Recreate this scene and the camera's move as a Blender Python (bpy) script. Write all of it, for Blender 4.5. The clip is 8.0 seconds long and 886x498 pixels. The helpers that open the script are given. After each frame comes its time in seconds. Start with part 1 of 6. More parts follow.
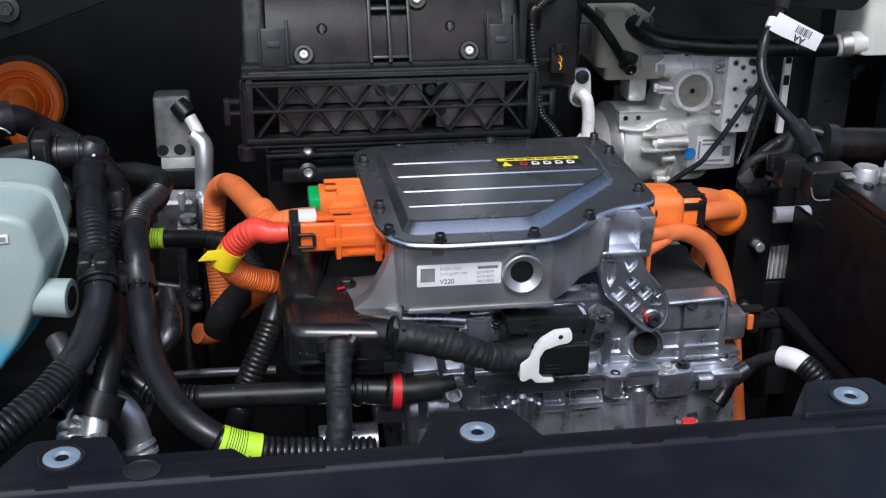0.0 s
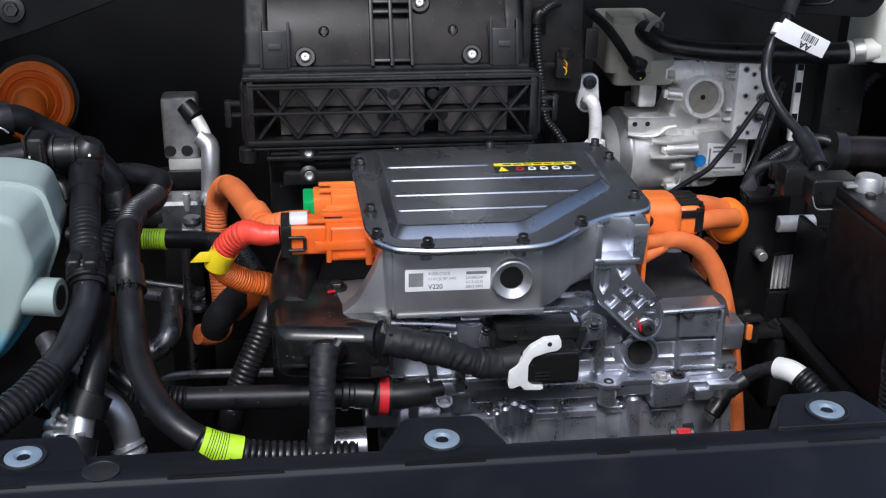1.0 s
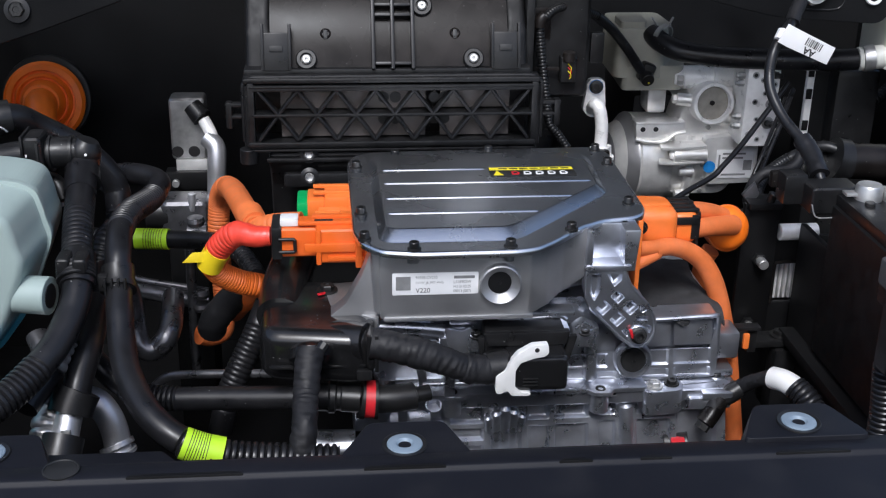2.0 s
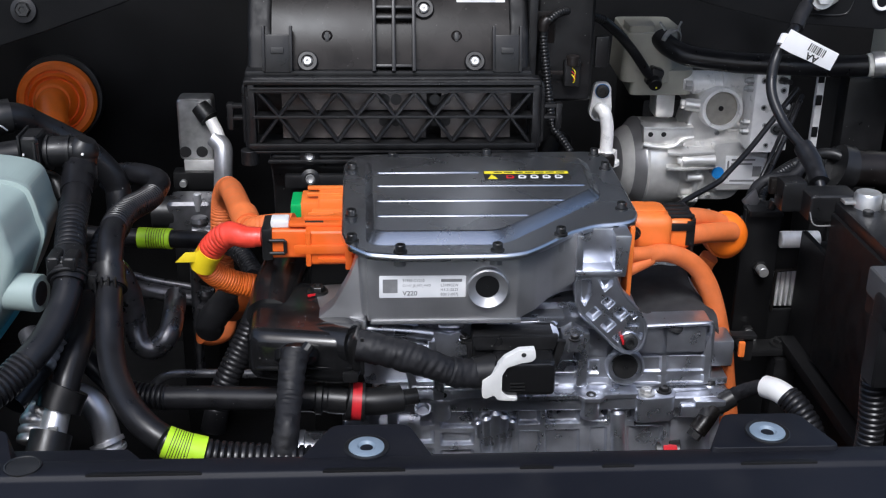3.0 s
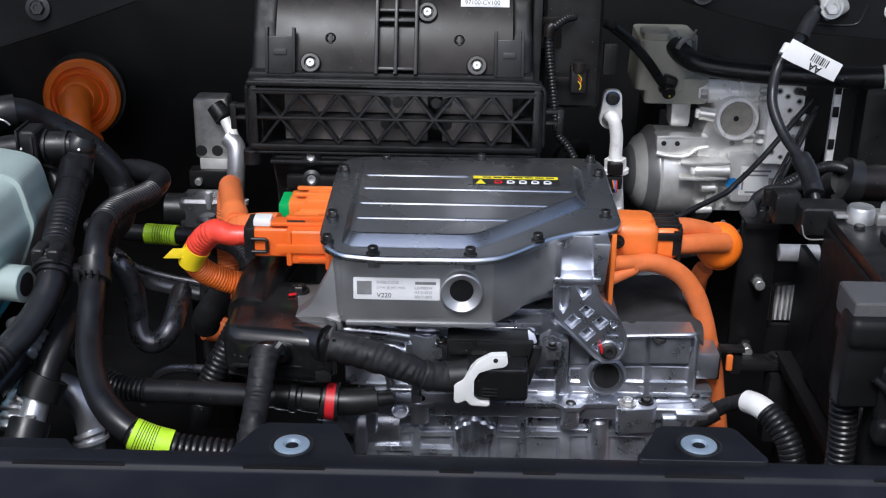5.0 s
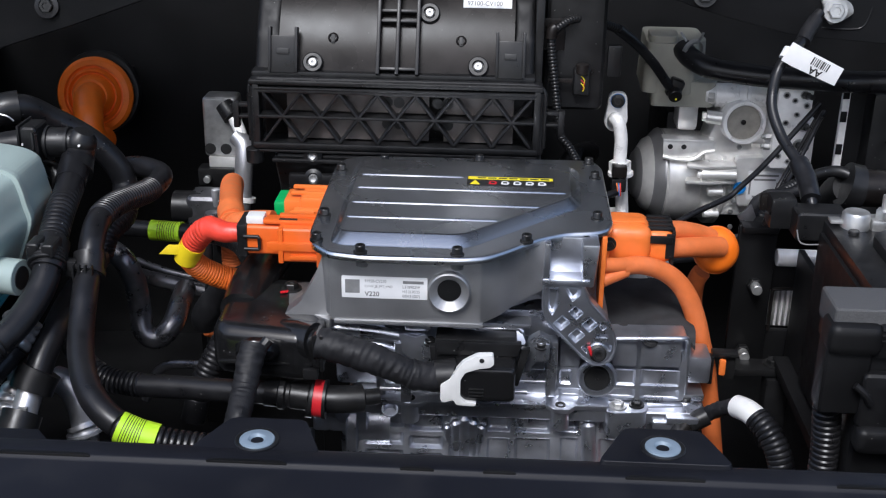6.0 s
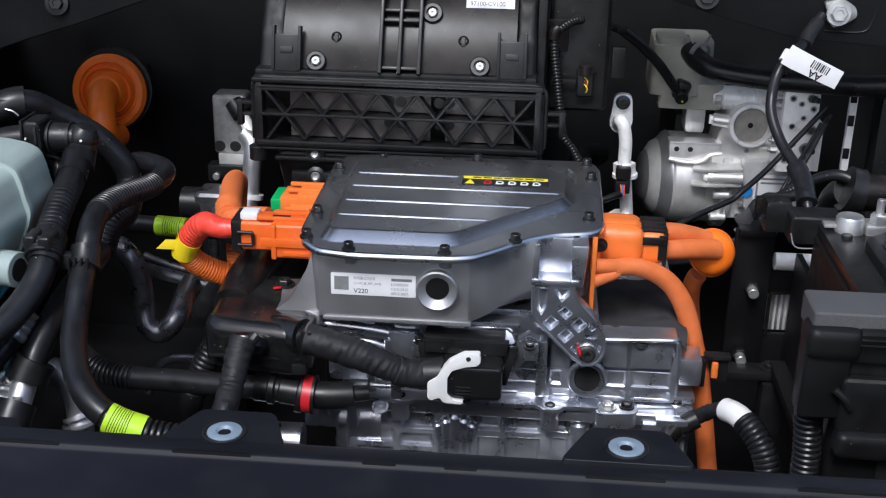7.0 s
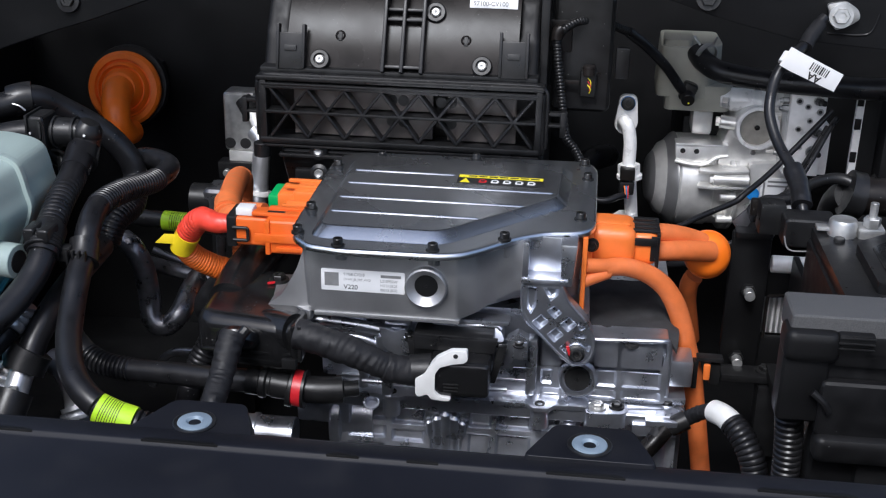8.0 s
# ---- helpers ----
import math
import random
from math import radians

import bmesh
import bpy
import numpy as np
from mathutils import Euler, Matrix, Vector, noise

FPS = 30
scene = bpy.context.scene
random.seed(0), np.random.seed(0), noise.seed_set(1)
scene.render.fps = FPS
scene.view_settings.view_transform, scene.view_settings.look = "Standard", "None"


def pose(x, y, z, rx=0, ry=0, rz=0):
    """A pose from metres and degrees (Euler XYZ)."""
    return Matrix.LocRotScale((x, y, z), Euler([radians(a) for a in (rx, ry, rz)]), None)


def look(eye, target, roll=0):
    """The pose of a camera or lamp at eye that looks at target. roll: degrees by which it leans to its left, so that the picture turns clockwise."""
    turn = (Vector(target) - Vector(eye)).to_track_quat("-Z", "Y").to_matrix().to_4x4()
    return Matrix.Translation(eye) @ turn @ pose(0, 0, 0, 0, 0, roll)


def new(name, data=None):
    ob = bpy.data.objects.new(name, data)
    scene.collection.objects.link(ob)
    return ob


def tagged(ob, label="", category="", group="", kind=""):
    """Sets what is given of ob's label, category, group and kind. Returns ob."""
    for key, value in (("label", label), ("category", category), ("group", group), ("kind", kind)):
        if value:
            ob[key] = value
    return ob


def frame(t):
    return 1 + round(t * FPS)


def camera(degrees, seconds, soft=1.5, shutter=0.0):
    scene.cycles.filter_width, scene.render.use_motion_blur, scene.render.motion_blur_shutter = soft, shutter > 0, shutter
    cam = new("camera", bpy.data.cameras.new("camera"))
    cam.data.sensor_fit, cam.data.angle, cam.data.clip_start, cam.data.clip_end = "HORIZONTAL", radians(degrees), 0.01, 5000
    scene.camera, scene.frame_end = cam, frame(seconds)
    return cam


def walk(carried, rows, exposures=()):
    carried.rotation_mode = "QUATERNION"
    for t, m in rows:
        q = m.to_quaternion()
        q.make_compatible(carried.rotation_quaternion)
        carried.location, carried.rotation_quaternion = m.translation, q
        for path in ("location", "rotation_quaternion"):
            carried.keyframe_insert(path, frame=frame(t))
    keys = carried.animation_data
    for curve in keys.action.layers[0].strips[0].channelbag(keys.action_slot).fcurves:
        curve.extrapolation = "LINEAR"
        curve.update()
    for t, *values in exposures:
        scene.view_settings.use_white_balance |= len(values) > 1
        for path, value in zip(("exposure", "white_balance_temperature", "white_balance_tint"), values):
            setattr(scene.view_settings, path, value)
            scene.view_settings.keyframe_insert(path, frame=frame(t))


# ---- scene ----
cam = camera(41.7, 8.0, soft=1.2)
METRES, EYE, TILT, LEAN, TURN = 0.42, 1.45, -23.0, -0.8, -9.2
ROWS = [
    (0.0, 0.0, 0.0, 0.0, 0.0, 0.0, -0.0),
    (0.5, 0.0613, 0.0106, 0.0013, 0.92, 0.1, -0.4),
    (1.0, 0.1235, 0.0205, 0.0032, 1.87, 0.18, -0.81),
    (1.5, 0.1854, 0.0296, 0.0053, 2.8, 0.24, -1.21),
    (3.0, 0.3751, 0.0541, 0.013, 5.64, 0.37, -2.36),
    (3.5, 0.4368, 0.0627, 0.0147, 6.56, 0.41, -2.77),
    (4.0, 0.4983, 0.0705, 0.0164, 7.46, 0.44, -3.17),
    (4.5, 0.5601, 0.0779, 0.0186, 8.38, 0.45, -3.58),
    (6.0, 0.7446, 0.1002, 0.0242, 11.14, 0.41, -4.81),
    (6.5, 0.8057, 0.1063, 0.0258, 12.06, 0.37, -5.22),
    (7.0, 0.8673, 0.1124, 0.0278, 12.98, 0.31, -5.64),
    (7.5, 0.9289, 0.1177, 0.0302, 13.91, 0.24, -6.04),
    (8.0, 0.9916, 0.1227, 0.0323, 14.85, 0.16, -6.44),
]
walk(cam, [(t, pose(0, 0, EYE, TILT, LEAN, TURN) @ pose(METRES * x, METRES * y, METRES * z, 90 + pitch, roll, yaw)) for t, x, y, z, yaw, pitch, roll in ROWS], [(0.0, 0.16, 5850, 10), (8.0, 0.16, 5850, 10)])

# ---- light ----
world = bpy.data.worlds.new("world")
world.use_nodes = True
scene.world = world
wn = world.node_tree
sky = wn.nodes.new("ShaderNodeTexSky")
sky.sky_type, sky.sun_disc = "NISHITA", False
sky.sun_elevation, sky.sun_rotation = radians(51), radians(194)
sky.air_density, sky.dust_density, sky.ozone_density = 1.0, 4.0, 1.0
wn.nodes["Background"].inputs["Strength"].default_value = 0.15
wn.links.new(sky.outputs[0], wn.nodes["Background"].inputs["Color"])
sun = new("sun", bpy.data.lights.new("sun", "SUN"))
sun.data.energy, sun.data.angle, sun.data.color = 2.0, radians(16), (1.0, 0.985, 0.96)
sun.matrix_world = look((-0.22, -0.55, 3.1), (0.2, 1.2, 0.9))


# ---- materials ----
def mat(name, colour, rough=0.5, metal=0.0, vary=0.25, scale=60.0, bump=0.15, fine=600.0, spec=0.5, coat=0.0, spots=0.0, dust=0.06):
    """A surface with broad patches, fine grain, some dust and relief."""
    m = bpy.data.materials.new(name)
    m.use_nodes = True
    nt = m.node_tree
    b = nt.nodes["Principled BSDF"]
    geo = nt.nodes.new("ShaderNodeNewGeometry")
    big = nt.nodes.new("ShaderNodeTexNoise")
    big.inputs["Scale"].default_value, big.inputs["Detail"].default_value = scale, 6
    small = nt.nodes.new("ShaderNodeTexNoise")
    small.inputs["Scale"].default_value, small.inputs["Detail"].default_value = fine, 4
    nt.links.new(geo.outputs["Position"], big.inputs["Vector"])
    nt.links.new(geo.outputs["Position"], small.inputs["Vector"])
    ramp = nt.nodes.new("ShaderNodeMapRange")
    ramp.inputs[1].default_value, ramp.inputs[2].default_value = 0.3, 0.7
    ramp.inputs[3].default_value, ramp.inputs[4].default_value = 1 - vary, 1 + vary
    nt.links.new(big.outputs["Fac"], ramp.inputs[0])
    mul = nt.nodes.new("ShaderNodeVectorMath")
    mul.operation = "SCALE"
    mul.inputs[0].default_value = colour
    nt.links.new(ramp.outputs[0], mul.inputs["Scale"])
    last = mul.outputs[0]
    if dust:
        specks = nt.nodes.new("ShaderNodeTexNoise")
        specks.inputs["Scale"].default_value, specks.inputs["Detail"].default_value = 25, 8
        nt.links.new(geo.outputs["Position"], specks.inputs["Vector"])
        fade = nt.nodes.new("ShaderNodeMapRange")
        fade.inputs[1].default_value, fade.inputs[2].default_value, fade.inputs[4].default_value = 0.5, 0.8, dust
        nt.links.new(specks.outputs["Fac"], fade.inputs[0])
        mix = nt.nodes.new("ShaderNodeMix")
        mix.data_type = "RGBA"
        mix.inputs[7].default_value = (0.35, 0.33, 0.3, 1)
        nt.links.new(fade.outputs[0], mix.inputs[0])
        nt.links.new(last, mix.inputs[6])
        last = mix.outputs[2]
    if spots:
        dots = nt.nodes.new("ShaderNodeTexVoronoi")
        dots.inputs["Scale"].default_value = 150
        nt.links.new(geo.outputs["Position"], dots.inputs["Vector"])
        keep = nt.nodes.new("ShaderNodeMapRange")
        keep.inputs[1].default_value, keep.inputs[2].default_value, keep.inputs[3].default_value, keep.inputs[4].default_value = 0.07, 0.11, spots, 0
        nt.links.new(dots.outputs["Distance"], keep.inputs[0])
        some = nt.nodes.new("ShaderNodeMath")
        some.operation = "GREATER_THAN"
        some.inputs[1].default_value = 0.9
        parts = nt.nodes.new("ShaderNodeSeparateColor")
        nt.links.new(dots.outputs["Color"], parts.inputs[0])
        nt.links.new(parts.outputs[0], some.inputs[0])
        both = nt.nodes.new("ShaderNodeMath")
        both.operation = "MULTIPLY"
        nt.links.new(keep.outputs[0], both.inputs[0])
        nt.links.new(some.outputs[0], both.inputs[1])
        mix2 = nt.nodes.new("ShaderNodeMix")
        mix2.data_type = "RGBA"
        mix2.inputs[7].default_value = (0.5, 0.5, 0.48, 1)
        nt.links.new(both.outputs[0], mix2.inputs[0])
        nt.links.new(last, mix2.inputs[6])
        last = mix2.outputs[2]
    nt.links.new(last, b.inputs["Base Color"])
    rr = nt.nodes.new("ShaderNodeMapRange")
    rr.inputs[1].default_value, rr.inputs[2].default_value = 0.3, 0.7
    rr.inputs[3].default_value, rr.inputs[4].default_value = max(rough * 0.8, 0.03), min(rough * 1.25, 1)
    nt.links.new(big.outputs["Fac"], rr.inputs[0])
    nt.links.new(rr.outputs[0], b.inputs["Roughness"])
    b.inputs["Metallic"].default_value = metal
    b.inputs["Specular IOR Level"].default_value = spec
    b.inputs["Coat Weight"].default_value = coat
    if bump:
        bp = nt.nodes.new("ShaderNodeBump")
        bp.inputs["Strength"].default_value, bp.inputs["Distance"].default_value = bump, 0.0006
        nt.links.new(small.outputs["Fac"], bp.inputs["Height"])
        nt.links.new(bp.outputs[0], b.inputs["Normal"])
    return m


BLACK = mat("black_plastic", (0.0105, 0.0105, 0.011), 0.34, dust=0.016, spots=0.5, spec=0.38)
GLOSS = mat("glossy_black_plastic", (0.009, 0.009, 0.0095), 0.22, bump=0.04, dust=0.012, spots=0.6)
DRUMP = mat("smooth_grey_plastic", (0.011, 0.0093, 0.0087), 0.27, scale=18, vary=0.8, bump=0.05, dust=0.03, spots=0.3, spec=0.16)
GREYP = mat("dark_grey_plastic", (0.0105, 0.0088, 0.0082), 0.30, scale=16, vary=0.75, dust=0.03, spots=0.3, spec=0.24)
TRAYP = mat("brown_grey_plastic", (0.15, 0.132, 0.124), 0.36, scale=22, vary=0.5, bump=0.2, dust=0.05, spots=0.3)
RUBBER = mat("rubber", (0.0105, 0.0105, 0.0118), 0.32, bump=0.1, dust=0.015, spots=0.6, spec=0.38)
CLOTH = mat("cloth_tape", (0.0105, 0.0105, 0.012), 0.58, spec=0.34, bump=0.4, fine=700, dust=0.015)
PANEL = mat("blue_black_panel_plastic", (0.0082, 0.0087, 0.0120), 0.44, bump=0.12, fine=1500, vary=0.14, scale=8, spec=0.27, dust=0.02)
DARK = mat("dark_painted_steel", (0.0062, 0.0062, 0.0066), 0.5, vary=0.3, scale=10, dust=0.004, spec=0.26)
GRAIN = mat("grained_lid_plastic", (0.075, 0.075, 0.076), 0.7, vary=0.35, scale=900, bump=0.8, fine=1200, dust=0.0, spec=0.3)
FELT = mat("grey_felt", (0.045, 0.045, 0.047), 0.95, bump=0.9, fine=1600, spec=0.1)
LID = mat("brushed_lid_aluminium", (0.74, 0.76, 0.79), 0.27, 1.0, vary=0.03, scale=5, bump=0.03, fine=900, dust=0.0)
BOXAL = mat("grey_cast_aluminium", (0.42, 0.42, 0.425), 0.40, 0.82, vary=0.1, scale=25, bump=0.35, fine=900, dust=0.03)
CAST = mat("raw_cast_aluminium", (0.58, 0.60, 0.655), 0.30, 0.92, vary=0.16, scale=40, bump=0.16, fine=900, dust=0.01)
BRIGHT = mat("bright_machined_aluminium", (0.88, 0.87, 0.85), 0.32, 0.12, vary=0.1, bump=0.12, dust=0.02)
SATIN = mat("satin_white_aluminium", (0.88, 0.87, 0.84), 0.35, 0.62, vary=0.08, bump=0.25, fine=900, dust=0.02)
SOOT = mat("matt_black_plastic", (0.0065, 0.0065, 0.007), 0.48, dust=0.006, spots=0.3, spec=0.26)
PIPEDK = mat("dark_steel_pipe", (0.22, 0.22, 0.235), 0.3, 0.85)
STEEL = mat("worn_bare_aluminium", (0.62, 0.625, 0.65), 0.36, 0.8, vary=0.2, scale=30, bump=0.2)
SCREW = mat("dull_plated_steel", (0.42, 0.42, 0.41), 0.42, 0.6, vary=0.2)
BOLTB = mat("black_oxide_steel", (0.03, 0.03, 0.03), 0.35, 0.6)
ZINC = mat("zinc_plated_steel", (0.5, 0.5, 0.49), 0.35, 0.75)
WASHER = mat("blue_white_washer", (0.20, 0.255, 0.31), 0.45, 0.1, vary=0.08)
ORANGE = mat("orange_plastic", (0.80, 0.185, 0.03), 0.38, vary=0.06, bump=0.08)
ORANGE2 = mat("deep_orange_plastic", (0.74, 0.125, 0.012), 0.4, vary=0.06, bump=0.08)
SLEEVE = mat("orange_sleeve", (0.70, 0.17, 0.042), 0.55, vary=0.12, bump=0.2)
CORRO = mat("orange_corrugated_tube", (0.72, 0.15, 0.02), 0.42, vary=0.08)
DISC = mat("orange_rubber", (0.95, 0.19, 0.008), 0.45, vary=0.06)
RED = mat("red_tape", (0.72, 0.055, 0.03), 0.38, vary=0.1, bump=0.3)
REDP = mat("red_plastic", (0.55, 0.012, 0.02), 0.4, vary=0.1)
YELLOW = mat("yellow_tape", (0.8, 0.6, 0.01), 0.4, vary=0.08)
GREEN = mat("green_plastic", (0.01, 0.36, 0.09), 0.4, vary=0.06)
LIME = mat("lime_label", (0.48, 0.78, 0.02), 0.5, vary=0.05)
# black print; the flat hole, bore and slot pieces use it as painted shade
INK_SHADE = mat("black_ink_and_hole_shade", (0.015, 0.015, 0.015), 0.5, bump=0, dust=0)
GREYINK = mat("grey_ink", (0.2, 0.2, 0.2), 0.5, bump=0, dust=0)
WHITE = mat("white_label", (0.78, 0.78, 0.78), 0.5, vary=0.03, dust=0.02)
WHITEP = mat("white_plastic", (0.74, 0.74, 0.72), 0.4, vary=0.05, dust=0.03)
BLUE = mat("blue_paint_dot", (0.02, 0.2, 0.55), 0.5)
# reservoir plastic, base darkened to hold the shade of the panel overhead
NATURAL = mat("shaded_natural_plastic", (0.36, 0.355, 0.30), 0.42, vary=0.1, scale=25, dust=0.04)
MILKY = mat("milky_bottle_plastic", (0.62, 0.62, 0.56), 0.42, vary=0.08, scale=25, dust=0.03)
YELLAB = mat("yellow_warning_label", (0.85, 0.72, 0.02), 0.45, vary=0.04)
TANKM = mat("tank_plastic", (0.33, 0.405, 0.38), 0.36, vary=0.05, dust=0.02, bump=0.05, scale=20)
# coolant shows blue through the wall below its level
nt = TANKM.node_tree
pos = nt.nodes.new("ShaderNodeNewGeometry")
xyz = nt.nodes.new("ShaderNodeSeparateXYZ")
nt.links.new(pos.outputs["Position"], xyz.inputs[0])
level = nt.nodes.new("ShaderNodeMapRange")
level.inputs[1].default_value, level.inputs[2].default_value, level.inputs[3].default_value, level.inputs[4].default_value = 0.872, 0.902, 1, 0
nt.links.new(xyz.outputs[2], level.inputs[0])
fluid = nt.nodes.new("ShaderNodeMix")
fluid.data_type = "RGBA"
fluid.inputs[7].default_value = (0.10, 0.42, 0.56, 1)
shell_in = nt.nodes["Principled BSDF"].inputs["Base Color"]
nt.links.new(shell_in.links[0].from_socket, fluid.inputs[6])
nt.links.new(level.outputs[0], fluid.inputs[0])
nt.links.new(fluid.outputs[2], shell_in)
GROUND = mat("asphalt", (0.05, 0.05, 0.052), 0.9, scale=6)
PAINT = mat("body_paint", (0.006, 0.0062, 0.0068), 0.45, scale=5, coat=0.10, dust=0.010, spec=0.25)
# unseen bonnet inside, kept pale so the junction box lid reflects brighter
HOODM = mat("pale_bonnet_reflector", (0.78, 0.785, 0.80), 0.5, scale=4)


# ---- shaping helpers ----
def bm_new():
    return bmesh.new()


def join(*bms):
    out = bmesh.new()
    for b in bms:
        me = bpy.data.meshes.new("tmp")
        b.to_mesh(me)
        out.from_mesh(me)
        b.free()
        bpy.data.meshes.remove(me)
    return out


def moved(bm, m):
    bmesh.ops.transform(bm, matrix=m, verts=bm.verts)
    return bm


def box(c, s, bevel=0.0015, seg=2, turn=None):
    bm = bmesh.new()
    bmesh.ops.create_cube(bm, size=1)
    bmesh.ops.scale(bm, vec=s, verts=bm.verts)
    if bevel:
        bmesh.ops.bevel(bm, geom=bm.edges[:], offset=min(bevel, min(s) * 0.45), segments=seg, profile=0.6, affect="EDGES")
    m = Matrix.Translation(c)
    if turn:
        m = m @ pose(0, 0, 0, *turn)
    return moved(bm, m)


def prism(poly, z0, z1, bevel=0.0015, seg=2, shrink=0.0, m=None):
    """A polygon in x and y raised from z0 to z1; shrink: how far the top draws in towards the middle, as a share."""
    bm = bmesh.new()
    cx = sum(p[0] for p in poly) / len(poly)
    cy = sum(p[1] for p in poly) / len(poly)
    lo = [bm.verts.new((x, y, z0)) for x, y in poly]
    hi = [bm.verts.new((x + (cx - x) * shrink, y + (cy - y) * shrink, z1)) for x, y in poly]
    n = len(poly)
    bm.faces.new(lo)
    bm.faces.new(hi)
    for i in range(n):
        bm.faces.new((lo[i], lo[(i + 1) % n], hi[(i + 1) % n], hi[i]))
    bmesh.ops.recalc_face_normals(bm, faces=bm.faces)
    if bevel:
        bmesh.ops.bevel(bm, geom=[e for e in bm.edges], offset=bevel, segments=seg, profile=0.6, affect="EDGES", clamp_overlap=True)
    return moved(bm, m) if m else bm


FRONT = Matrix(((1, 0, 0, 0), (0, 0, 1, 0), (0, 1, 0, 0), (0, 0, 0, 1)))  # x, y, z -> x, z, y: outlines drawn on a front face


def front(poly, y0, y1, bevel=0.0015, seg=2):
    """An outline in x and z, from depth y0 to y1."""
    bm = prism(poly, y0, y1, bevel, seg, m=FRONT)
    bmesh.ops.recalc_face_normals(bm, faces=bm.faces)
    return bm


def rounded(poly, r=0.01, n=4):
    """A polygon with its corners rounded."""
    out = []
    k = len(poly)
    for i in range(k):
        a, b, c = (Vector((*poly[(i + j) % k], 0)) for j in (-1, 0, 1))
        u, v = (a - b), (c - b)
        d = min(r, u.length * 0.45, v.length * 0.45)
        p, q = b + u.normalized() * d, b + v.normalized() * d
        for j in range(n + 1):
            t = j / n
            w = p * (1 - t) ** 2 + b * 2 * t * (1 - t) + q * t * t
            out.append((w.x, w.y))
    return out


def spin(profile, c, axis=(0, 0, 1), n=28):
    """A turned shape: (radius, height) pairs along an axis that starts at c."""
    bm = bmesh.new()
    rings = []
    for r, h in profile:
        if r < 1e-6:
            rings.append([bm.verts.new((0, 0, h))])
        else:
            rings.append([bm.verts.new((r * math.cos(6.28318531 * i / n), r * math.sin(6.28318531 * i / n), h)) for i in range(n)])
    for a, b in zip(rings, rings[1:]):
        for i in range(n):
            j = (i + 1) % n
            if len(a) == 1 and len(b) > 1:
                bm.faces.new((a[0], b[i], b[j]))
            elif len(b) == 1 and len(a) > 1:
                bm.faces.new((a[i], a[j], b[0]))
            elif len(a) > 1:
                bm.faces.new((a[i], a[j], b[j], b[i]))
    bmesh.ops.recalc_face_normals(bm, faces=bm.faces)
    q = Vector(axis).to_track_quat("Z", "Y").to_matrix().to_4x4()
    return moved(bm, Matrix.Translation(c) @ q)


def rod(a, b, r, r2=None, n=20, edge=0.0008):
    """A straight round bar with softened ends."""
    a, b = Vector(a), Vector(b)
    h = (b - a).length
    r2 = r if r2 is None else r2
    e = min(edge, r * 0.4, h * 0.3)
    return spin([(0, 0), (r - e, 0), (r, e), (r2, h - e), (r2 - min(e, r2 * 0.5), h), (0, h)], a, b - a, n)


def smooth_line(pts, step=0.003):
    """A smooth line through the points, with even steps."""
    P = [Vector(p) for p in pts]
    P = [P[0] * 2 - P[1]] + P + [P[-1] * 2 - P[-2]]
    fine = []
    for i in range(1, len(P) - 2):
        for j in range(24):
            t = j / 24
            a, b, c, d = P[i - 1], P[i], P[i + 1], P[i + 2]
            fine.append(0.5 * ((2 * b) + (c - a) * t + (2 * a - 5 * b + 4 * c - d) * t * t + (3 * b - a - 3 * c + d) * t ** 3))
    fine.append(P[-2])
    for _ in range(6):
        fine = [fine[0]] + [(fine[i - 1] + fine[i] * 2 + fine[i + 1]) / 4 for i in range(1, len(fine) - 1)] + [fine[-1]]
    out, left = [fine[0]], step
    for a, b in zip(fine, fine[1:]):
        d = (b - a).length
        s = 0.0
        while d - s >= left:
            s += left
            out.append(a + (b - a) * (s / d))
            left = step
        left -= d - s
    if (out[-1] - fine[-1]).length > step * 0.3:
        out.append(fine[-1])
    return out


def tube(pts, r, n=18, ribs=(), pitch=0.0045, depth=0.0013, shape=None, step=0.004, wrinkle=0.0, wrap=0.0):
    """A round hose along a smooth line; ribs: shares (from, to) of its length that are corrugated; shape: radius factor along it."""
    if ribs:
        step = pitch / 4
    line = smooth_line(pts, step)
    bm = bmesh.new()
    k = len(line)
    up = Vector((0.3, 0.2, 1)).normalized()
    rings = []
    for i, p in enumerate(line):
        t = (line[min(i + 1, k - 1)] - line[max(i - 1, 0)]).normalized()
        side = t.cross(up)
        if side.length < 1e-4:
            side = t.cross(Vector((1, 0, 0)))
        side.normalize()
        up = side.cross(t).normalized()
        f = i / max(k - 1, 1)
        rad = r * (shape(f) if shape else 1)
        for a, b in ribs:
            if a <= f <= b:
                rad += depth * (0.0, 0.9, 1.0, 0.9)[i % 4] - depth * 0.5
        ring = []
        for j in range(n):
            w = 6.28318531 * j / n
            q = rad
            if wrinkle:
                q += wrinkle * noise.noise(p * 260 + Vector((math.cos(w), math.sin(w), 0)) * 1.2)
                q += 0.9 * wrinkle * abs(noise.noise(p * 70 + Vector((math.cos(w), math.sin(w), 0.5)) * 1.8))
            if wrap:
                q += wrap * ((i * step / 0.019 + j / n) % 1)
            ring.append(bm.verts.new(p + (side * math.cos(w) + up * math.sin(w)) * q))
        rings.append(ring)
    for a, b in zip(rings, rings[1:]):
        for j in range(n):
            bm.faces.new((a[j], a[(j + 1) % n], b[(j + 1) % n], b[j]))
    bm.faces.new(rings[0])
    bm.faces.new(rings[-1])
    bmesh.ops.recalc_face_normals(bm, faces=bm.faces)
    return bm


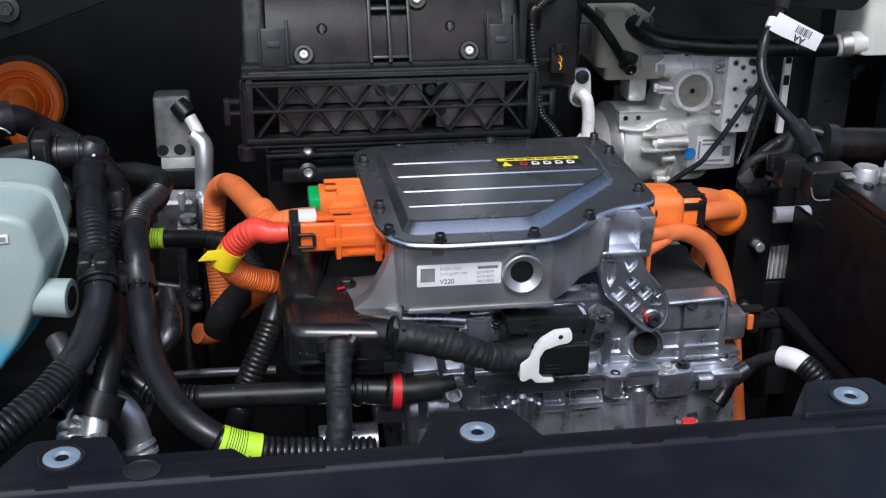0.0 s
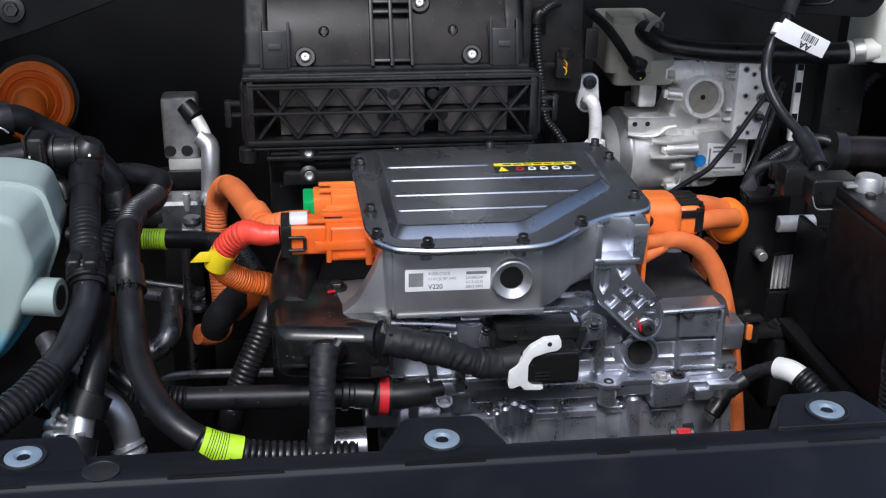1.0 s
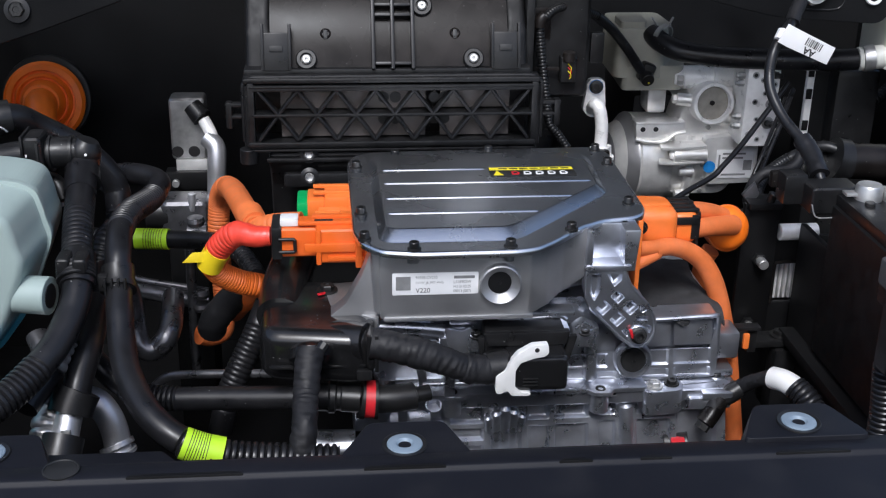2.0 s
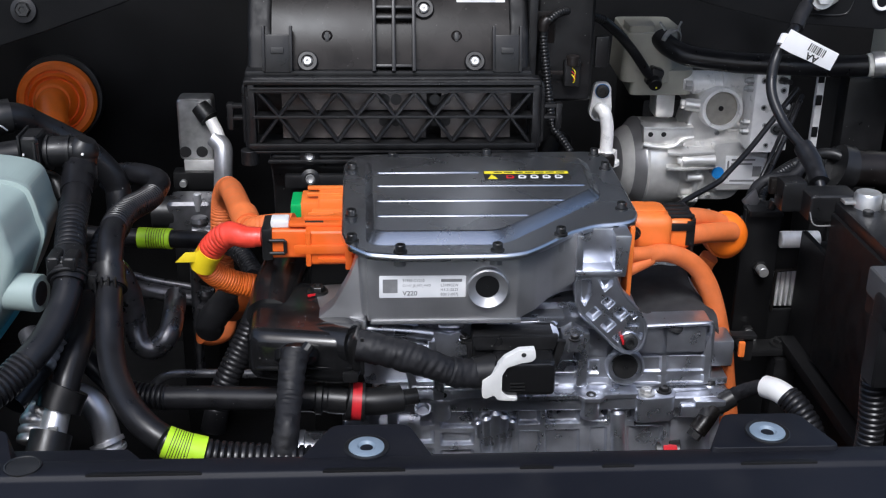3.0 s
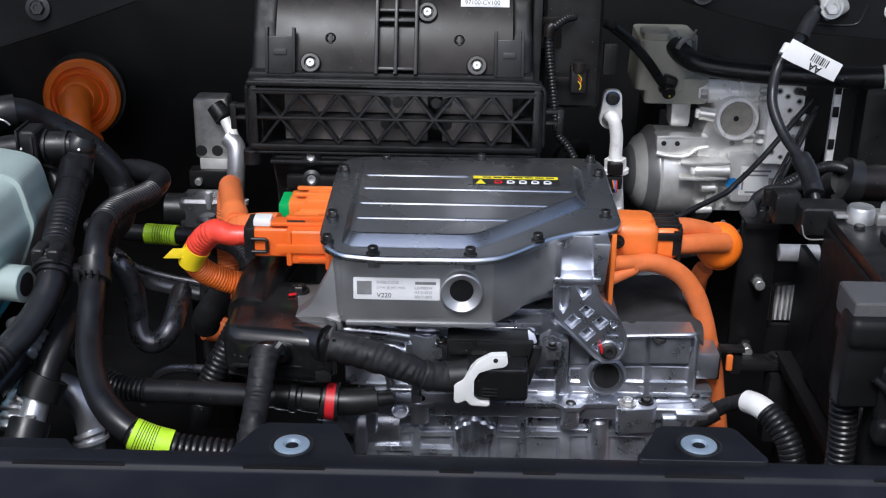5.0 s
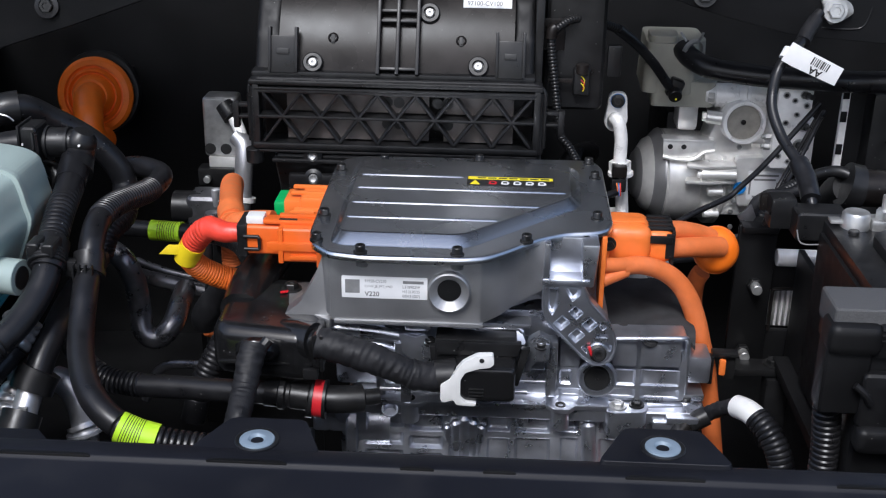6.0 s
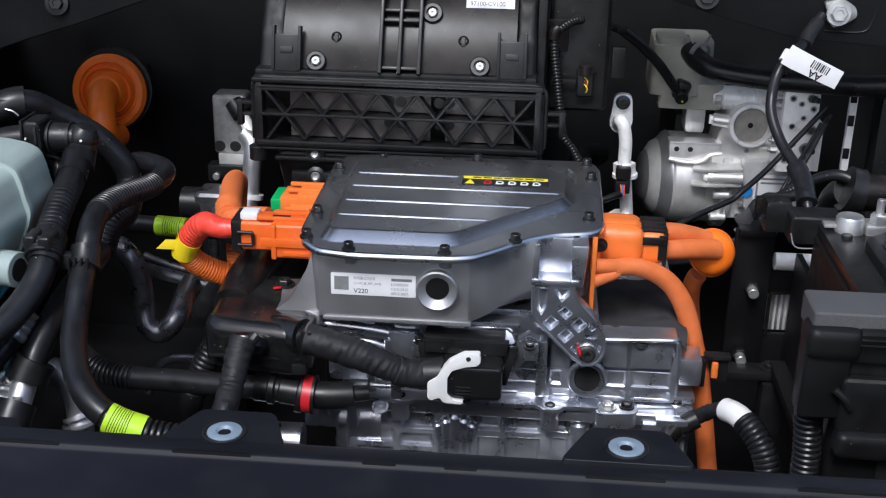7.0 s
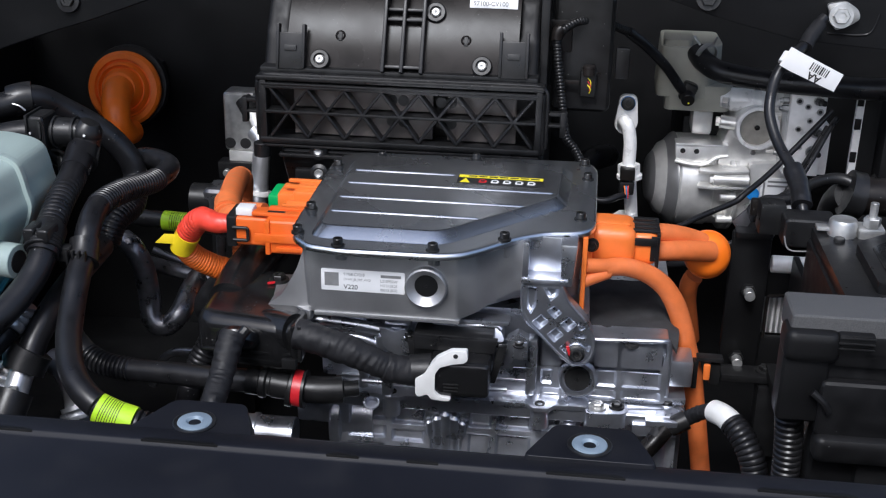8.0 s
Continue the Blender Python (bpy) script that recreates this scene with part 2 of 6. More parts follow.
def band(pts, at, length, r, n=24):
    """A collar round a hose of the line pts, from the share at, of the given length."""
    line = smooth_line(pts, 0.0004)
    i = int(at * (len(line) - 1))
    j = min(i + max(int(length / 0.0004), 2), len(line) - 1)
    seg = line[i:j + 1]
    return tube([seg[0], seg[len(seg) // 2], seg[-1]], r, n, step=0.0004)


def pocketed(outline, holes, y, back, deep, draft=0.0012, step=0.0, bevel=0.0):
    """A cast plate in x and z whose front lies at y: holes are drafted pockets of the given depth, its rim runs back."""
    bm = bmesh.new()
    loops = []
    for loop in [outline] + holes:
        vs = [bm.verts.new((px, y, pz)) for px, pz in loop]
        loops.append((vs, [bm.edges.new((vs[i], vs[(i + 1) % len(vs)])) for i in range(len(vs))]))
    bmesh.ops.triangle_fill(bm, use_beauty=True, use_dissolve=False, edges=[e for _, es in loops for e in es], normal=(0, -1, 0))
    for k, (vs, _) in enumerate(loops):
        n = len(vs)
        cx_, cz_ = sum(v.co.x for v in vs) / n, sum(v.co.z for v in vs) / n
        prev = vs
        rows = [(0.0, back)] if k == 0 else [(draft * 0.5, 0.0007), (draft * 1.6, deep * 0.85), (draft * 2.6, deep)]
        for inset, d in rows:
            ring = []
            for v in vs:
                w = Vector((cx_ - v.co.x, 0, cz_ - v.co.z))
                ring.append(bm.verts.new(v.co + w.normalized() * min(inset * 1.3, w.length * 0.6) + Vector((0, d, 0))))
            for i in range(n):
                bm.faces.new((prev[i], prev[(i + 1) % n], ring[(i + 1) % n], ring[i]))
            prev = ring
        bm.faces.new(prev)
    bmesh.ops.recalc_face_normals(bm, faces=bm.faces)
    return bm


def leaning(bm, z0, k):
    """The upper parts lie further back, as a casting's draft has them."""
    for v in bm.verts:
        v.co.y += (v.co.z - z0) * k
    return bm


def rect(x0, z0, x1, z1, r=0.003):
    return rounded([(x0, z0), (x1, z0), (x1, z1), (x0, z1)], r, 3)


def thing(name, label, category, at=(0, 0, 0), group="", kind=""):
    ob = new(name)
    ob.location = at
    ob.empty_display_size = 0.02
    return tagged(ob, label, category, group, kind)


def finish(bm, name, material, sharp=32):
    for f in bm.faces:
        f.smooth = True
    lim = radians(sharp)
    for e in bm.edges:
        e.smooth = len(e.link_faces) != 2 or e.calc_face_angle(0) < lim
    me = bpy.data.meshes.new(name)
    bm.to_mesh(me)
    bm.free()
    me.materials.append(material)
    return me


def root_of(ob):
    p = Vector((0, 0, 0))
    while ob:
        p += ob.location
        ob = ob.parent
    return p


def part(name, bm, material, parent, label="", sharp=32):
    """A mesh under a thing or part; the bmesh is in world coordinates."""
    bmesh.ops.translate(bm, vec=-root_of(parent), verts=bm.verts)
    ob = new(name, finish(bm, name, material, sharp))
    ob.parent = parent
    return tagged(ob, label)


def whole(name, bm, material, label, category, kind="", group="", sharp=32):
    """A thing that is one mesh."""
    lo = Vector([min(v.co[i] for v in bm.verts) for i in range(3)])
    hi = Vector([max(v.co[i] for v in bm.verts) for i in range(3)])
    base = Vector(((lo.x + hi.x) / 2, (lo.y + hi.y) / 2, lo.z))
    bmesh.ops.translate(bm, vec=-base, verts=bm.verts)
    ob = new(name, finish(bm, name, material, sharp))
    ob.location = base
    return tagged(ob, label, category, group, kind)


def writing(text, size, m, material, parent, name="lettering", wide=1.0, bold=0.0):
    """Raised ink in the built-in font, at the pose m (x along the line, y up the letters)."""
    cu = bpy.data.curves.new("tmp", "FONT")
    cu.body, cu.size, cu.extrude, cu.offset = text, size, 0.00012, bold
    ob = bpy.data.objects.new("tmp", cu)
    scene.collection.objects.link(ob)
    bpy.context.view_layer.update()
    me = bpy.data.meshes.new_from_object(ob.evaluated_get(bpy.context.evaluated_depsgraph_get()))
    bpy.data.objects.remove(ob)
    bpy.data.curves.remove(cu)
    bm = bmesh.new()
    bm.from_mesh(me)
    bpy.data.meshes.remove(me)
    moved(bm, m @ Matrix.Diagonal((wide, 1, 1, 1)))
    return part(name, bm, material, parent)


def cap_bolt(c, axis=(0, 0, 1), r=0.0052, h=0.008, material=None, name="bolt", parent=None, flange=1.35):
    """A socket-head bolt with a flange."""
    bm = spin([(0, 0), (r * flange, 0), (r * flange, h * 0.22), (r, h * 0.3), (r, h * 0.92), (r * 0.9, h), (r * 0.55, h), (r * 0.5, h * 0.5), (0, h * 0.5)], c, axis, 18)
    return part(name, bm, material or BOLTB, parent)


def hex_bolt(c, axis=(0, 0, 1), r=0.006, h=0.006, material=None, name="bolt", parent=None):
    head = spin([(0, h * 0.3), (r, h * 0.3), (r, h * 0.9), (r * 0.9, h), (r * 0.5, h), (r * 0.45, h * 0.85), (0, h * 0.85)], c, axis, 6)
    disc = spin([(0, 0), (r * 1.5, 0), (r * 1.45, h * 0.3), (0, h * 0.3)], c, axis, 20)
    return part(name, join(head, disc), material or BOLTB, parent)

# ---- the car round the bay ----
whole("ground", box((0.2, 1, -0.05), (400, 400, 0.1), 0), GROUND, "dark asphalt ground under the car", "ground", "structure")
whole("bay_floor", box((0.22, 1.35, 0.40), (1.7, 1.4, 0.02), 0.004), DARK, "dark undertray below the engine bay", "undertray", "structure")
whole("wall_back", box((0.22, 2.06, 0.80), (1.9, 0.05, 0.9), 0.01), DARK, "dark firewall at the back of the bay", "firewall", "structure")
whole("wall_left", box((-0.62, 1.30, 0.75), (0.05, 1.5, 0.72), 0.01), DARK, "dark inner wing beside the bay", "inner wing", "structure")
whole("wall_right", box((1.08, 1.30, 0.75), (0.05, 1.5, 0.72), 0.01), DARK, "dark inner wing beside the bay", "inner wing", "structure")
whole("wall_front", box((0.22, 0.68, 0.70), (1.7, 0.06, 0.52), 0.01), DARK, "dark front crossmember below the cover", "crossmember", "structure")

# bonnet held open over the back of the bay, out of view, there for reflections
hood = thing("bonnet", "open bonnet out of view, toned inside to shape reflections", "bonnet", (0.22, 2.12, 1.25))
part("bonnet_panel", moved(box((0, 0, 0.6), (1.75, 0.03, 1.2), 0.01), Matrix.Translation((0.22, 2.14, 1.22)) @ pose(0, 0, 0, 42, 0, 0)), HOODM, hood)
# added dark sheet: dims what the top of the heater drum reflects
part("reflection_pad", moved(box((0, -0.022, 0.82), (1.45, 0.02, 0.70), 0.009), Matrix.Translation((0.22, 2.14, 1.22)) @ pose(0, 0, 0, 42, 0, 0)), FELT, hood, "dark pad added to darken the heater drum's reflection")


# ---- front cover with its three washers ----
cover = thing("radiator_cover", "blue-black moulded plastic cover along the front of the bay", "cover", (0.22, 0.70, 0.95))
part("rear_edge", join(box((0.22, 0.7090, 0.9835), (2.0, 0.012, 0.013), 0.003, 3), box((0.22, 0.711, 0.942), (2.0, 0.006, 0.08), 0.002)), PANEL, cover)
sheet = bmesh.new()
rows = [(0.7145, 0.9870), (0.7125, 0.9900), (0.7090, 0.9915), (0.700, 0.9925), (0.6915, 0.9932), (0.6895, 0.9925), (0.6880, 0.9902), (0.6855, 0.9895), (0.66, 0.986), (0.58, 0.975), (0.45, 0.953), (0.38, 0.91)]
grid = [[sheet.verts.new((-0.8 + 0.2 * i, y, z)) for i in range(11)] for y, z in rows]
for a, b in zip(grid, grid[1:]):
    for i in range(10):
        sheet.faces.new((a[i], b[i], b[i + 1], a[i + 1]))
bmesh.ops.recalc_face_normals(sheet, faces=sheet.faces)
part("fascia", sheet, PANEL, cover, sharp=60)
# dark slabs laid on the fascia paint the shade inside its slots
for x0, x1 in ((-0.045, 0.036), (0.118, 0.177), (0.256, 0.2815), (0.3145, 0.339), (0.414, 0.471), (-0.160, -0.137), (0.56, 0.63)):
    part("slot_shade", prism(rounded([(x0, 0.6890), (x1, 0.6890), (x1 - 0.004, 0.6922), (x0 + 0.004, 0.6922)], 0.0015, 3), 0.9880, 0.9937, 0.0004), DARK, cover)
for x, y, z in ((-0.147, 0.728, 0.992), (0.149, 0.721, 0.992), (0.445, 0.726, 0.996)):
    tab = prism(rounded([(x - 0.056, 0.7025), (x + 0.056, 0.7025), (x + 0.036, 0.757), (x - 0.030, 0.757)], 0.008), z - 0.03, z - 0.0005, 0.0065, 6, 0.14)
    mount = part("mounting_tab", tab, PANEL, cover)
    part("collar", spin([(0.0130, -0.004), (0.0165, -0.003), (0.0165, 0.0006), (0.0158, 0.0010), (0.0130, 0.0004)], (x, y, z - 0.0002)), BLACK, mount)
    part("washer", spin([(0.0044, -0.004), (0.0046, -0.0006), (0.0056, 0.0004), (0.0066, 0.0013), (0.0116, 0.0015), (0.0128, 0.0010), (0.0133, -0.0002), (0.0133, -0.003)], (x, y, z)), WASHER, mount, "pale blue-white metal washer")
    part("hole", spin([(0, -0.003), (0.0046, -0.003), (0.0046, -0.0025), (0, -0.0025)], (x, y, z)), INK_SHADE, mount)
part("drain_hole", spin([(0, 0), (0.0125, 0), (0.0128, 0.0016), (0.0116, 0.0018), (0.0112, 0.0010), (0, 0.0010)], (-0.090, 0.7020, 0.9926)), INK_SHADE, cover)
part("rear_shelf", prism([(-0.19, 0.722), (0.0, 0.722), (-0.03, 0.758), (-0.18, 0.758)], 0.955, 0.971, 0.002), PANEL, cover)
part("shelf", prism([(0.19, 0.722), (0.41, 0.722), (0.425, 0.735), (0.185, 0.735)], 0.955, 0.970, 0.002), PANEL, cover)

# ---- high-voltage junction box ----
jbox = thing("junction_box", "grey cast aluminium high-voltage junction box under a pressed lid", "junction box", (0.28, 1.25, 0.90))
plan = [(0.136, 1.114), (0.305, 1.116), (0.366, 1.172), (0.438, 1.190), (0.442, 1.405), (0.126, 1.405)]
part("housing", moved(prism(rounded(plan, 0.008), -0.984, -0.905, 0.0025, 2, 0.025), Matrix.Diagonal((1, 1, -1, 1))), BOXAL, jbox)
fw = prism([(0.146, 1.1105), (0.306, 1.1105), (0.326, 1.121), (0.346, 1.140), (0.374, 1.153), (0.374, 1.175), (0.146, 1.175)], 0.9015, 0.984, 0)
for v in fw.verts:
    if v.co.z < 0.95 and v.co.x > 0.31:
        v.co.z += (v.co.x - 0.31) * 0.38
bmesh.ops.bevel(fw, geom=fw.edges[:], offset=0.0025, segments=2, profile=0.6, affect="EDGES")
part("front_wall", fw, BOXAL, jbox)
part("foot", front(rounded([(0.150, 0.972), (0.137, 0.972), (0.128, 0.945), (0.110, 0.912), (0.093, 0.898), (0.094, 0.8925), (0.150, 0.8985)], 0.004), 1.128, 1.150, 0.003), BOXAL, jbox)
part("side_rib", prism(rounded([(0.094, 1.150), (0.145, 1.115), (0.150, 1.22), (0.085, 1.21)], 0.006), 0.888, 0.899, 0.002), BOXAL, jbox)
part("lower_lip", front([(0.15, 0.9035), (0.31, 0.9035), (0.31, 0.8985), (0.15, 0.8985)], 1.1085, 1.13, 0.0015), BOXAL, jbox)
for x in (0.181, 0.281, 0.353):
    y = 1.1135 if x < 0.3 else 1.150
    part("bolt_boss", rod((x, y, 0.9655), (x, y, 0.983), 0.0072), BOXAL, jbox)
boss = part("sight_port", spin([(0.0, 0.002), (0.0130, 0.002), (0.0130, -0.0012), (0.0136, -0.0018), (0.0200, -0.0074), (0.0209, -0.0080), (0.0225, -0.0070), (0.0235, 0.004)], (0.273, 1.1105, 0.941), (0, 1, 0), 40), BOXAL, jbox, "machined port ring with a dark plug")
part("plug", spin([(0, -0.0012), (0.0012, -0.0012), (0.0016, -0.0006), (0.0122, -0.0006), (0.0129, 0.0004), (0, 0.0004)], (0.273, 1.1105, 0.941), (0, 1, 0)), DARK, boss)

outline = [(0.1165, 1.385), (0.126, 1.410), (0.150, 1.422), (0.430, 1.431), (0.447, 1.421), (0.4525, 1.40), (0.4515, 1.30), (0.4505, 1.205), (0.443, 1.183), (0.428, 1.1745),
           (0.397, 1.169), (0.368, 1.151), (0.332, 1.112), (0.312, 1.094), (0.288, 1.087), (0.186, 1.085), (0.147, 1.093), (0.127, 1.117), (0.119, 1.15), (0.117, 1.25)]
lidbm = prism(rounded(outline, 0.008, 2), 0.9805, 0.9876, 0)
bmesh.ops.bevel(lidbm, geom=[e for e in lidbm.edges if min(v.co.z for v in e.verts) > 0.985], offset=0.0042, segments=5, profile=0.5, affect="EDGES")
lid = part("lid", lidbm, LID, jbox, "brushed aluminium lid with pressed beads")
raised = [(0.145, 1.112), (0.291, 1.112), (0.419, 1.252), (0.423, 1.392), (0.141, 1.392)]
inner = [(0.155, 1.131), (0.284, 1.131), (0.404, 1.258), (0.408, 1.376), (0.152, 1.376)]
ro, ri = rounded(raised, 0.018, 5), rounded(inner, 0.014, 5)
pb = bmesh.new()
levels = [[pb.verts.new((a[0] + (b[0] - a[0]) * s, a[1] + (b[1] - a[1]) * s, z)) for a, b in zip(ro, ri)] for s, z in ((0, 0.9870), (0.06, 0.9874), (0.13, 0.9884), (0.84, 0.9966), (0.92, 0.9974), (1, 0.9976))]
for a, b in zip(levels, levels[1:]):
    for i in range(len(a)):
        pb.faces.new((a[i], a[(i + 1) % len(a)], b[(i + 1) % len(a)], b[i]))
pb.faces.new(levels[-1])
bmesh.ops.recalc_face_normals(pb, faces=pb.faces)
part("raised_panel", pb, LID, lid, sharp=45)
for y, x1 in ((1.1725, 0.322), (1.2195, 0.368), (1.2695, 0.400), (1.3165, 0.280)):
    bead = bmesh.new()
    cut = [(-0.0030, 0.0), (-0.0019, 0.0011), (-0.0010, 0.0017), (0.0, 0.0018), (0.0008, 0.0015), (0.0017, 0.0006), (0.0026, 0.0)]
    ends = [(0.1575, 0.25), (0.1605, 1.0), (x1 - 0.003, 1.0), (x1, 0.25)]
    rows = [[bead.verts.new((bx, y + dy * k, 0.9975 + dz * k)) for dy, dz in cut] for bx, k in ends]
    for a, b in zip(rows, rows[1:]):
        for i in range(len(cut) - 1):
            bead.faces.new((a[i], b[i], b[i + 1], a[i + 1]))
    bmesh.ops.recalc_face_normals(bead, faces=bead.faces)
    part("bead", bead, LID, lid, sharp=60)
for x, y in ((0.127, 1.357), (0.177, 1.398), (0.297, 1.411), (0.436, 1.412), (0.440, 1.356), (0.433, 1.215), (0.353, 1.140), (0.281, 1.097), (0.181, 1.095), (0.131, 1.125), (0.129, 1.198)):
    cap_bolt((x, y, 0.9872), (0, 0, 1), 0.0054, 0.0092, BOLTB, "lid_bolt", lid)

# warning label on the lid
warn = tagged(new("warning_label"), "yellow and black warning label on the lid", "label")
warn.location = (0.336, 1.306, 0.9978)
part("backing", box((0.336, 1.303, 0.9981), (0.103, 0.031, 0.0005), 0.0001), INK_SHADE, warn)
part("yellow_band", box((0.336, 1.3135, 0.99845), (0.101, 0.009, 0.0003), 0), YELLAB, warn)
for i in range(7):
    part("text_bar", box((0.302 + 0.0125 * i, 1.3135, 0.99865), (0.010, 0.0035, 0.0002), 0), INK_SHADE, warn)
part("warning_triangle", prism([(0.288, 1.2905), (0.300, 1.2905), (0.294, 1.3065)], 0.9983, 0.9986, 0), YELLAB, warn)
for i, m_ in enumerate((REDP, WHITE, WHITE, WHITE, WHITE)):
    part("pictogram", prism(rounded([(0.310 + 0.0145 * i, 1.292), (0.319 + 0.0145 * i, 1.292), (0.3205 + 0.0145 * i, 1.299), (0.316 + 0.0145 * i, 1.305), (0.311 + 0.0145 * i, 1.303)], 0.002, 2), 0.9983, 0.9986, 0), m_, warn)
for i in range(5):
    part("pictogram_core", box((0.315 + 0.0145 * i, 1.298, 0.9987), (0.0045, 0.005, 0.0002), 0), INK_SHADE, warn)

# part label on the front wall
tag = thing("part_label", "white printed part label on the junction box", "label", (0.2045, 1.1095, 0.929))
part("paper", front(rounded([(0.159, 0.9545), (0.250, 0.9545), (0.250, 0.9295), (0.159, 0.9295)], 0.0015, 3), 1.1094, 1.1101, 0.0001), WHITE, tag)
UPRIGHT = pose(0, 0, 0, 90, 0, 0)


def ink_line(text, x, z, size, wide=1.0, material=INK_SHADE):
    writing(text, size, Matrix.Translation((x, 1.1093, z)) @ UPRIGHT, material, tag, "lettering", wide)


ink_line("V220", 0.1835, 0.9322, 0.0074, 1.0)
ink_line("91958-CV210", 0.1835, 0.9478, 0.0048, 0.85, GREYINK)
ink_line("CV HV_JB_FRT_4WD", 0.1835, 0.9422, 0.0038, 0.85, GREYINK)
ink_line("L318902W", 0.2235, 0.9422, 0.0046, 0.9, GREYINK)
ink_line("H.S 21.03.25", 0.2235, 0.9370, 0.0044, 0.82, GREYINK)
ink_line("00013 (007)", 0.2235, 0.9318, 0.0044, 0.86, GREYINK)
part("text_bar", box((0.235, 1.1092, 0.9492), (0.022, 0.0003, 0.0032), 0), GREYINK, tag)
part("code_patch", box((0.1705, 1.1092, 0.943), (0.0155, 0.0003, 0.0155), 0), GREYINK, tag)

# ribbed casting arm at the box's corner
arm = thing("support_arm", "ribbed cast aluminium arm bolted from box to drive unit", "bracket", (0.42, 1.14, 0.86))
part("pocket", join(front([(0.374, 0.984), (0.424, 0.984), (0.424, 0.938), (0.372, 0.938)], 1.166, 1.185, 0.002),
                    front([(0.3735, 0.984), (0.380, 0.984), (0.380, 0.936), (0.3725, 0.936)], 1.1445, 1.18, 0.002),
                    front([(0.413, 0.984), (0.432, 0.984), (0.428, 0.934), (0.415, 0.936)], 1.1445, 1.19, 0.003),
                    front([(0.372, 0.9435), (0.424, 0.9435), (0.424, 0.936), (0.372, 0.936)], 1.1425, 1.18, 0.0025)), CAST, arm)
arm_plan = rounded([(0.374, 0.938), (0.416, 0.938), (0.424, 0.918), (0.445, 0.895), (0.455, 0.876), (0.456, 0.858), (0.449, 0.845), (0.434, 0.841), (0.420, 0.851), (0.381, 0.891), (0.3745, 0.907)], 0.006)


def diamond(px, pz, a, b):
    """A pocket whose sides run along the two rib directions."""
    u, v = (0.72 * a, -0.69 * a), (0.70 * b, 0.71 * b)
    return rounded([(px - u[0] - v[0], pz - u[1] - v[1]), (px + u[0] - v[0], pz + u[1] - v[1]), (px + u[0] + v[0], pz + u[1] + v[1]), (px - u[0] + v[0], pz - u[1] + v[1])], 0.0016, 2)


arm_pockets = [diamond(0.3955, 0.8915, 0.0066, 0.0075), diamond(0.4125, 0.877, 0.0066, 0.0075), diamond(0.4265, 0.8905, 0.0066, 0.0072), diamond(0.4105, 0.9045, 0.0066, 0.0058), diamond(0.4235, 0.8605, 0.0050, 0.0035),
               rounded([(0.3795, 0.9335), (0.3905, 0.9335), (0.3905, 0.9115), (0.3845, 0.8995), (0.3795, 0.908)], 0.0016, 2), rounded([(0.3965, 0.9325), (0.4145, 0.9325), (0.4145, 0.9255), (0.4055, 0.9165)], 0.0014, 2),
               rounded([(0.4375, 0.8955), (0.4455, 0.8875), (0.4405, 0.8835), (0.4365, 0.8875)], 0.0012, 2), rounded([(0.431, 0.8795), (0.448, 0.8795), (0.447, 0.8745), (0.4345, 0.8745)], 0.0012, 2), rounded([(0.4455, 0.870), (0.4525, 0.866), (0.451, 0.858), (0.4465, 0.861)], 0.0012, 2)]
part("arm_web", pocketed(arm_plan, arm_pockets, 1.1445, 0.024, 0.0062, 0.0013), CAST, arm, "ribbed casting with drafted pockets", sharp=20)
edge_rim = tube([(px, 1.1452, pz) for px, pz in arm_plan[::2]] + [(arm_plan[0][0], 1.1452, arm_plan[0][1])], 0.0019, 8, step=0.003)
part("rim", edge_rim, CAST, arm)
part("bolt_pad", rod((0.437, 1.1425, 0.857), (0.437, 1.165, 0.857), 0.0118), CAST, arm)
cap_bolt((0.437, 1.1425, 0.857), (0, -1, 0.25), 0.0070, 0.010, BOLTB, "arm_bolt", arm)
part("paint_mark", front([(0.425, 0.866), (0.4285, 0.8665), (0.4315, 0.855), (0.429, 0.855)], 1.1385, 1.1415, 0.0005), REDP, arm, "red torque mark")

# ---- drive unit casting ----
drive = thing("drive_unit", "raw cast aluminium motor and inverter housing with ribs and bolts", "drive unit", (0.33, 1.3, 0.52))
part("inverter_case", prism(rounded([(0.392, 1.182), (0.545, 1.192), (0.553, 1.215), (0.553, 1.46), (0.39, 1.46)], 0.01), 0.775, 0.853, 0.004, 3, 0.02), CAST, drive)
face_out = rounded([(0.333, 0.782), (0.541, 0.786), (0.541, 0.862), (0.457, 0.8605), (0.372, 0.853), (0.345, 0.846)], 0.004, 3)
cells = [(0.338, 0.8215, 0.3935, 0.846), (0.338, 0.8005, 0.3935, 0.8175), (0.338, 0.7865, 0.3935, 0.7975), (0.3985, 0.8225, 0.4205, 0.848), (0.3985, 0.8005, 0.4125, 0.8185), (0.3985, 0.7865, 0.4245, 0.7965), (0.458, 0.8255, 0.4845, 0.8550),
         (0.4615, 0.8020, 0.4850, 0.8215), (0.4500, 0.7875, 0.4855, 0.7980), (0.4895, 0.8260, 0.5345, 0.8560), (0.4895, 0.8025, 0.5350, 0.8220), (0.4900, 0.7880, 0.5355, 0.7985)]
part("case_face", leaning(pocketed(face_out, [rect(*c_, 0.0026) for c_ in cells], 1.1700, 0.03, 0.0026, 0.0015), 0.785, 0.14), CAST, drive, sharp=20)
part("case_lip", tube([(0.452, 1.1760, 0.8590), (0.47, 1.1755, 0.8600), (0.53, 1.1755, 0.8625), (0.5395, 1.1775, 0.8610), (0.5420, 1.1790, 0.845), (0.5425, 1.1790, 0.79)], 0.0030, 10), CAST, drive)
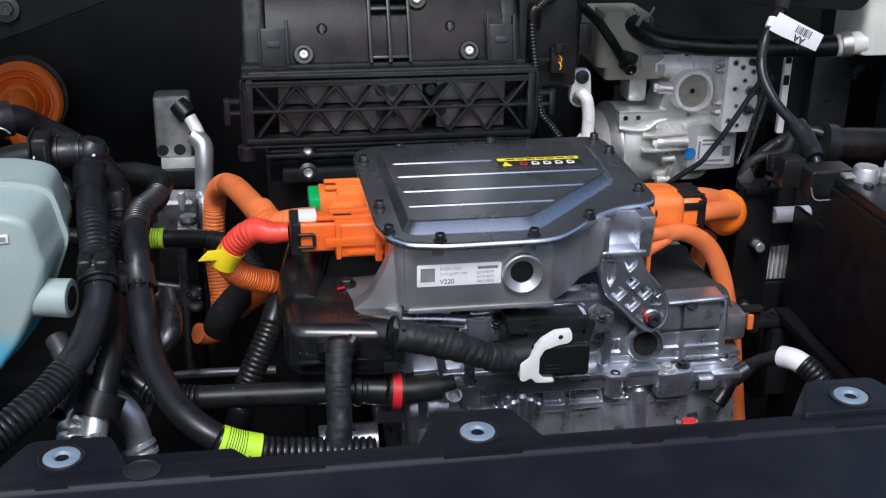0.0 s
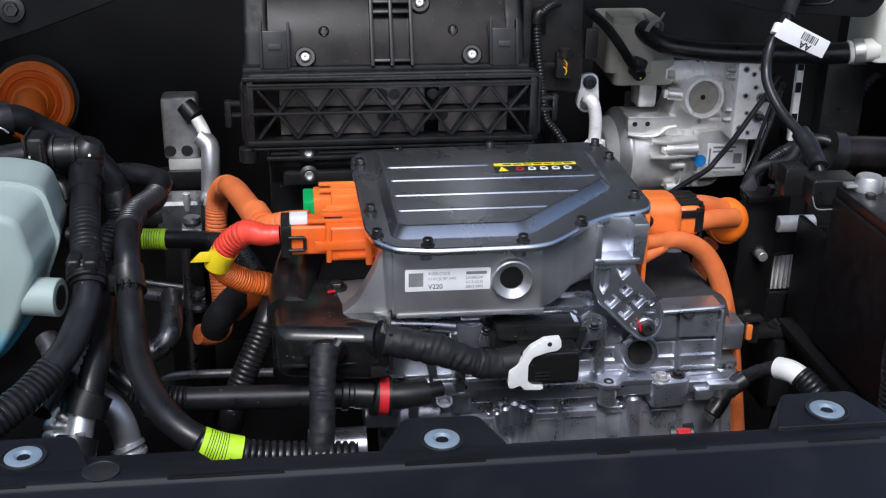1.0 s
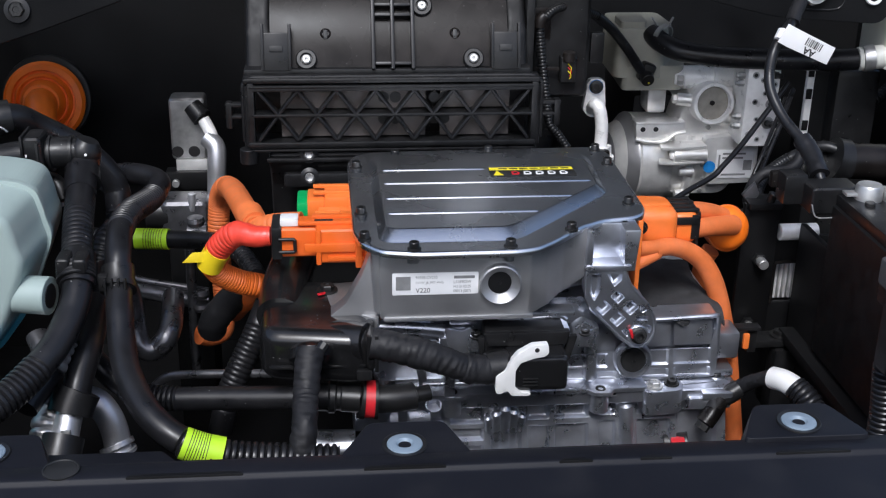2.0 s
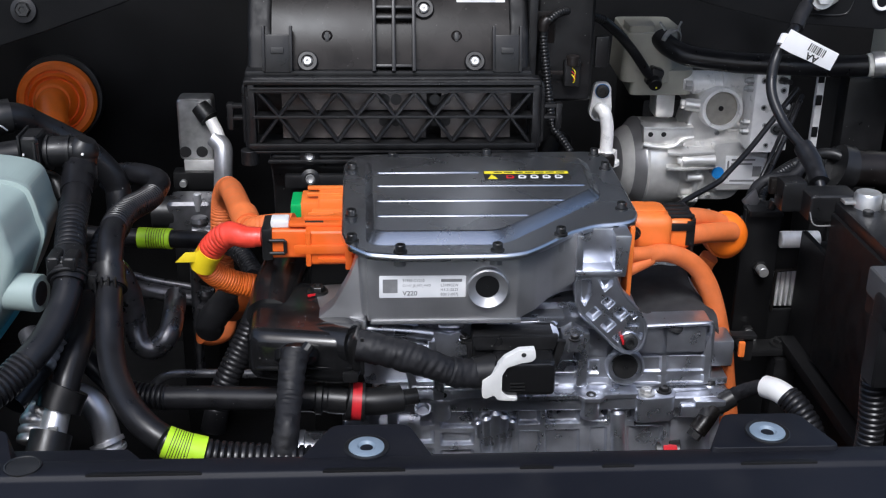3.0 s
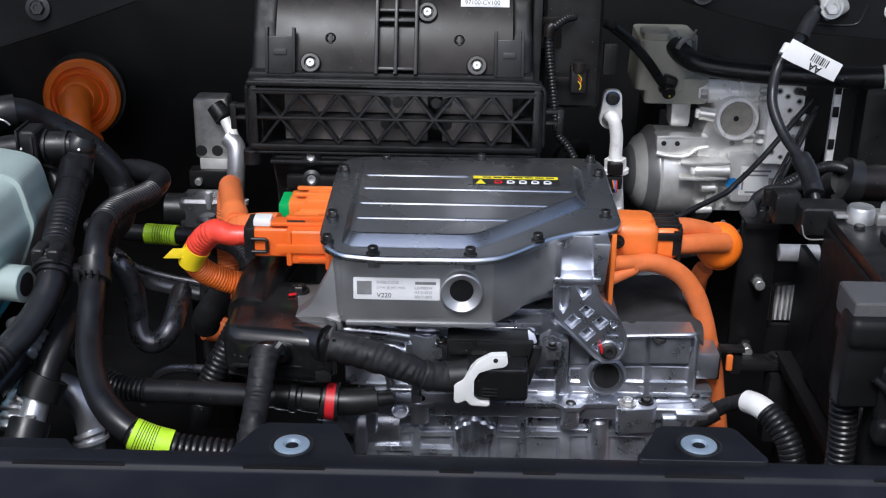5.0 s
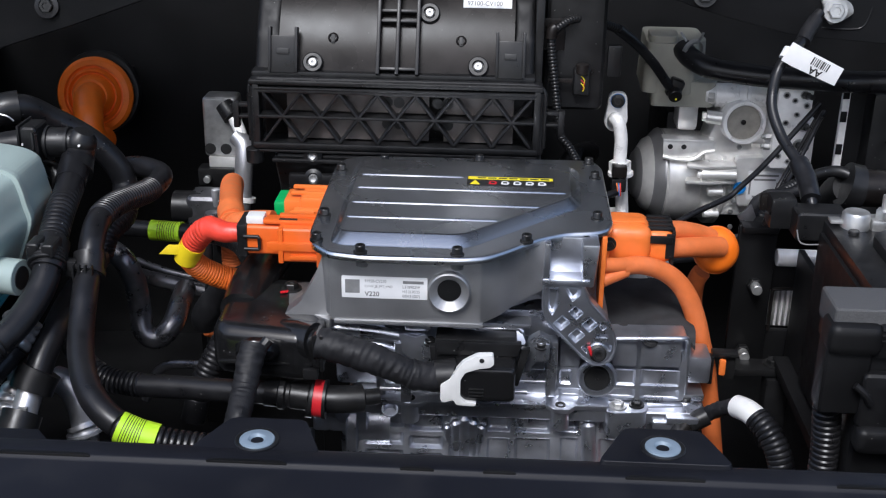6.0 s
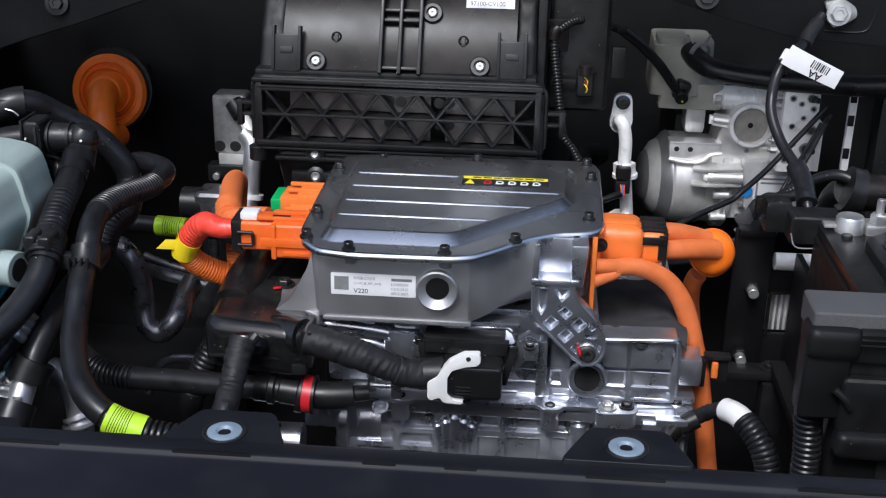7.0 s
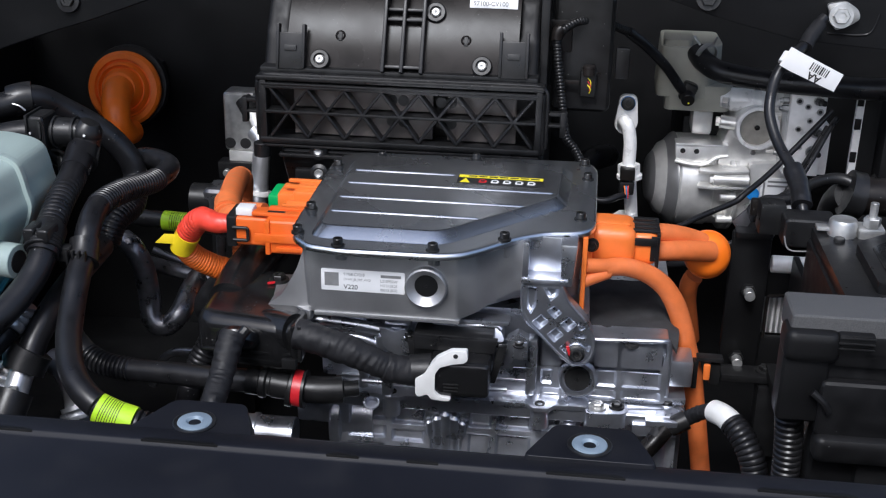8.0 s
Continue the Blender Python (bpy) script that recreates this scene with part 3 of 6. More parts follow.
part("case_ear", box((0.553, 1.198, 0.821), (0.034, 0.040, 0.033), 0.004), CAST, drive)
plug = part("plug_seat", spin([(0, 0), (0.0225, 0), (0.0220, 0.010), (0.0205, 0.0125), (0.0190, 0.0125), (0.0170, 0.006), (0, 0.006)], (0.4405, 1.174, 0.812), (0, -1, 0.1), 32), CAST, drive)
part("plug_cap", spin([(0, 0), (0.0148, 0), (0.0146, 0.0095), (0.0134, 0.0115), (0.0020, 0.0115), (0.0016, 0.0105), (0, 0.0105)], (0.4405, 1.174, 0.812), (0, -1, 0.1)), BOLTB, plug, "black plug")
part("mid_flange", box((0.365, 1.188, 0.773), (0.40, 0.076, 0.016), 0.004, 3), CAST, drive)
part("flange_ledge", box((0.365, 1.193, 0.7875), (0.40, 0.036, 0.009), 0.002, 2), CAST, drive)
part("lower_case", box((0.365, 1.33, 0.595), (0.40, 0.30, 0.37), 0.012, 3), CAST, drive)
low_cells = [(0.176, 0.7420, 0.222, 0.7580), (0.176, 0.7215, 0.222, 0.7370), (0.176, 0.690, 0.222, 0.7165), (0.2275, 0.7385, 0.268, 0.7580), (0.2275, 0.7190, 0.268, 0.7335), (0.2275, 0.690, 0.268, 0.7145), (0.318, 0.7410, 0.345, 0.7590), (0.350, 0.7415, 0.3915, 0.7600),
             (0.318, 0.690, 0.345, 0.7350), (0.350, 0.690, 0.3915, 0.7360), (0.4025, 0.7440, 0.4235, 0.7600), (0.4025, 0.690, 0.4235, 0.7385), (0.4465, 0.7440, 0.490, 0.7560), (0.4465, 0.690, 0.490, 0.7385), (0.496, 0.690, 0.545, 0.7480), (0.274, 0.690, 0.312, 0.735)]
part("lower_face", leaning(pocketed(rect(0.166, 0.60, 0.556, 0.7655, 0.006), [rect(*c_, 0.0028) for c_ in low_cells], 1.1600, 0.05, 0.0070, 0.0016), 0.74, 0.30), CAST, drive, sharp=20)
part("end_ledge", join(box((0.530, 1.158, 0.765), (0.050, 0.03, 0.014), 0.003), box((0.537, 1.150, 0.776), (0.036, 0.02, 0.008), 0.002)), CAST, drive)
part("flange_step", prism(rounded([(0.19, 1.1445), (0.215, 1.1445), (0.225, 1.139), (0.240, 1.139), (0.246, 1.1445), (0.385, 1.147), (0.392, 1.138), (0.410, 1.138), (0.416, 1.147), (0.455, 1.148), (0.455, 1.20), (0.19, 1.20)], 0.003, 3), 0.7815, 0.7868, 0.0012), CAST, drive)
part("blind_hole", spin([(0.0095, 0), (0.0095, 0.002), (0.0075, 0.002), (0.0065, -0.006), (0, -0.006)], (0.207, 1.142, 0.7755), (0, -0.6, 1), 20), CAST, drive)
for x, y in ((0.229, 1.150), (0.400, 1.147), (0.545, 1.176)):
    part("bolt_post", rod((x, y + 0.004, 0.757), (x, y + 0.004, 0.783), 0.0108), CAST, drive)
    cap_bolt((x, y + 0.002, 0.782), (0, -0.15, 1), 0.006, 0.006, BOLTB, "case_bolt", drive, 1.4)
pad = part("twin_boss", prism(rounded([(0.452, 1.140), (0.498, 1.146), (0.503, 1.178), (0.450, 1.176)], 0.010), 0.752, 0.783, 0.003), CAST, drive)
hex_bolt((0.465, 1.156, 0.783), (0, 0, 1), 0.007, 0.007, ZINC, "plug_bolt", pad)
hex_bolt((0.487, 1.161, 0.783), (0, 0, 1), 0.006, 0.006, BOLTB, "case_bolt", pad)
part("boss_arm", box((0.518, 1.172, 0.779), (0.045, 0.020, 0.008), 0.003, turn=(0, 0, 8)), CAST, drive)
# shell-like cluster of strengthening ribs
for i, (dx, w) in enumerate(((-0.018, 0.005), (-0.010, 0.007), (-0.001, 0.0085), (0.008, 0.007), (0.016, 0.0055))):
    part("shell_rib", rod((0.293 + dx * 0.9, 1.168, 0.680), (0.293 + dx * 1.2, 1.157, 0.765 - abs(dx) * 0.85), w * 1.1, w * 0.85, 14, 0.004), CAST, drive)
part("strut_rib", rod((0.434, 1.160, 0.760), (0.439, 1.150, 0.680), 0.0085, 0.0095, 16, 0.004), CAST, drive)
part("motor_end", spin([(0, 0), (0.03, 0), (0.036, 0.006), (0.075, 0.012), (0.080, 0.02), (0.080, 0.05), (0, 0.05)], (0.14, 1.25, 0.68), (1, 0, 0), 44), CAST, drive)
part("case_neck", box((0.25, 1.24, 0.83), (0.22, 0.12, 0.09), 0.008), CAST, drive)
part("upper_case", box((0.30, 1.30, 0.872), (0.30, 0.24, 0.035), 0.006), CAST, drive)
# irregular top edge under the box
for x, y, z, w, d, h in ((0.175, 1.152, 0.884, 0.055, 0.02, 0.010), (0.21, 1.150, 0.868, 0.08, 0.02, 0.014), (0.238, 1.150, 0.883, 0.03, 0.02, 0.012), (0.32, 1.148, 0.889, 0.085, 0.022, 0.006), (0.252, 1.140, 0.858, 0.014, 0.02, 0.02),
                         (0.376, 1.142, 0.860, 0.016, 0.02, 0.022), (0.196, 1.158, 0.842, 0.06, 0.02, 0.008), (0.388, 1.16, 0.83, 0.012, 0.02, 0.07), (0.225, 1.155, 0.81, 0.012, 0.03, 0.05)):
    part("casting_lug", box((x, y, z), (w, d, h), 0.003), CAST, drive)
for pts, r in (([(0.1242, 1.142, 0.877), (0.1583, 1.142, 0.8767), (0.1955, 1.142, 0.8738), (0.2173, 1.142, 0.8705)], 0.0078), ([(0.1316, 1.146, 0.8598), (0.1641, 1.146, 0.8602), (0.1985, 1.146, 0.8551), (0.2173, 1.146, 0.8475)], 0.0064),
               ([(0.1758, 1.14, 0.8787), (0.1755, 1.142, 0.8624)], 0.0030), ([(0.2173, 1.142, 0.8637), (0.2192, 1.146, 0.837), (0.2238, 1.15, 0.8149)], 0.0060), ([(0.1951, 1.15, 0.7986), (0.259, 1.15, 0.7987), (0.3616, 1.154, 0.7986)], 0.0030),
               ([(0.1545, 1.172, 0.7238), (0.1942, 1.172, 0.7228), (0.2174, 1.172, 0.7216)], 0.0045), ([(0.1886, 1.155, 0.8318), (0.195, 1.155, 0.8067), (0.1963, 1.152, 0.7901)], 0.0050)):
    part("cast_bead", tube(pts, r, 14), CAST, drive)
part("bridge_plate", leaning(front(rounded([(0.2650, 0.8635), (0.2715, 0.8785), (0.2760, 0.8815), (0.345, 0.8845), (0.3530, 0.8800), (0.3580, 0.8680)], 0.004, 3), 1.136, 1.16, 0.004, 3), 0.87, 0.45), CAST, drive)
part("bridge_lip", tube([(0.2665, 1.136, 0.8665), (0.2735, 1.139, 0.8795), (0.300, 1.140, 0.8825), (0.345, 1.141, 0.8850), (0.3535, 1.140, 0.8810)], 0.0026, 10), CAST, drive)
for pts in ([(0.2173, 1.136, 0.8771), (0.2359, 1.136, 0.8725), (0.2464, 1.136, 0.8761), (0.2578, 1.136, 0.8624), (0.2619, 1.136, 0.8429), (0.2677, 1.136, 0.8324), (0.2521, 1.136, 0.8286), (0.2363, 1.136, 0.8425), (0.2218, 1.136, 0.8529)], [(0.36, 1.138, 0.8711), (0.372, 1.138, 0.8796), (0.3854, 1.138, 0.8728), (0.3762, 1.138, 0.8588), (0.3658, 1.138, 0.8432), (0.3574, 1.138, 0.8346), (0.3589, 1.138, 0.8558)]):
    part("cast_bracket", front(rounded([(p[0], p[2]) for p in pts], 0.002, 2), 1.134, 1.15, 0.002), CAST, drive)
hole_ = [(0.1512, 1.152, 0.7734)][0]
part("hollow_boss", spin([(0, 0.002), (0.004, 0.002), (0.0045, 0.006), (0.009, 0.006), (0.010, 0.004), (0.010, -0.03), (0, -0.03)], hole_, (0, -0.5, 1), 24), CAST, drive)
part("boss_block", box((hole_[0] - 0.003, hole_[1] + 0.016, hole_[2] - 0.020), (0.065, 0.03, 0.034), 0.006, 3), CAST, drive)
part("side_flange", spin([(0, 0), (0.044, 0), (0.046, 0.003), (0.046, 0.012), (0.036, 0.014), (0.034, 0.05), (0, 0.05)], (0.155, 1.19, 0.735), (1, 0, 0), 36), CAST, drive)
part("oil_pipe_end", join(rod((0.052, 1.135, 0.728), (0.118, 1.135, 0.728), 0.0215, n=28), rod((0.068, 1.135, 0.728), (0.074, 1.135, 0.728), 0.0235, n=28)), CAST, drive)
for x, y in ((0.252, 1.135), (0.374, 1.136)):
    cap_bolt((x, y, 0.866), (0, -0.2, 1), 0.0055, 0.006, BOLTB, "connector_bolt", drive)
fm = bmesh.new()
fn, fk = 26, 20
fg = []
for j in range(fk + 1):
    row = []
    for i in range(fn + 1):
        u, v = i / fn, j / fk
        edge = 0.006 * math.sin(u * 9.0) * (1 - v) + 0.004 * math.sin(u * 23) * (1 - v) ** 3
        x, y = 0.448 + 0.102 * u + 0.004 * math.sin(v * 7), 1.182 + edge + (0.165 - edge) * v
        z = 0.8605 + 0.0018 * noise.noise(Vector((x * 55, y * 55, 0))) - 0.006 * max(0, 0.12 - v) / 0.12 * (0.5 + 0.5 * math.sin(u * 14)) - 0.004 * max(0, u - 0.9) / 0.1
        row.append(fm.verts.new((x, y, z)))
    fg.append(row)
for a, b in zip(fg, fg[1:]):
    for i in range(fn):
        fm.faces.new((a[i], a[i + 1], b[i + 1], b[i]))
low = bmesh.ops.extrude_face_region(fm, geom=fm.faces[:])
for v in low["geom"]:
    if isinstance(v, bmesh.types.BMVert):
        v.co.z -= 0.0045
bmesh.ops.recalc_face_normals(fm, faces=fm.faces)
whole("felt_pad", fm, FELT, "dark grey felt pad lying on the inverter housing", "pad")

# ---- control connector with white lever ----
conn = thing("harness_connector", "black multi-pin connector with a white locking lever", "connector", (0.30, 1.10, 0.83))
part("base", box((0.303, 1.128, 0.868), (0.088, 0.030, 0.030), 0.003), BLACK, conn)
part("cover_plate", front([(0.258, 0.882), (0.352, 0.882), (0.348, 0.866), (0.262, 0.866)], 1.108, 1.118, 0.002), BLACK, conn)
part("shell", box((0.313, 1.098, 0.846), (0.066, 0.040, 0.040), 0.007, 4), GLOSS, conn)
part("mount_plate", front([(0.252, 0.872), (0.268, 0.872), (0.280, 0.836), (0.345, 0.836), (0.352, 0.872), (0.362, 0.872), (0.350, 0.826), (0.258, 0.826)], 1.116, 1.124, 0.0015), BLACK, conn)
for i in range(3):
    part("grip_line", box((0.305, 1.0775, 0.842 - 0.004 * i), (0.016, 0.0015, 0.0015), 0.0004), BLACK, conn)
lp = [(0.267, 0.848), (0.277, 0.854), (0.283, 0.865), (0.29, 0.874), (0.305, 0.883), (0.322, 0.884), (0.323, 0.874), (0.319, 0.87), (0.307, 0.868), (0.293, 0.863), (0.288, 0.854), (0.288, 0.834), (0.294, 0.828), (0.306, 0.826), (0.303, 0.823), (0.285, 0.824), (0.28, 0.83), (0.271, 0.826), (0.267, 0.829)]
lever = part("lever_arm", front(rounded(lp, 0.002, 2), 1.0745, 1.084, 0.001), WHITEP, conn, "white plastic lever")
eye = (0.31, 1.078, 0.878)
part("lever_eye", rod((eye[0], 1.0738, eye[2]), (eye[0], 1.0750, eye[2]), 0.0026), INK_SHADE, lever)


# ---- black moulded duct and the taped harness ----
duct = thing("coolant_manifold", "glossy black moulded manifold with taped harness branches", "manifold", (0.08, 1.15, 0.83))
blob = prism(rounded([(0.018, 1.094), (0.120, 1.078), (0.140, 1.090), (0.140, 1.130), (0.118, 1.165), (0.105, 1.222), (0.018, 1.222)], 0.022, 5), 0.838, 0.8985, 0)
bmesh.ops.bevel(blob, geom=[e for e in blob.edges if abs(e.verts[0].co.z - e.verts[1].co.z) < 0.001], offset=0.019, segments=6, profile=0.5, affect="EDGES", clamp_overlap=True)
part("body", blob, GLOSS, duct)
part("rear_neck", tube([(0.0377, 1.17, 0.8788), (0.0407, 1.215, 0.8896), (0.0495, 1.27, 0.898), (0.0583, 1.32, 0.9009), (0.0663, 1.39, 0.8903)], 0.0265, 24), GLOSS, duct)
part("side_neck", tube([(0.090, 1.112, 0.8730), (0.106, 1.106, 0.8790), (0.120, 1.100, 0.8815), (0.1317, 1.094, 0.8835)], 0.0215, 24, shape=lambda f: 1.12 - 0.18 * f), GLOSS, duct)
part("seam", box((0.08, 1.083, 0.862), (0.10, 0.006, 0.003), 0.001), GLOSS, duct)
part("flange", box((0.135, 1.10, 0.878), (0.010, 0.045, 0.040), 0.005), GLOSS, duct)
part("clip", box((0.141, 1.078, 0.878), (0.004, 0.006, 0.042), 0.001), BLACK, duct)
part("top_plate", box((0.085, 1.19, 0.893), (0.075, 0.07, 0.006), 0.002), GLOSS, duct)
part("collar", spin([(0.014, -0.012), (0.023, -0.006), (0.023, 0.004), (0.016, 0.010), (0.0, 0.010)], (0.072, 1.078, 0.878), (0.05, -0.6, -0.75)), GLOSS, duct)
hex_bolt((0.090, 1.192, 0.899), (0, 0, 1), 0.008, 0.008, BOLTB, "bolt", duct)
part("paint_mark", box((0.084, 1.181, 0.9005), (0.010, 0.004, 0.002), 0.0008, turn=(0, 0, 25)), REDP, duct, "red torque mark")
branch = [(0.0735, 1.062, 0.894), (0.0704, 1.05, 0.8794), (0.0677, 1.03, 0.8577), (0.0667, 1, 0.8426), (0.0642, 0.988, 0.8239), (0.0618, 0.98, 0.7962), (0.06, 0.975, 0.7662)]
whole("taped_branch", tube(branch, 0.0136, 26, wrinkle=0.0013, wrap=0.0001, step=0.0016, shape=lambda f: 1.02 - 0.1 * math.sin(f * 3.14)), CLOTH, "black cloth-taped harness branch hanging from the manifold", "wiring harness")
whole("branch_clamp", tube([(0.088, 1.064, 0.899), (0.083, 1.060, 0.893), (0.080, 1.058, 0.887)], 0.006, 10), BLACK, "black clamp tail on the taped branch", "clamp")
main_tape = [(0.1356, 1.088, 0.8854), (0.1619, 1.085, 0.8806), (0.1977, 1.082, 0.8706), (0.2335, 1.085, 0.8547), (0.2576, 1.09, 0.8482), (0.2687, 1.095, 0.8429)]
whole("taped_harness", tube(main_tape, 0.0158, 26, wrinkle=0.0013, wrap=0.0001, step=0.0016, shape=lambda f: 1.06 - 0.20 * f + 0.10 * (f > 0.72) + 0.03 * (0.3 < f < 0.5)), CLOTH, "thick harness wrapped in black cloth tape", "wiring harness")
whole("harness_gland", rod((0.258, 1.092, 0.848), (0.282, 1.096, 0.848), 0.0175, 0.019), BLACK, "black gland where the harness enters the connector", "gland")

# ---- lying coolant hose with the red ring ----
lie = [(-0.1857, 1.2, 0.8323), (-0.159, 1.17, 0.8191), (-0.1265, 1.15, 0.8015), (-0.0895, 1.14, 0.7974), (-0.0304, 1.13, 0.801), (0.0412, 1.115, 0.8076), (0.1112, 1.1, 0.815), (0.1236, 1.098, 0.8142)]
ch = thing("coolant_hose", "black coolant hose with corrugated end and red ring", "hose", (0.05, 1.12, 0.81))
part("hose", tube(lie, 0.0132, 20, ribs=((0.22, 0.40),), pitch=0.0058, depth=0.0024), RUBBER, ch)
part("coupling", tube([(0.0745, 1.1, 0.8166), (0.0989, 1.1, 0.8149), (0.1236, 1.098, 0.8135)], 0.0155, 24, step=0.002, shape=lambda f: 1 + 0.14 * (0.3 < f < 0.45) - 0.08 * (0.45 < f < 0.6)), BLACK, ch)
part("red_ring", tube([(0.128, 1.096, 0.8141), (0.1335, 1.096, 0.8134), (0.1396, 1.096, 0.8128)], 0.0205, 32), REDP, ch, "red locking ring")
part("ring_seat", join(tube([(0.1235, 1.096, 0.8147), (0.1255, 1.096, 0.8143), (0.1285, 1.096, 0.814)], 0.0222, 32, step=0.001), tube([(0.1390, 1.096, 0.8129), (0.1405, 1.096, 0.8128), (0.1425, 1.096, 0.8127)], 0.0216, 32, step=0.001)), BLACK, ch)
part("nozzle", tube([(0.1421, 1.096, 0.8128), (0.1604, 1.097, 0.8128), (0.1773, 1.100, 0.8130), (0.1850, 1.102, 0.8132), (0.1990, 1.106, 0.8135)], 0.0145, 24, step=0.002, shape=lambda f: 1.05 if f < 0.72 else 0.62), BLACK, ch)
part("coupling_clip", box((0.128, 1.083, 0.852), (0.016, 0.012, 0.012), 0.002), BLACK, ch)

# ---- upright hoses ----
hb = [(-0.2039, 1.5, 0.9136), (-0.1905, 1.5, 0.9341), (-0.1555, 1.47, 0.9455), (-0.1248, 1.44, 0.9451), (-0.1269, 1.385, 0.9436), (-0.1377, 1.3, 0.9575), (-0.1381, 1.23, 0.9629), (-0.1349, 1.19, 0.9502), (-0.1329, 1.168, 0.9291), (-0.1275, 1.13, 0.9093), (-0.1214, 1.095, 0.8863), (-0.1109, 1.06, 0.8715), (-0.0916, 1.02, 0.858), (-0.0668, 0.995, 0.8438), (-0.0361, 0.985, 0.829), (-0.0006, 0.985, 0.8184), (0.0496, 0.985, 0.8138), (0.0999, 0.985, 0.8099)]
h1 = thing("heater_hose", "long black hose sweeping down to the front, part corrugated", "hose", (-0.14, 1.15, 0.83))
part("hose", tube(hb, 0.0142, 20, ribs=((0.205, 0.415), (0.80, 1.0)), pitch=0.0070, depth=0.0030), RUBBER, h1)
part("joint_sleeve", tube([(-0.1345, 1.178, 0.9404), (-0.1329, 1.168, 0.9291), (-0.1323, 1.158, 0.92)], 0.0175, 22), BLACK, h1)
part("joint_clip", tube([(-0.1325, 1.163, 0.9252), (-0.1321, 1.158, 0.9213)], 0.0195, 22), BLACK, h1)
part("retainer", box((-0.152, 1.158, 0.932), (0.020, 0.014, 0.018), 0.002), BLACK, h1)
for dx in (-0.0105, -0.0035, 0.0035, 0.0105):
    part("retainer_rib", box((-0.1325 + dx, 1.1455, 0.9290), (0.0025, 0.006, 0.022), 0.0008), BLACK, h1)
gl = [(-0.0508, 0.986, 0.8353), (-0.0317, 0.985, 0.8277), (-0.0126, 0.985, 0.8221)]
gband = part("lime_label", tube(gl, 0.0162, 24, step=0.002), LIME, h1, "lime green printed label")
for s in (0.14, 0.21, 0.27, 0.34, 0.40, 0.47, 0.53, 0.60):
    part("print_bar", band(gl, s, 0.0012, 0.01628), INK_SHADE, gband)

ha = [(-0.1915, 1.345, 1.0221), (-0.1964, 1.335, 1.0062), (-0.1907, 1.29, 0.9874), (-0.1835, 1.23, 0.9694), (-0.1757, 1.175, 0.9521), (-0.1706, 1.145, 0.9358), (-0.1741, 1.115, 0.9146), (-0.1871, 1.075, 0.8941), (-0.2107, 1.035, 0.8767), (-0.2333, 1.005, 0.8679), (-0.2612, 0.98, 0.8547), (-0.2887, 0.96, 0.8426)]
h2 = thing("radiator_hose", "black ribbed hose from the elbow joint to the front corner", "hose", (-0.2, 1.15, 0.85))
part("hose", tube(ha, 0.0155, 20, ribs=((0.70, 1.0),), pitch=0.0064, depth=0.0028), RUBBER, h2)
part("upper_sleeve", tube([(-0.1966, 1.337, 1.0069), (-0.194, 1.315, 0.9957), (-0.1908, 1.288, 0.9847)], 0.0185, 22, shape=lambda f: 1 - 0.06 * abs(f - 0.5)), RUBBER, h2)
part("ribbed_wrap", tube([(-0.1902, 1.285, 0.981), (-0.1835, 1.23, 0.9694), (-0.1758, 1.178, 0.9541)], 0.0163, 22, ribs=((0, 1),), pitch=0.0075, depth=0.0012), RUBBER, h2)
cl = part("joint_clip", tube([(-0.1754, 1.178, 0.9521), (-0.1733, 1.163, 0.9455), (-0.1718, 1.156, 0.942)], 0.0192, 22), BLACK, h2)
part("clip_ear", box((-0.1655, 1.150, 0.9585), (0.0145, 0.030, 0.016), 0.004, 3), BLACK, cl)
part("clip_ear", box((-0.1830, 1.152, 0.9585), (0.0145, 0.030, 0.016), 0.004, 3), BLACK, cl)
part("clip_skirt", tube([(-0.1735, 1.158, 0.9480), (-0.1725, 1.151, 0.9435), (-0.1715, 1.145, 0.9390)], 0.0205, 28, ribs=((0, 1),), pitch=0.004, depth=0.001), BLACK, cl)
part("hose_clamp", tube([(-0.1707, 1.149, 0.9392), (-0.1705, 1.142, 0.934)], 0.0185, 22), RUBBER, h2)
el = thing("elbow_joint", "black plastic elbow with a quick clip at the hoses' crossing", "pipe joint", (-0.22, 1.33, 0.99))
part("elbow", tube([(-0.3155, 1.3, 1.0104), (-0.2816, 1.32, 1.0184), (-0.2511, 1.33, 1.0199), (-0.2121, 1.335, 1.0202), (-0.194, 1.338, 1.0196), (-0.1903, 1.338, 1.0096)], 0.0165, 22), BLACK, el)
part("sleeve", tube([(-0.2332, 1.333, 1.0199), (-0.2185, 1.334, 1.0205), (-0.2056, 1.336, 1.02)], 0.0185, 24), BLACK, el)
qc = part("quick_clip", tube([(-0.2585, 1.328, 1.0204), (-0.2478, 1.33, 1.0199), (-0.2369, 1.332, 1.0201)], 0.0228, 10, step=0.003), BLACK, el)
part("clip_block", box((-0.2435, 1.326, 1.0235), (0.022, 0.042, 0.046), 0.006, 3), BLACK, qc)
part("clip_ridge", box((-0.2545, 1.326, 1.0235), (0.003, 0.046, 0.050), 0.001), BLACK, qc)
for dz, w in ((1.026, 0.0022), (1.009, 0.0060), (0.999, 0.0075)):
    part("spring_tip", box((-0.2500, 1.3035, dz), (w, 0.002, 0.0032), 0.0008), BRIGHT, qc, "bright spring tip")
part("stop_ring", tube([(-0.2291, 1.333, 1.0199), (-0.2264, 1.333, 1.02)], 0.0215, 24), BLACK, el)
part("stop_ring", tube([(-0.2063, 1.336, 1.02), (-0.2029, 1.336, 1.0201)], 0.0200, 24), BLACK, el)
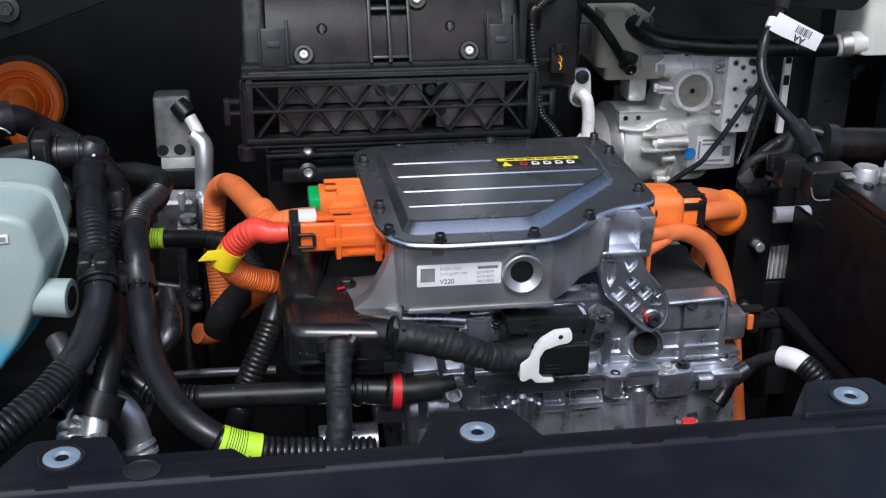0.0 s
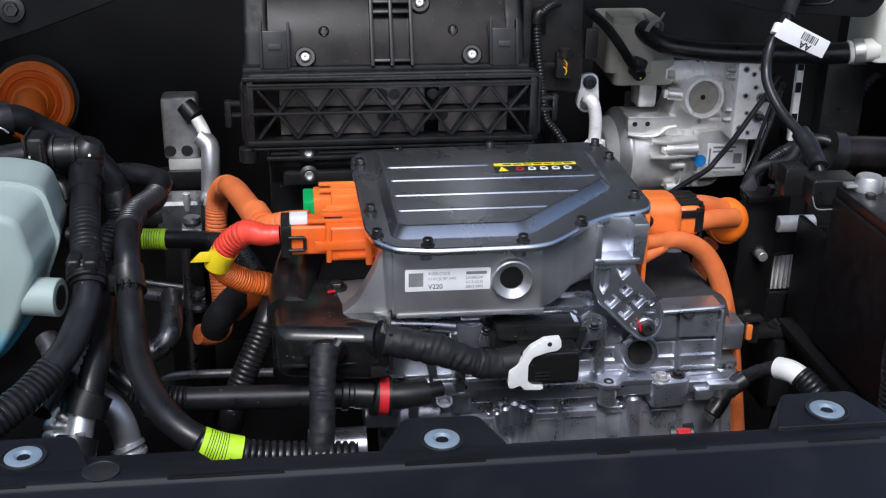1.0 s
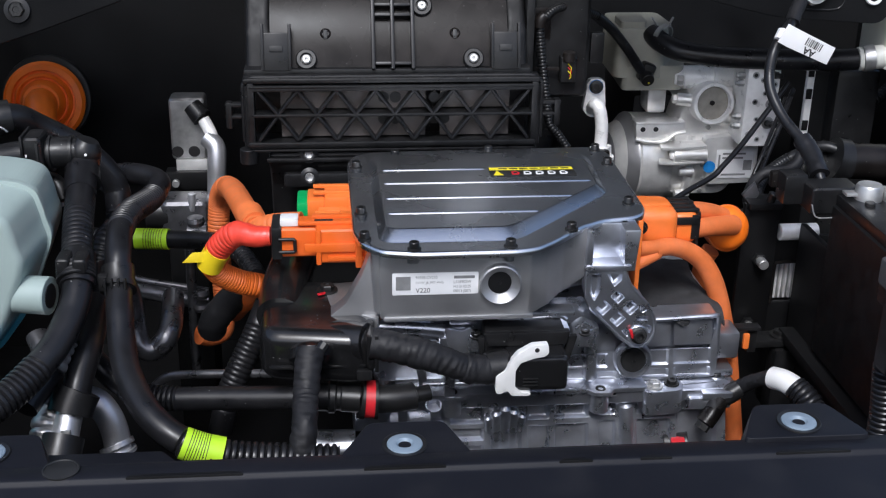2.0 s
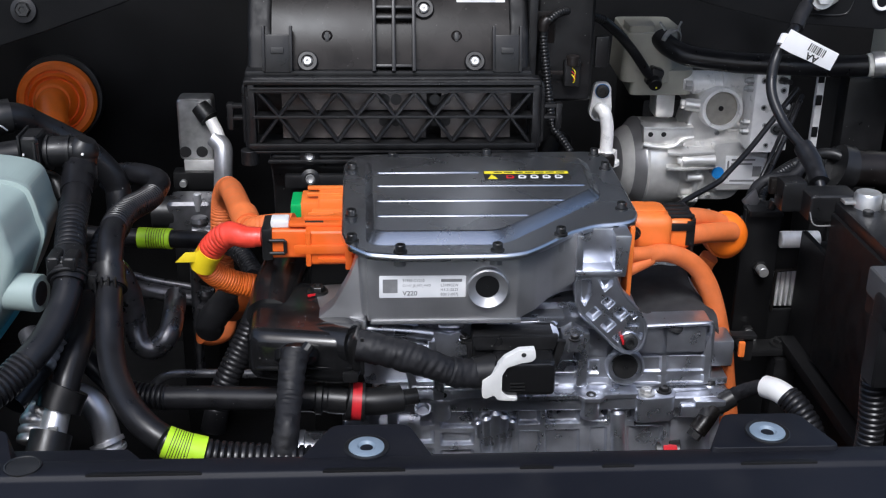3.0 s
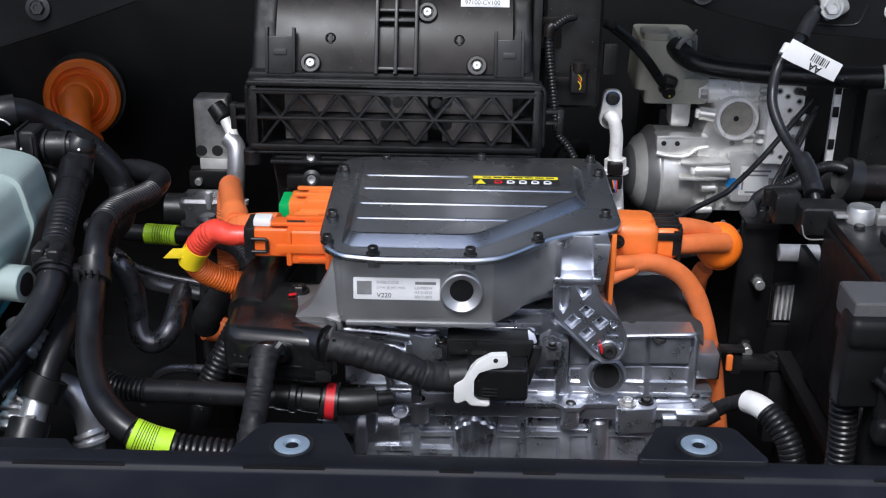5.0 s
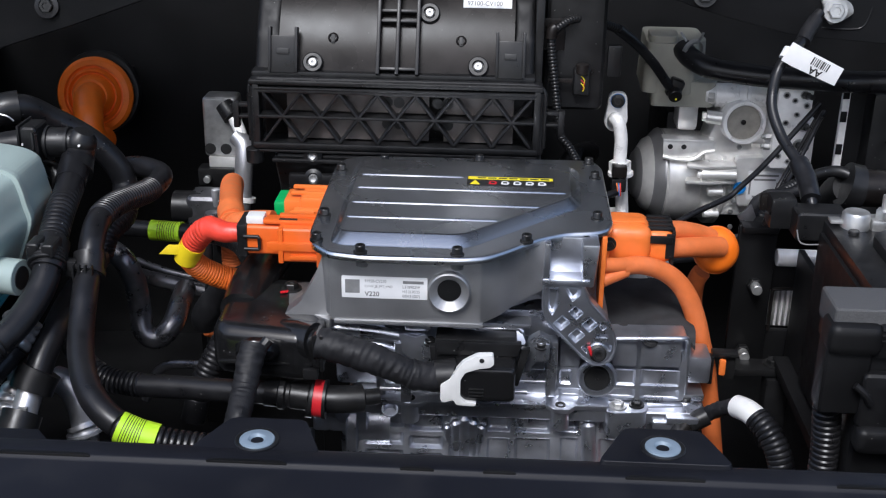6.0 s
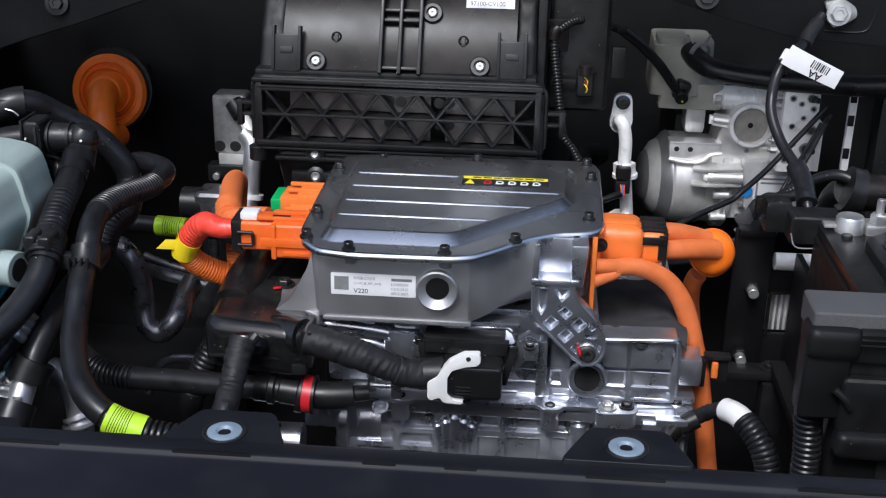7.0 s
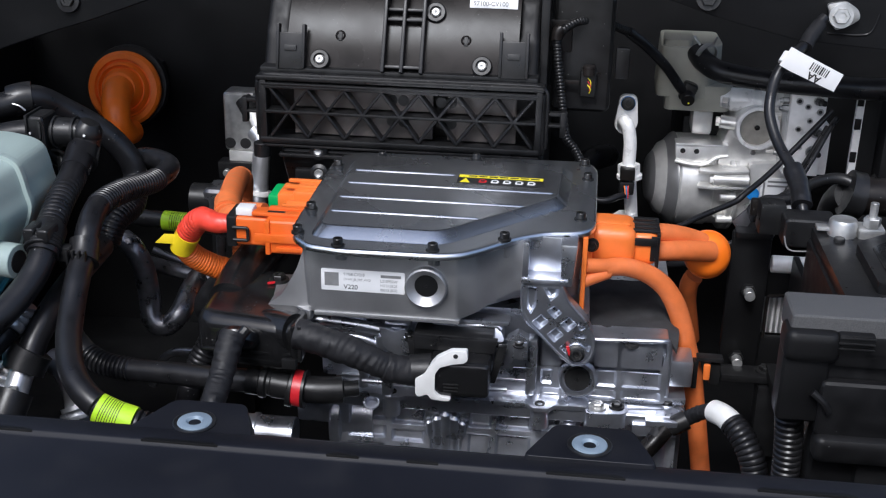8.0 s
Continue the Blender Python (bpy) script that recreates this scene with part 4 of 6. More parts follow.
part("elbow_knuckle", spin([(0, -0.019), (0.012, -0.016), (0.0185, -0.006), (0.0195, 0.002), (0.0185, 0.009), (0.012, 0.017), (0, 0.019)], [(-0.1921, 1.338, 1.0182)][0], (0.4, 0, 1), 24), BLACK, el)
part("white_dot", spin([(0, 0), (0.0018, 0), (0.0012, 0.0008), (0, 0.001)], [(-0.1865, 1.3175, 1.0219)][0], (0, -1, 0.5), 10), WHITEP, el, "white paint dot")
part("clip_window", box((-0.2375, 1.3042, 1.0300), (0.003, 0.003, 0.022), 0.001), INK_SHADE, qc)
part("spring_wire", tube([(-0.262, 1.302, 1.008), (-0.262, 1.301, 0.99), (-0.255, 1.304, 0.984)], 0.0014, 8), ZINC, qc, "bright spring wire")
part("lower_boot", tube([(-0.1917, 1.338, 1.0153), (-0.1942, 1.332, 1.0015), (-0.1912, 1.31, 0.989)], 0.0195, 22, shape=lambda f: 0.95 + 0.1 * f), BLACK, el)

hc = [(-0.3465, 1.36, 1.0347), (-0.3175, 1.38, 1.0391), (-0.2875, 1.4, 1.0452), (-0.2608, 1.43, 1.0208), (-0.2208, 1.45, 0.9879), (-0.1941, 1.46, 0.954), (-0.1821, 1.46, 0.9235), (-0.1808, 1.44, 0.8889), (-0.1913, 1.4, 0.8781), (-0.1976, 1.38, 0.8526)]
h3 = thing("bypass_hose", "thick black hose curving behind the elbow joint", "hose", (-0.22, 1.42, 0.9))
part("hose", tube(hc, 0.0165, 20), RUBBER, h3)
part("lower_bellows", tube(hc[-4:], 0.0168, 20, ribs=((0.2, 1.0),), pitch=0.0055), RUBBER, h3)
qb = part("quick_clip", tube([(-0.3145, 1.39, 1.0404), (-0.3008, 1.395, 1.0443), (-0.2891, 1.4, 1.0451)], 0.021, 22), BLACK, h3)
part("clip_wire", tube([(-0.3008, 1.366, 1.0444), (-0.2912, 1.366, 1.0419), (-0.2853, 1.368, 1.0357)], 0.0012, 8), ZINC, qb, "bright spring wire")
whole("lower_hose", tube([(-0.1783, 1.32, 0.8734), (-0.1681, 1.2, 0.8758), (-0.1642, 1.13, 0.868), (-0.1694, 1.1, 0.8493), (-0.1729, 1.085, 0.8301)], 0.0150, 20), RUBBER, "straight black hose behind the sweeping hoses", "hose")
fx = thing("pipe_coupling", "grey pipe end in a black quick coupling", "pipe joint", (-0.17, 1.06, 0.78))
part("coupling", tube([(-0.1692, 1.09, 0.8397), (-0.1745, 1.084, 0.8292), (-0.178, 1.078, 0.8189)], 0.0235, 24), BLACK, fx)
part("pipe", tube([(-0.1776, 1.08, 0.8225), (-0.1811, 1.065, 0.8037), (-0.1832, 1.055, 0.789)], 0.0140, 22), STEEL, fx, "grey pipe end")
part("collar", tube([(-0.1829, 1.062, 0.8007), (-0.1868, 1.045, 0.7814), (-0.1886, 1.035, 0.7635)], 0.0215, 24), BLACK, fx)
part("tang", box((-0.178, 1.052, 0.806), (0.010, 0.006, 0.014), 0.001), ZINC, fx)
whole("silver_elbow", join(tube([(-0.18, 1.15, 0.7949), (-0.1643, 1.145, 0.7914), (-0.152, 1.14, 0.7741), (-0.1459, 1.135, 0.7514), (-0.1446, 1.13, 0.7247)], 0.0152, 24), tube([(-0.1471, 1.135, 0.7454), (-0.1451, 1.133, 0.7408)], 0.0195, 24), tube([(-0.1461, 1.133, 0.737), (-0.145, 1.132, 0.7324)], 0.021, 24)), STEEL, "bright aluminium elbow pipe with a collar", "pipe")
a1 = thing("air_con_line", "dark line with a crimped aluminium end", "pipe", (-0.19, 1.1, 0.8))
part("line", tube([(-0.2234, 1.16, 0.8688), (-0.207, 1.13, 0.8496), (-0.1978, 1.1, 0.8319), (-0.1939, 1.085, 0.8134)], 0.0125, 20), PIPEDK, a1)
part("crimp", tube([(-0.1957, 1.086, 0.8143), (-0.2021, 1.08, 0.8103), (-0.2037, 1.07, 0.7997), (-0.2047, 1.06, 0.7892)], 0.0145, 24, ribs=((0, 1),), pitch=0.010, depth=0.002), ZINC, a1, "crimped bright aluminium end")
a2 = thing("air_con_line", "dark line with a crimped aluminium end", "pipe", (-0.19, 1.1, 0.88))
part("line", tube([(-0.2141, 1.05, 0.8425), (-0.2011, 1.08, 0.8563), (-0.1915, 1.09, 0.8662)], 0.0135, 20), RUBBER, a2)
part("crimp", tube([(-0.195, 1.09, 0.8645), (-0.1891, 1.105, 0.8789), (-0.1836, 1.11, 0.8889)], 0.0150, 24, ribs=((0, 1),), pitch=0.010, depth=0.002), ZINC, a2)

# ---- expansion tank ----
tank = thing("expansion_tank", "translucent plastic expansion tank with blue coolant", "tank", (-0.33, 1.17, 0.80))
tout = [(-0.50, 1.036), (-0.262, 1.033), (-0.234, 1.028), (-0.219, 1.020), (-0.2135, 1.000), (-0.2115, 0.986), (-0.2070, 0.970), (-0.2110, 0.955), (-0.226, 0.918), (-0.246, 0.880), (-0.275, 0.842), (-0.305, 0.815), (-0.50, 0.79)]
shell = prism(rounded(tout, 0.012, 4), 1.125, 1.205, 0, m=FRONT)
for v in shell.verts:
    if v.co.y < 1.15:
        v.co.x, v.co.z = v.co.x - 0.007 - max(0, v.co.x + 0.26) * 0.10, 0.925 + (v.co.z - 0.925) * 0.95
bmesh.ops.recalc_face_normals(shell, faces=shell.faces)
bmesh.ops.bevel(shell, geom=[e for e in shell.edges if max(v.co.y for v in e.verts) < 1.15], offset=0.012, segments=5, profile=0.5, affect="EDGES", clamp_overlap=True)
part("body", shell, TANKM, tank, sharp=50)
part("weld_flange", front(rounded([(px + 0.0035 if px > -0.4 else px, pz + (0.003 if pz > 0.9 else -0.003)) for px, pz in tout], 0.010, 4), 1.196, 1.206, 0.0015), TANKM, tank)
part("back_shell", front(rounded([(px - 0.004 if px > -0.4 else px, pz) for px, pz in tout], 0.010, 4), 1.2055, 1.285, 0.010, 3), TANKM, tank)
part("side_pipe", rod((-0.245, 1.150, 0.925), (-0.199, 1.140, 0.925), 0.0205), TANKM, tank)
part("pipe_bore", rod((-0.2005, 1.1403, 0.925), (-0.1985, 1.1399, 0.925), 0.0135), INK_SHADE, tank)
tl = part("label", front([(-0.272, 1.0050), (-0.250, 1.0060), (-0.250, 0.9970), (-0.272, 0.9960)], 1.1225, 1.1235, 0.0002), WHITE, tank, "small white printed label")
part("text_bar", box((-0.2570, 1.1222, 1.001), (0.009, 0.0003, 0.005), 0), GREYINK, tl)
whole("tank_rail", tube([(-0.3105, 1.35, 0.9831), (-0.2551, 1.35, 0.9838), (-0.2283, 1.34, 0.9803), (-0.2204, 1.33, 0.9621)], 0.010, 16), BLACK, "black rail behind the tank", "rail")
whole("small_pipe", tube([(-0.2667, 1.38, 0.9683), (-0.2457, 1.37, 0.9698), (-0.2334, 1.36, 0.9586), (-0.2334, 1.36, 0.9459)], 0.008, 16), ZINC, "small bright pipe bend behind the tank", "pipe")

# ---- orange cables by the box ----
o1 = thing("high_voltage_plug", "orange high-voltage plug on the box with a black latch", "connector", (0.08, 1.21, 0.93))
part("shell", box((0.108, 1.205, 0.957), (0.056, 0.050, 0.040), 0.005, 3), ORANGE2, o1)
part("neck", box((0.062, 1.214, 0.957), (0.050, 0.042, 0.034), 0.005, 3), ORANGE2, o1)
part("top_rib", box((0.090, 1.200, 0.979), (0.060, 0.012, 0.004), 0.001), ORANGE2, o1)
part("top_rib", box((0.098, 1.219, 0.9785), (0.046, 0.008, 0.004), 0.001), ORANGE2, o1)
part("step_rib", box((0.082, 1.203, 0.957), (0.006, 0.052, 0.041), 0.002), ORANGE2, o1)
part("step_rib", box((0.126, 1.204, 0.956), (0.008, 0.058, 0.046), 0.002), ORANGE2, o1)
part("front_rib", box((0.112, 1.1785, 0.944), (0.040, 0.004, 0.005), 0.001), ORANGE2, o1)
part("lock_slot", box((0.088, 1.1995, 0.9812), (0.020, 0.004, 0.001), 0), INK_SHADE, o1)
part("front_rib", box((0.100, 1.1785, 0.957), (0.066, 0.004, 0.010), 0.001), ORANGE2, o1)
part("base_flange", box((0.1375, 1.21, 0.950), (0.010, 0.075, 0.060), 0.003), ORANGE2, o1)
part("latch", box((0.036, 1.214, 0.957), (0.012, 0.046, 0.038), 0.003), BLACK, o1, "black latch")
part("latch_loop", join(rod((0.038, 1.1895, 0.963), (0.056, 1.1895, 0.963), 0.002), rod((0.056, 1.1895, 0.963), (0.056, 1.1895, 0.948), 0.002), rod((0.038, 1.1895, 0.948), (0.056, 1.1895, 0.948), 0.002)), BLACK, o1)
part("white_lock", box((0.050, 1.208, 0.979), (0.020, 0.020, 0.009), 0.002), WHITEP, o1, "white plastic lock")
hex_bolt((0.138, 1.178, 0.962), (-0.2, -1, 0), 0.0045, 0.005, BOLTB, "bolt", o1)
hex_bolt((0.138, 1.178, 0.936), (-0.2, -1, 0), 0.0045, 0.005, BOLTB, "bolt", o1)
o2 = thing("signal_plug", "orange plug with a green lock behind the larger one", "connector", (0.09, 1.30, 0.94))
part("shell", box((0.108, 1.300, 0.967), (0.040, 0.050, 0.026), 0.004), ORANGE, o2)
part("neck", box((0.083, 1.300, 0.964), (0.030, 0.044, 0.022), 0.003), ORANGE, o2)
part("step", box((0.106, 1.272, 0.958), (0.050, 0.012, 0.020), 0.003), ORANGE, o2)
part("ridge", box((0.100, 1.290, 0.981), (0.050, 0.006, 0.004), 0.001), ORANGE, o2)
part("ridge", box((0.100, 1.312, 0.981), (0.050, 0.006, 0.004), 0.001), ORANGE, o2)
part("ridge", box((0.092, 1.265, 0.962), (0.030, 0.006, 0.010), 0.002), ORANGE, o2)
part("green_lock", box((0.066, 1.302, 0.962), (0.020, 0.046, 0.020), 0.003), GREEN, o2, "green plastic lock")
c1 = thing("high_voltage_cable", "orange high-voltage cable with red and yellow tape", "cable", (-0.03, 1.24, 0.85))
redp = [(0.0289, 1.212, 0.9586), (0.0114, 1.214, 0.9575), (-0.0097, 1.225, 0.957), (-0.0299, 1.24, 0.9367), (-0.0388, 1.247, 0.921)]
part("red_wrap", tube(redp, 0.0132, 22, wrinkle=0.0007, ribs=((0.40, 1.0),), pitch=0.0062, depth=0.0011, shape=lambda f: 0.80 + 0.28 * min(1, f * 2.2)), RED, c1, "red tape wrap")
part("yellow_wrap", tube([(-0.0335, 1.243, 0.9298), (-0.041, 1.247, 0.9174), (-0.0449, 1.25, 0.9067)], 0.0152, 22), YELLOW, c1, "yellow tape wrap")
part("yellow_flag", front([(-0.074, 0.918), (-0.062, 0.930), (-0.030, 0.931), (-0.034, 0.918)], 1.236, 1.2375, 0.0002), YELLOW, c1, "yellow tape flag")
part("corrugated_tube", tube([(-0.0433, 1.25, 0.911), (-0.0336, 1.262, 0.8915), (-0.0133, 1.275, 0.875), (0.0084, 1.285, 0.8648), (0.0051, 1.31, 0.8482), (-0.0167, 1.36, 0.8124), (-0.0361, 1.41, 0.7722)], 0.0142, 20, ribs=((0, 0.75),), pitch=0.0042), CORRO, c1, "orange corrugated sleeve")
c2 = thing("high_voltage_cable", "orange cable arching up behind the taped one", "cable", (0.0, 1.30, 0.88))
part("lead", tube([(0.0624, 1.24, 0.9618), (0.0422, 1.245, 0.9596), (0.0208, 1.255, 0.9526), (0.0047, 1.27, 0.9422), (-0.0093, 1.29, 0.9313)], 0.0135, 20, ribs=((0.3, 0.8),), pitch=0.006, depth=0.0006), SLEEVE, c2)
arch = [(0.0096, 1.262, 0.9476), (-0.0013, 1.3, 0.9471), (-0.0165, 1.37, 0.9407), (-0.0341, 1.45, 0.9295), (-0.0513, 1.53, 0.9027), (-0.0632, 1.57, 0.8709), (-0.0674, 1.57, 0.8281), (-0.0685, 1.57, 0.7843), (-0.0652, 1.56, 0.7439), (-0.0637, 1.55, 0.7124), (-0.0671, 1.54, 0.681), (-0.0833, 1.53, 0.6762), (-0.0984, 1.52, 0.6841)]
part("arch", tube(arch, 0.0150, 20, ribs=((0.42, 0.9),), pitch=0.005, shape=lambda f: 1.0), SLEEVE, c2)
part("joint", tube([(0.0077, 1.27, 0.9494), (0.0019, 1.29, 0.951), (-0.001, 1.3, 0.9522)], 0.0165, 20), SLEEVE, c2)
whole("cable_sleeve", tube([(0.0042, 1.33, 0.8484), (-0.0312, 1.36, 0.8146), (-0.057, 1.37, 0.7811), (-0.0639, 1.38, 0.7596)], 0.0185, 18, wrinkle=0.001), CLOTH, "black foam sleeve round the orange cable", "sleeve")


# ---- heater box at the back ----
hv = thing("heater_box", "dark grey moulded heater box with a latticed filter cover", "heater unit", (0.18, 1.6, 0.80))
side = [(1.532, 1.060), (1.5385, 1.079), (1.5455, 1.096), (1.5535, 1.112), (1.563, 1.128), (1.574, 1.144), (1.588, 1.161), (1.605, 1.178), (1.63, 1.198), (1.66, 1.214), (1.70, 1.226), (1.95, 1.24), (1.95, 1.06)]
SIDE = Matrix(((0, 0, 1, 0), (1, 0, 0, 0), (0, 1, 0, 0), (0, 0, 0, 1)))  # outlines in y and z, raised along x
drum = prism(side, 0.018, 0.338, 0, 2, m=SIDE)
bmesh.ops.recalc_face_normals(drum, faces=drum.faces)
part("drum", drum, DRUMP, hv, sharp=25)
for x0, x1 in ((-0.016, 0.020), (0.336, 0.366)):
    end = prism([(y + 0.008, z) for y, z in side[:1] + side[3::3] + side[-2:]], x0, x1, 0.010, 4, m=SIDE)
    bmesh.ops.recalc_face_normals(end, faces=end.faces)
    part("drum_end", end, SOOT, hv, sharp=50)
part("drum_shoulder", box((0.175, 1.60, 1.064), (0.385, 0.15, 0.012), 0.004), BLACK, hv)
LEAN_BACK = (-26, 0, 0)


def on_drum(x, z, out=0.0):
    """A place on the leaning front of the drum."""
    d = z - 1.060
    return (x, 1.532 + 0.28 * d + 2.6 * d * d - out * 0.9, z + out * 0.44)


for x in (0.155, 0.181, 0.208):
    part("upright_rib", box(on_drum(x, 1.125, 0.006), (0.005, 0.022, 0.135), 0.0015, turn=LEAN_BACK), BLACK, hv)
for z in (1.072, 1.131, 1.143):
    part("cross_rib", box(on_drum(0.1815, z, 0.004), (0.056, 0.016, 0.004), 0.001, turn=LEAN_BACK), BLACK, hv)
for x, z in ((0.066, 1.079), (0.290, 1.079), (0.222, 1.143)):
    seat = part("screw_seat", spin([(0, 0), (0.014, 0), (0.014, 0.006), (0.0125, 0.008), (0.0085, 0.008), (0.008, 0.003), (0, 0.003)], on_drum(x, z, -0.001), (0, -0.9, 0.44)), BLACK, hv)
    part("screw", spin([(0, 0), (0.0066, 0), (0.0066, 0.004), (0.005, 0.006), (0.002, 0.006), (0, 0.0035)], on_drum(x, z, 0.002), (0, -0.9, 0.44), 12), SCREW, seat, "bright screw")
for x, z in ((0.092, 1.111), (0.266, 1.111)):
    pit = part("mould_pit", spin([(0.0045, 0.0), (0.0075, 0.0), (0.0055, 0.0025), (0.0045, 0.002), (0.004, -0.004)], on_drum(x, z, 0), (0, -0.9, 0.44), 16), GREYP, hv)
    part("pit_hole", box(on_drum(x, z - 0.001, 0.0012), (0.0055, 0.002, 0.0125), 0.0008, turn=LEAN_BACK), INK_SHADE, pit)
for x in (0.0265, 0.333):
    ear = part("clip_ear", box(on_drum(x, 1.087, 0.010), (0.036, 0.006, 0.05), 0.0015, turn=(-14, 0, 0)), BLACK, hv)
    for dx in (-0.018, 0.018):
        part("ear_rim", box(on_drum(x + dx, 1.093, 0.010), (0.004, 0.014, 0.060), 0.001, turn=(-14, 0, 0)), BLACK, ear)
    part("ear_slot", box(on_drum(x, 1.090, 0.0150), (0.017, 0.003, 0.008), 0.001, turn=(-14, 0, 0)), INK_SHADE, ear)
lab = part("part_label", box(on_drum(0.300, 1.166, 0.003), (0.066, 0.0008, 0.036), 0.0002, turn=LEAN_BACK), WHITE, hv, "white printed label")
for text, z in (("C318", 1.1625), ("97100-CV100", 1.1530)):
    writing(text, 0.0085, Matrix.Translation(on_drum(0.2725 if len(text) > 5 else 0.290, z, 0.0058)) @ pose(0, 0, 0, 64, 0, 0), INK_SHADE, lab)

# lattice cover
cov = part("lattice_frame", join(
    box((0.180, 1.520, 1.0585), (0.396, 0.032, 0.007), 0.003, 3), box((0.180, 1.512, 1.0510), (0.380, 0.020, 0.004), 0.0015), box((0.180, 1.512, 0.9725), (0.386, 0.022, 0.007), 0.002),
    box((0.180, 1.513, 0.9635), (0.386, 0.018, 0.004), 0.0015), box((-0.008, 1.516, 1.012), (0.009, 0.026, 0.088), 0.002), box((0.371, 1.516, 1.012), (0.009, 0.026, 0.088), 0.002),
    box((0.181, 1.511, 1.047), (0.372, 0.016, 0.004), 0.001)), BLACK, hv)
part("mid_bar", box((0.180, 1.516, 1.012), (0.378, 0.026, 0.0042), 0.0012), BLACK, cov)
nodes = [0.0015 + 0.0517 * i for i in range(8)]
for a, b in zip(nodes, nodes[1:]):
    m_ = (a + b) / 2
    for x in (a, b):
        for z in (1.045, 0.977):
            v = Vector((m_ - x, 0, 1.012 - z))
            part("lattice_bar", box(((x + m_) / 2, 1.5125, (z + 1.012) / 2), (0.0038, 0.018, v.length), 0.0009, 1, turn=(0, math.degrees(math.atan2(v.x, v.z)), 0)), BLACK, cov)
part("filter_tray", box((0.180, 1.556, 1.012), (0.372, 0.006, 0.082), 0.002), GREYP, hv)
for x0, x1 in ((0.03, 0.225), (0.245, 0.34)):
    for z in (1.032, 0.993):
        part("tray_plate", box(((x0 + x1) / 2, 1.530, z), (x1 - x0, 0.004, 0.034), 0.001), TRAYP, hv, "brown-grey filter tray plate")
for x in (-0.0125, 0.3745):
    part("corner_post", rod((x, 1.512, 0.968), (x, 1.514, 1.052), 0.006, n=16), BLACK, cov)
part("outer_rail", tube([(-0.0185, 1.514, 0.975), (-0.0185, 1.514, 1.010), (-0.0185, 1.514, 1.046), (-0.0150, 1.515, 1.056), (-0.006, 1.515, 1.0610), (0.02, 1.515, 1.0620), (0.18, 1.515, 1.0622), (0.345, 1.515, 1.0625), (0.369, 1.515, 1.0615), (0.378, 1.515, 1.0565), (0.3815, 1.514, 1.046), (0.3815, 1.514, 1.010), (0.3815, 1.514, 0.975)], 0.0030, 10, step=0.004), BLACK, cov)
part("lower_rail", tube([(-0.010, 1.505, 0.9690), (0.10, 1.505, 0.9692), (0.372, 1.505, 0.9695)], 0.0030, 10, step=0.006), BLACK, cov)
for x in (0.2365, 0.2365 + 0.014, 0.168, 0.184):
    for z in (1.030, 1.000):
        part("tray_hole", spin([(0, 0.001), (0.0075, 0.001), (0.0075, 0), (0, 0)], (x, 1.5275, z), (0, -1, 0), 18), INK_SHADE, hv)
part("tray_floor", box((0.180, 1.535, 0.9715), (0.376, 0.045, 0.004), 0.001), BLACK, hv)
for x in (-0.026, 0.392):
    s = -1 if x < 0 else 1
    part("hinge_lug", join(box((x, 1.520, 1.008), (0.034, 0.012, 0.004), 0.001), box((x, 1.520, 1.024), (0.034, 0.012, 0.005), 0.001), box((x + 0.012 * s, 1.520, 1.010), (0.008, 0.014, 0.036), 0.002)), BLACK, cov)
part("lower_body", prism([(1.532, 0.962), (1.515, 0.955), (1.520, 0.935), (1.545, 0.90), (1.56, 0.80), (1.9, 0.80), (1.9, 0.97)], 0.012, 0.380, 0.006, 3, m=SIDE), BLACK, hv)
part("lower_rim", box((0.196, 1.514, 0.948), (0.372, 0.010, 0.006), 0.002), BLACK, hv)
part("lower_step", box((0.196, 1.518, 0.918), (0.330, 0.012, 0.020), 0.004), BLACK, hv)
part("side_lug", rod((-0.014, 1.512, 0.945), (-0.014, 1.512, 0.965), 0.012), BLACK, hv)
for x, z in ((0.066, 0.955), (0.290, 0.957), (0.066, 0.922)):
    seat = part("screw_seat", spin([(0, 0), (0.013, 0), (0.013, 0.005), (0.008, 0.007), (0, 0.004)], (x, 1.517, z), (0, -1, 0.2)), BLACK, hv)
    part("screw", spin([(0, 0), (0.0064, 0), (0.0064, 0.005), (0.005, 0.007), (0, 0.0045)], (x, 1.515, z), (0, -1, 0.2), 12), SCREW, seat, "bright screw")
part("support_leg", box((0.18, 1.7, 0.6), (0.25, 0.2, 0.42), 0.01), DARK, hv)

# actuator and its wiring beside the heater box
act = thing("blower_actuator", "dark plastic actuator with a plugged harness", "actuator", (0.43, 1.66, 0.95))
part("case", box((0.425, 1.665, 1.085), (0.085, 0.09, 0.17), 0.012, 3), BLACK, act)
part("plate", box((0.392, 1.618, 1.11), (0.034, 0.004, 0.045), 0.002), GREYP, act)
part("rail", box((0.372, 1.60, 1.05), (0.012, 0.06, 0.26), 0.003), BLACK, act)
plugb = part("plug", box((0.435, 1.612, 1.046), (0.024, 0.016, 0.040), 0.005, 3), BLACK, act)
part("plug_collar", rod((0.435, 1.606, 1.058), (0.435, 1.606, 1.072), 0.009), GREYP, plugb)
for i, m_ in enumerate((YELLAB, REDP, YELLAB)):
    part("wire", tube([(0.434, 1.604, 1.055 - 0.005 * i), (0.439, 1.602, 1.049 - 0.005 * i), (0.437, 1.604, 1.041 - 0.004 * i)], 0.0007, 8), m_, plugb)
part("tab", box((0.482, 1.64, 1.07), (0.020, 0.01, 0.045), 0.003), BLACK, act)
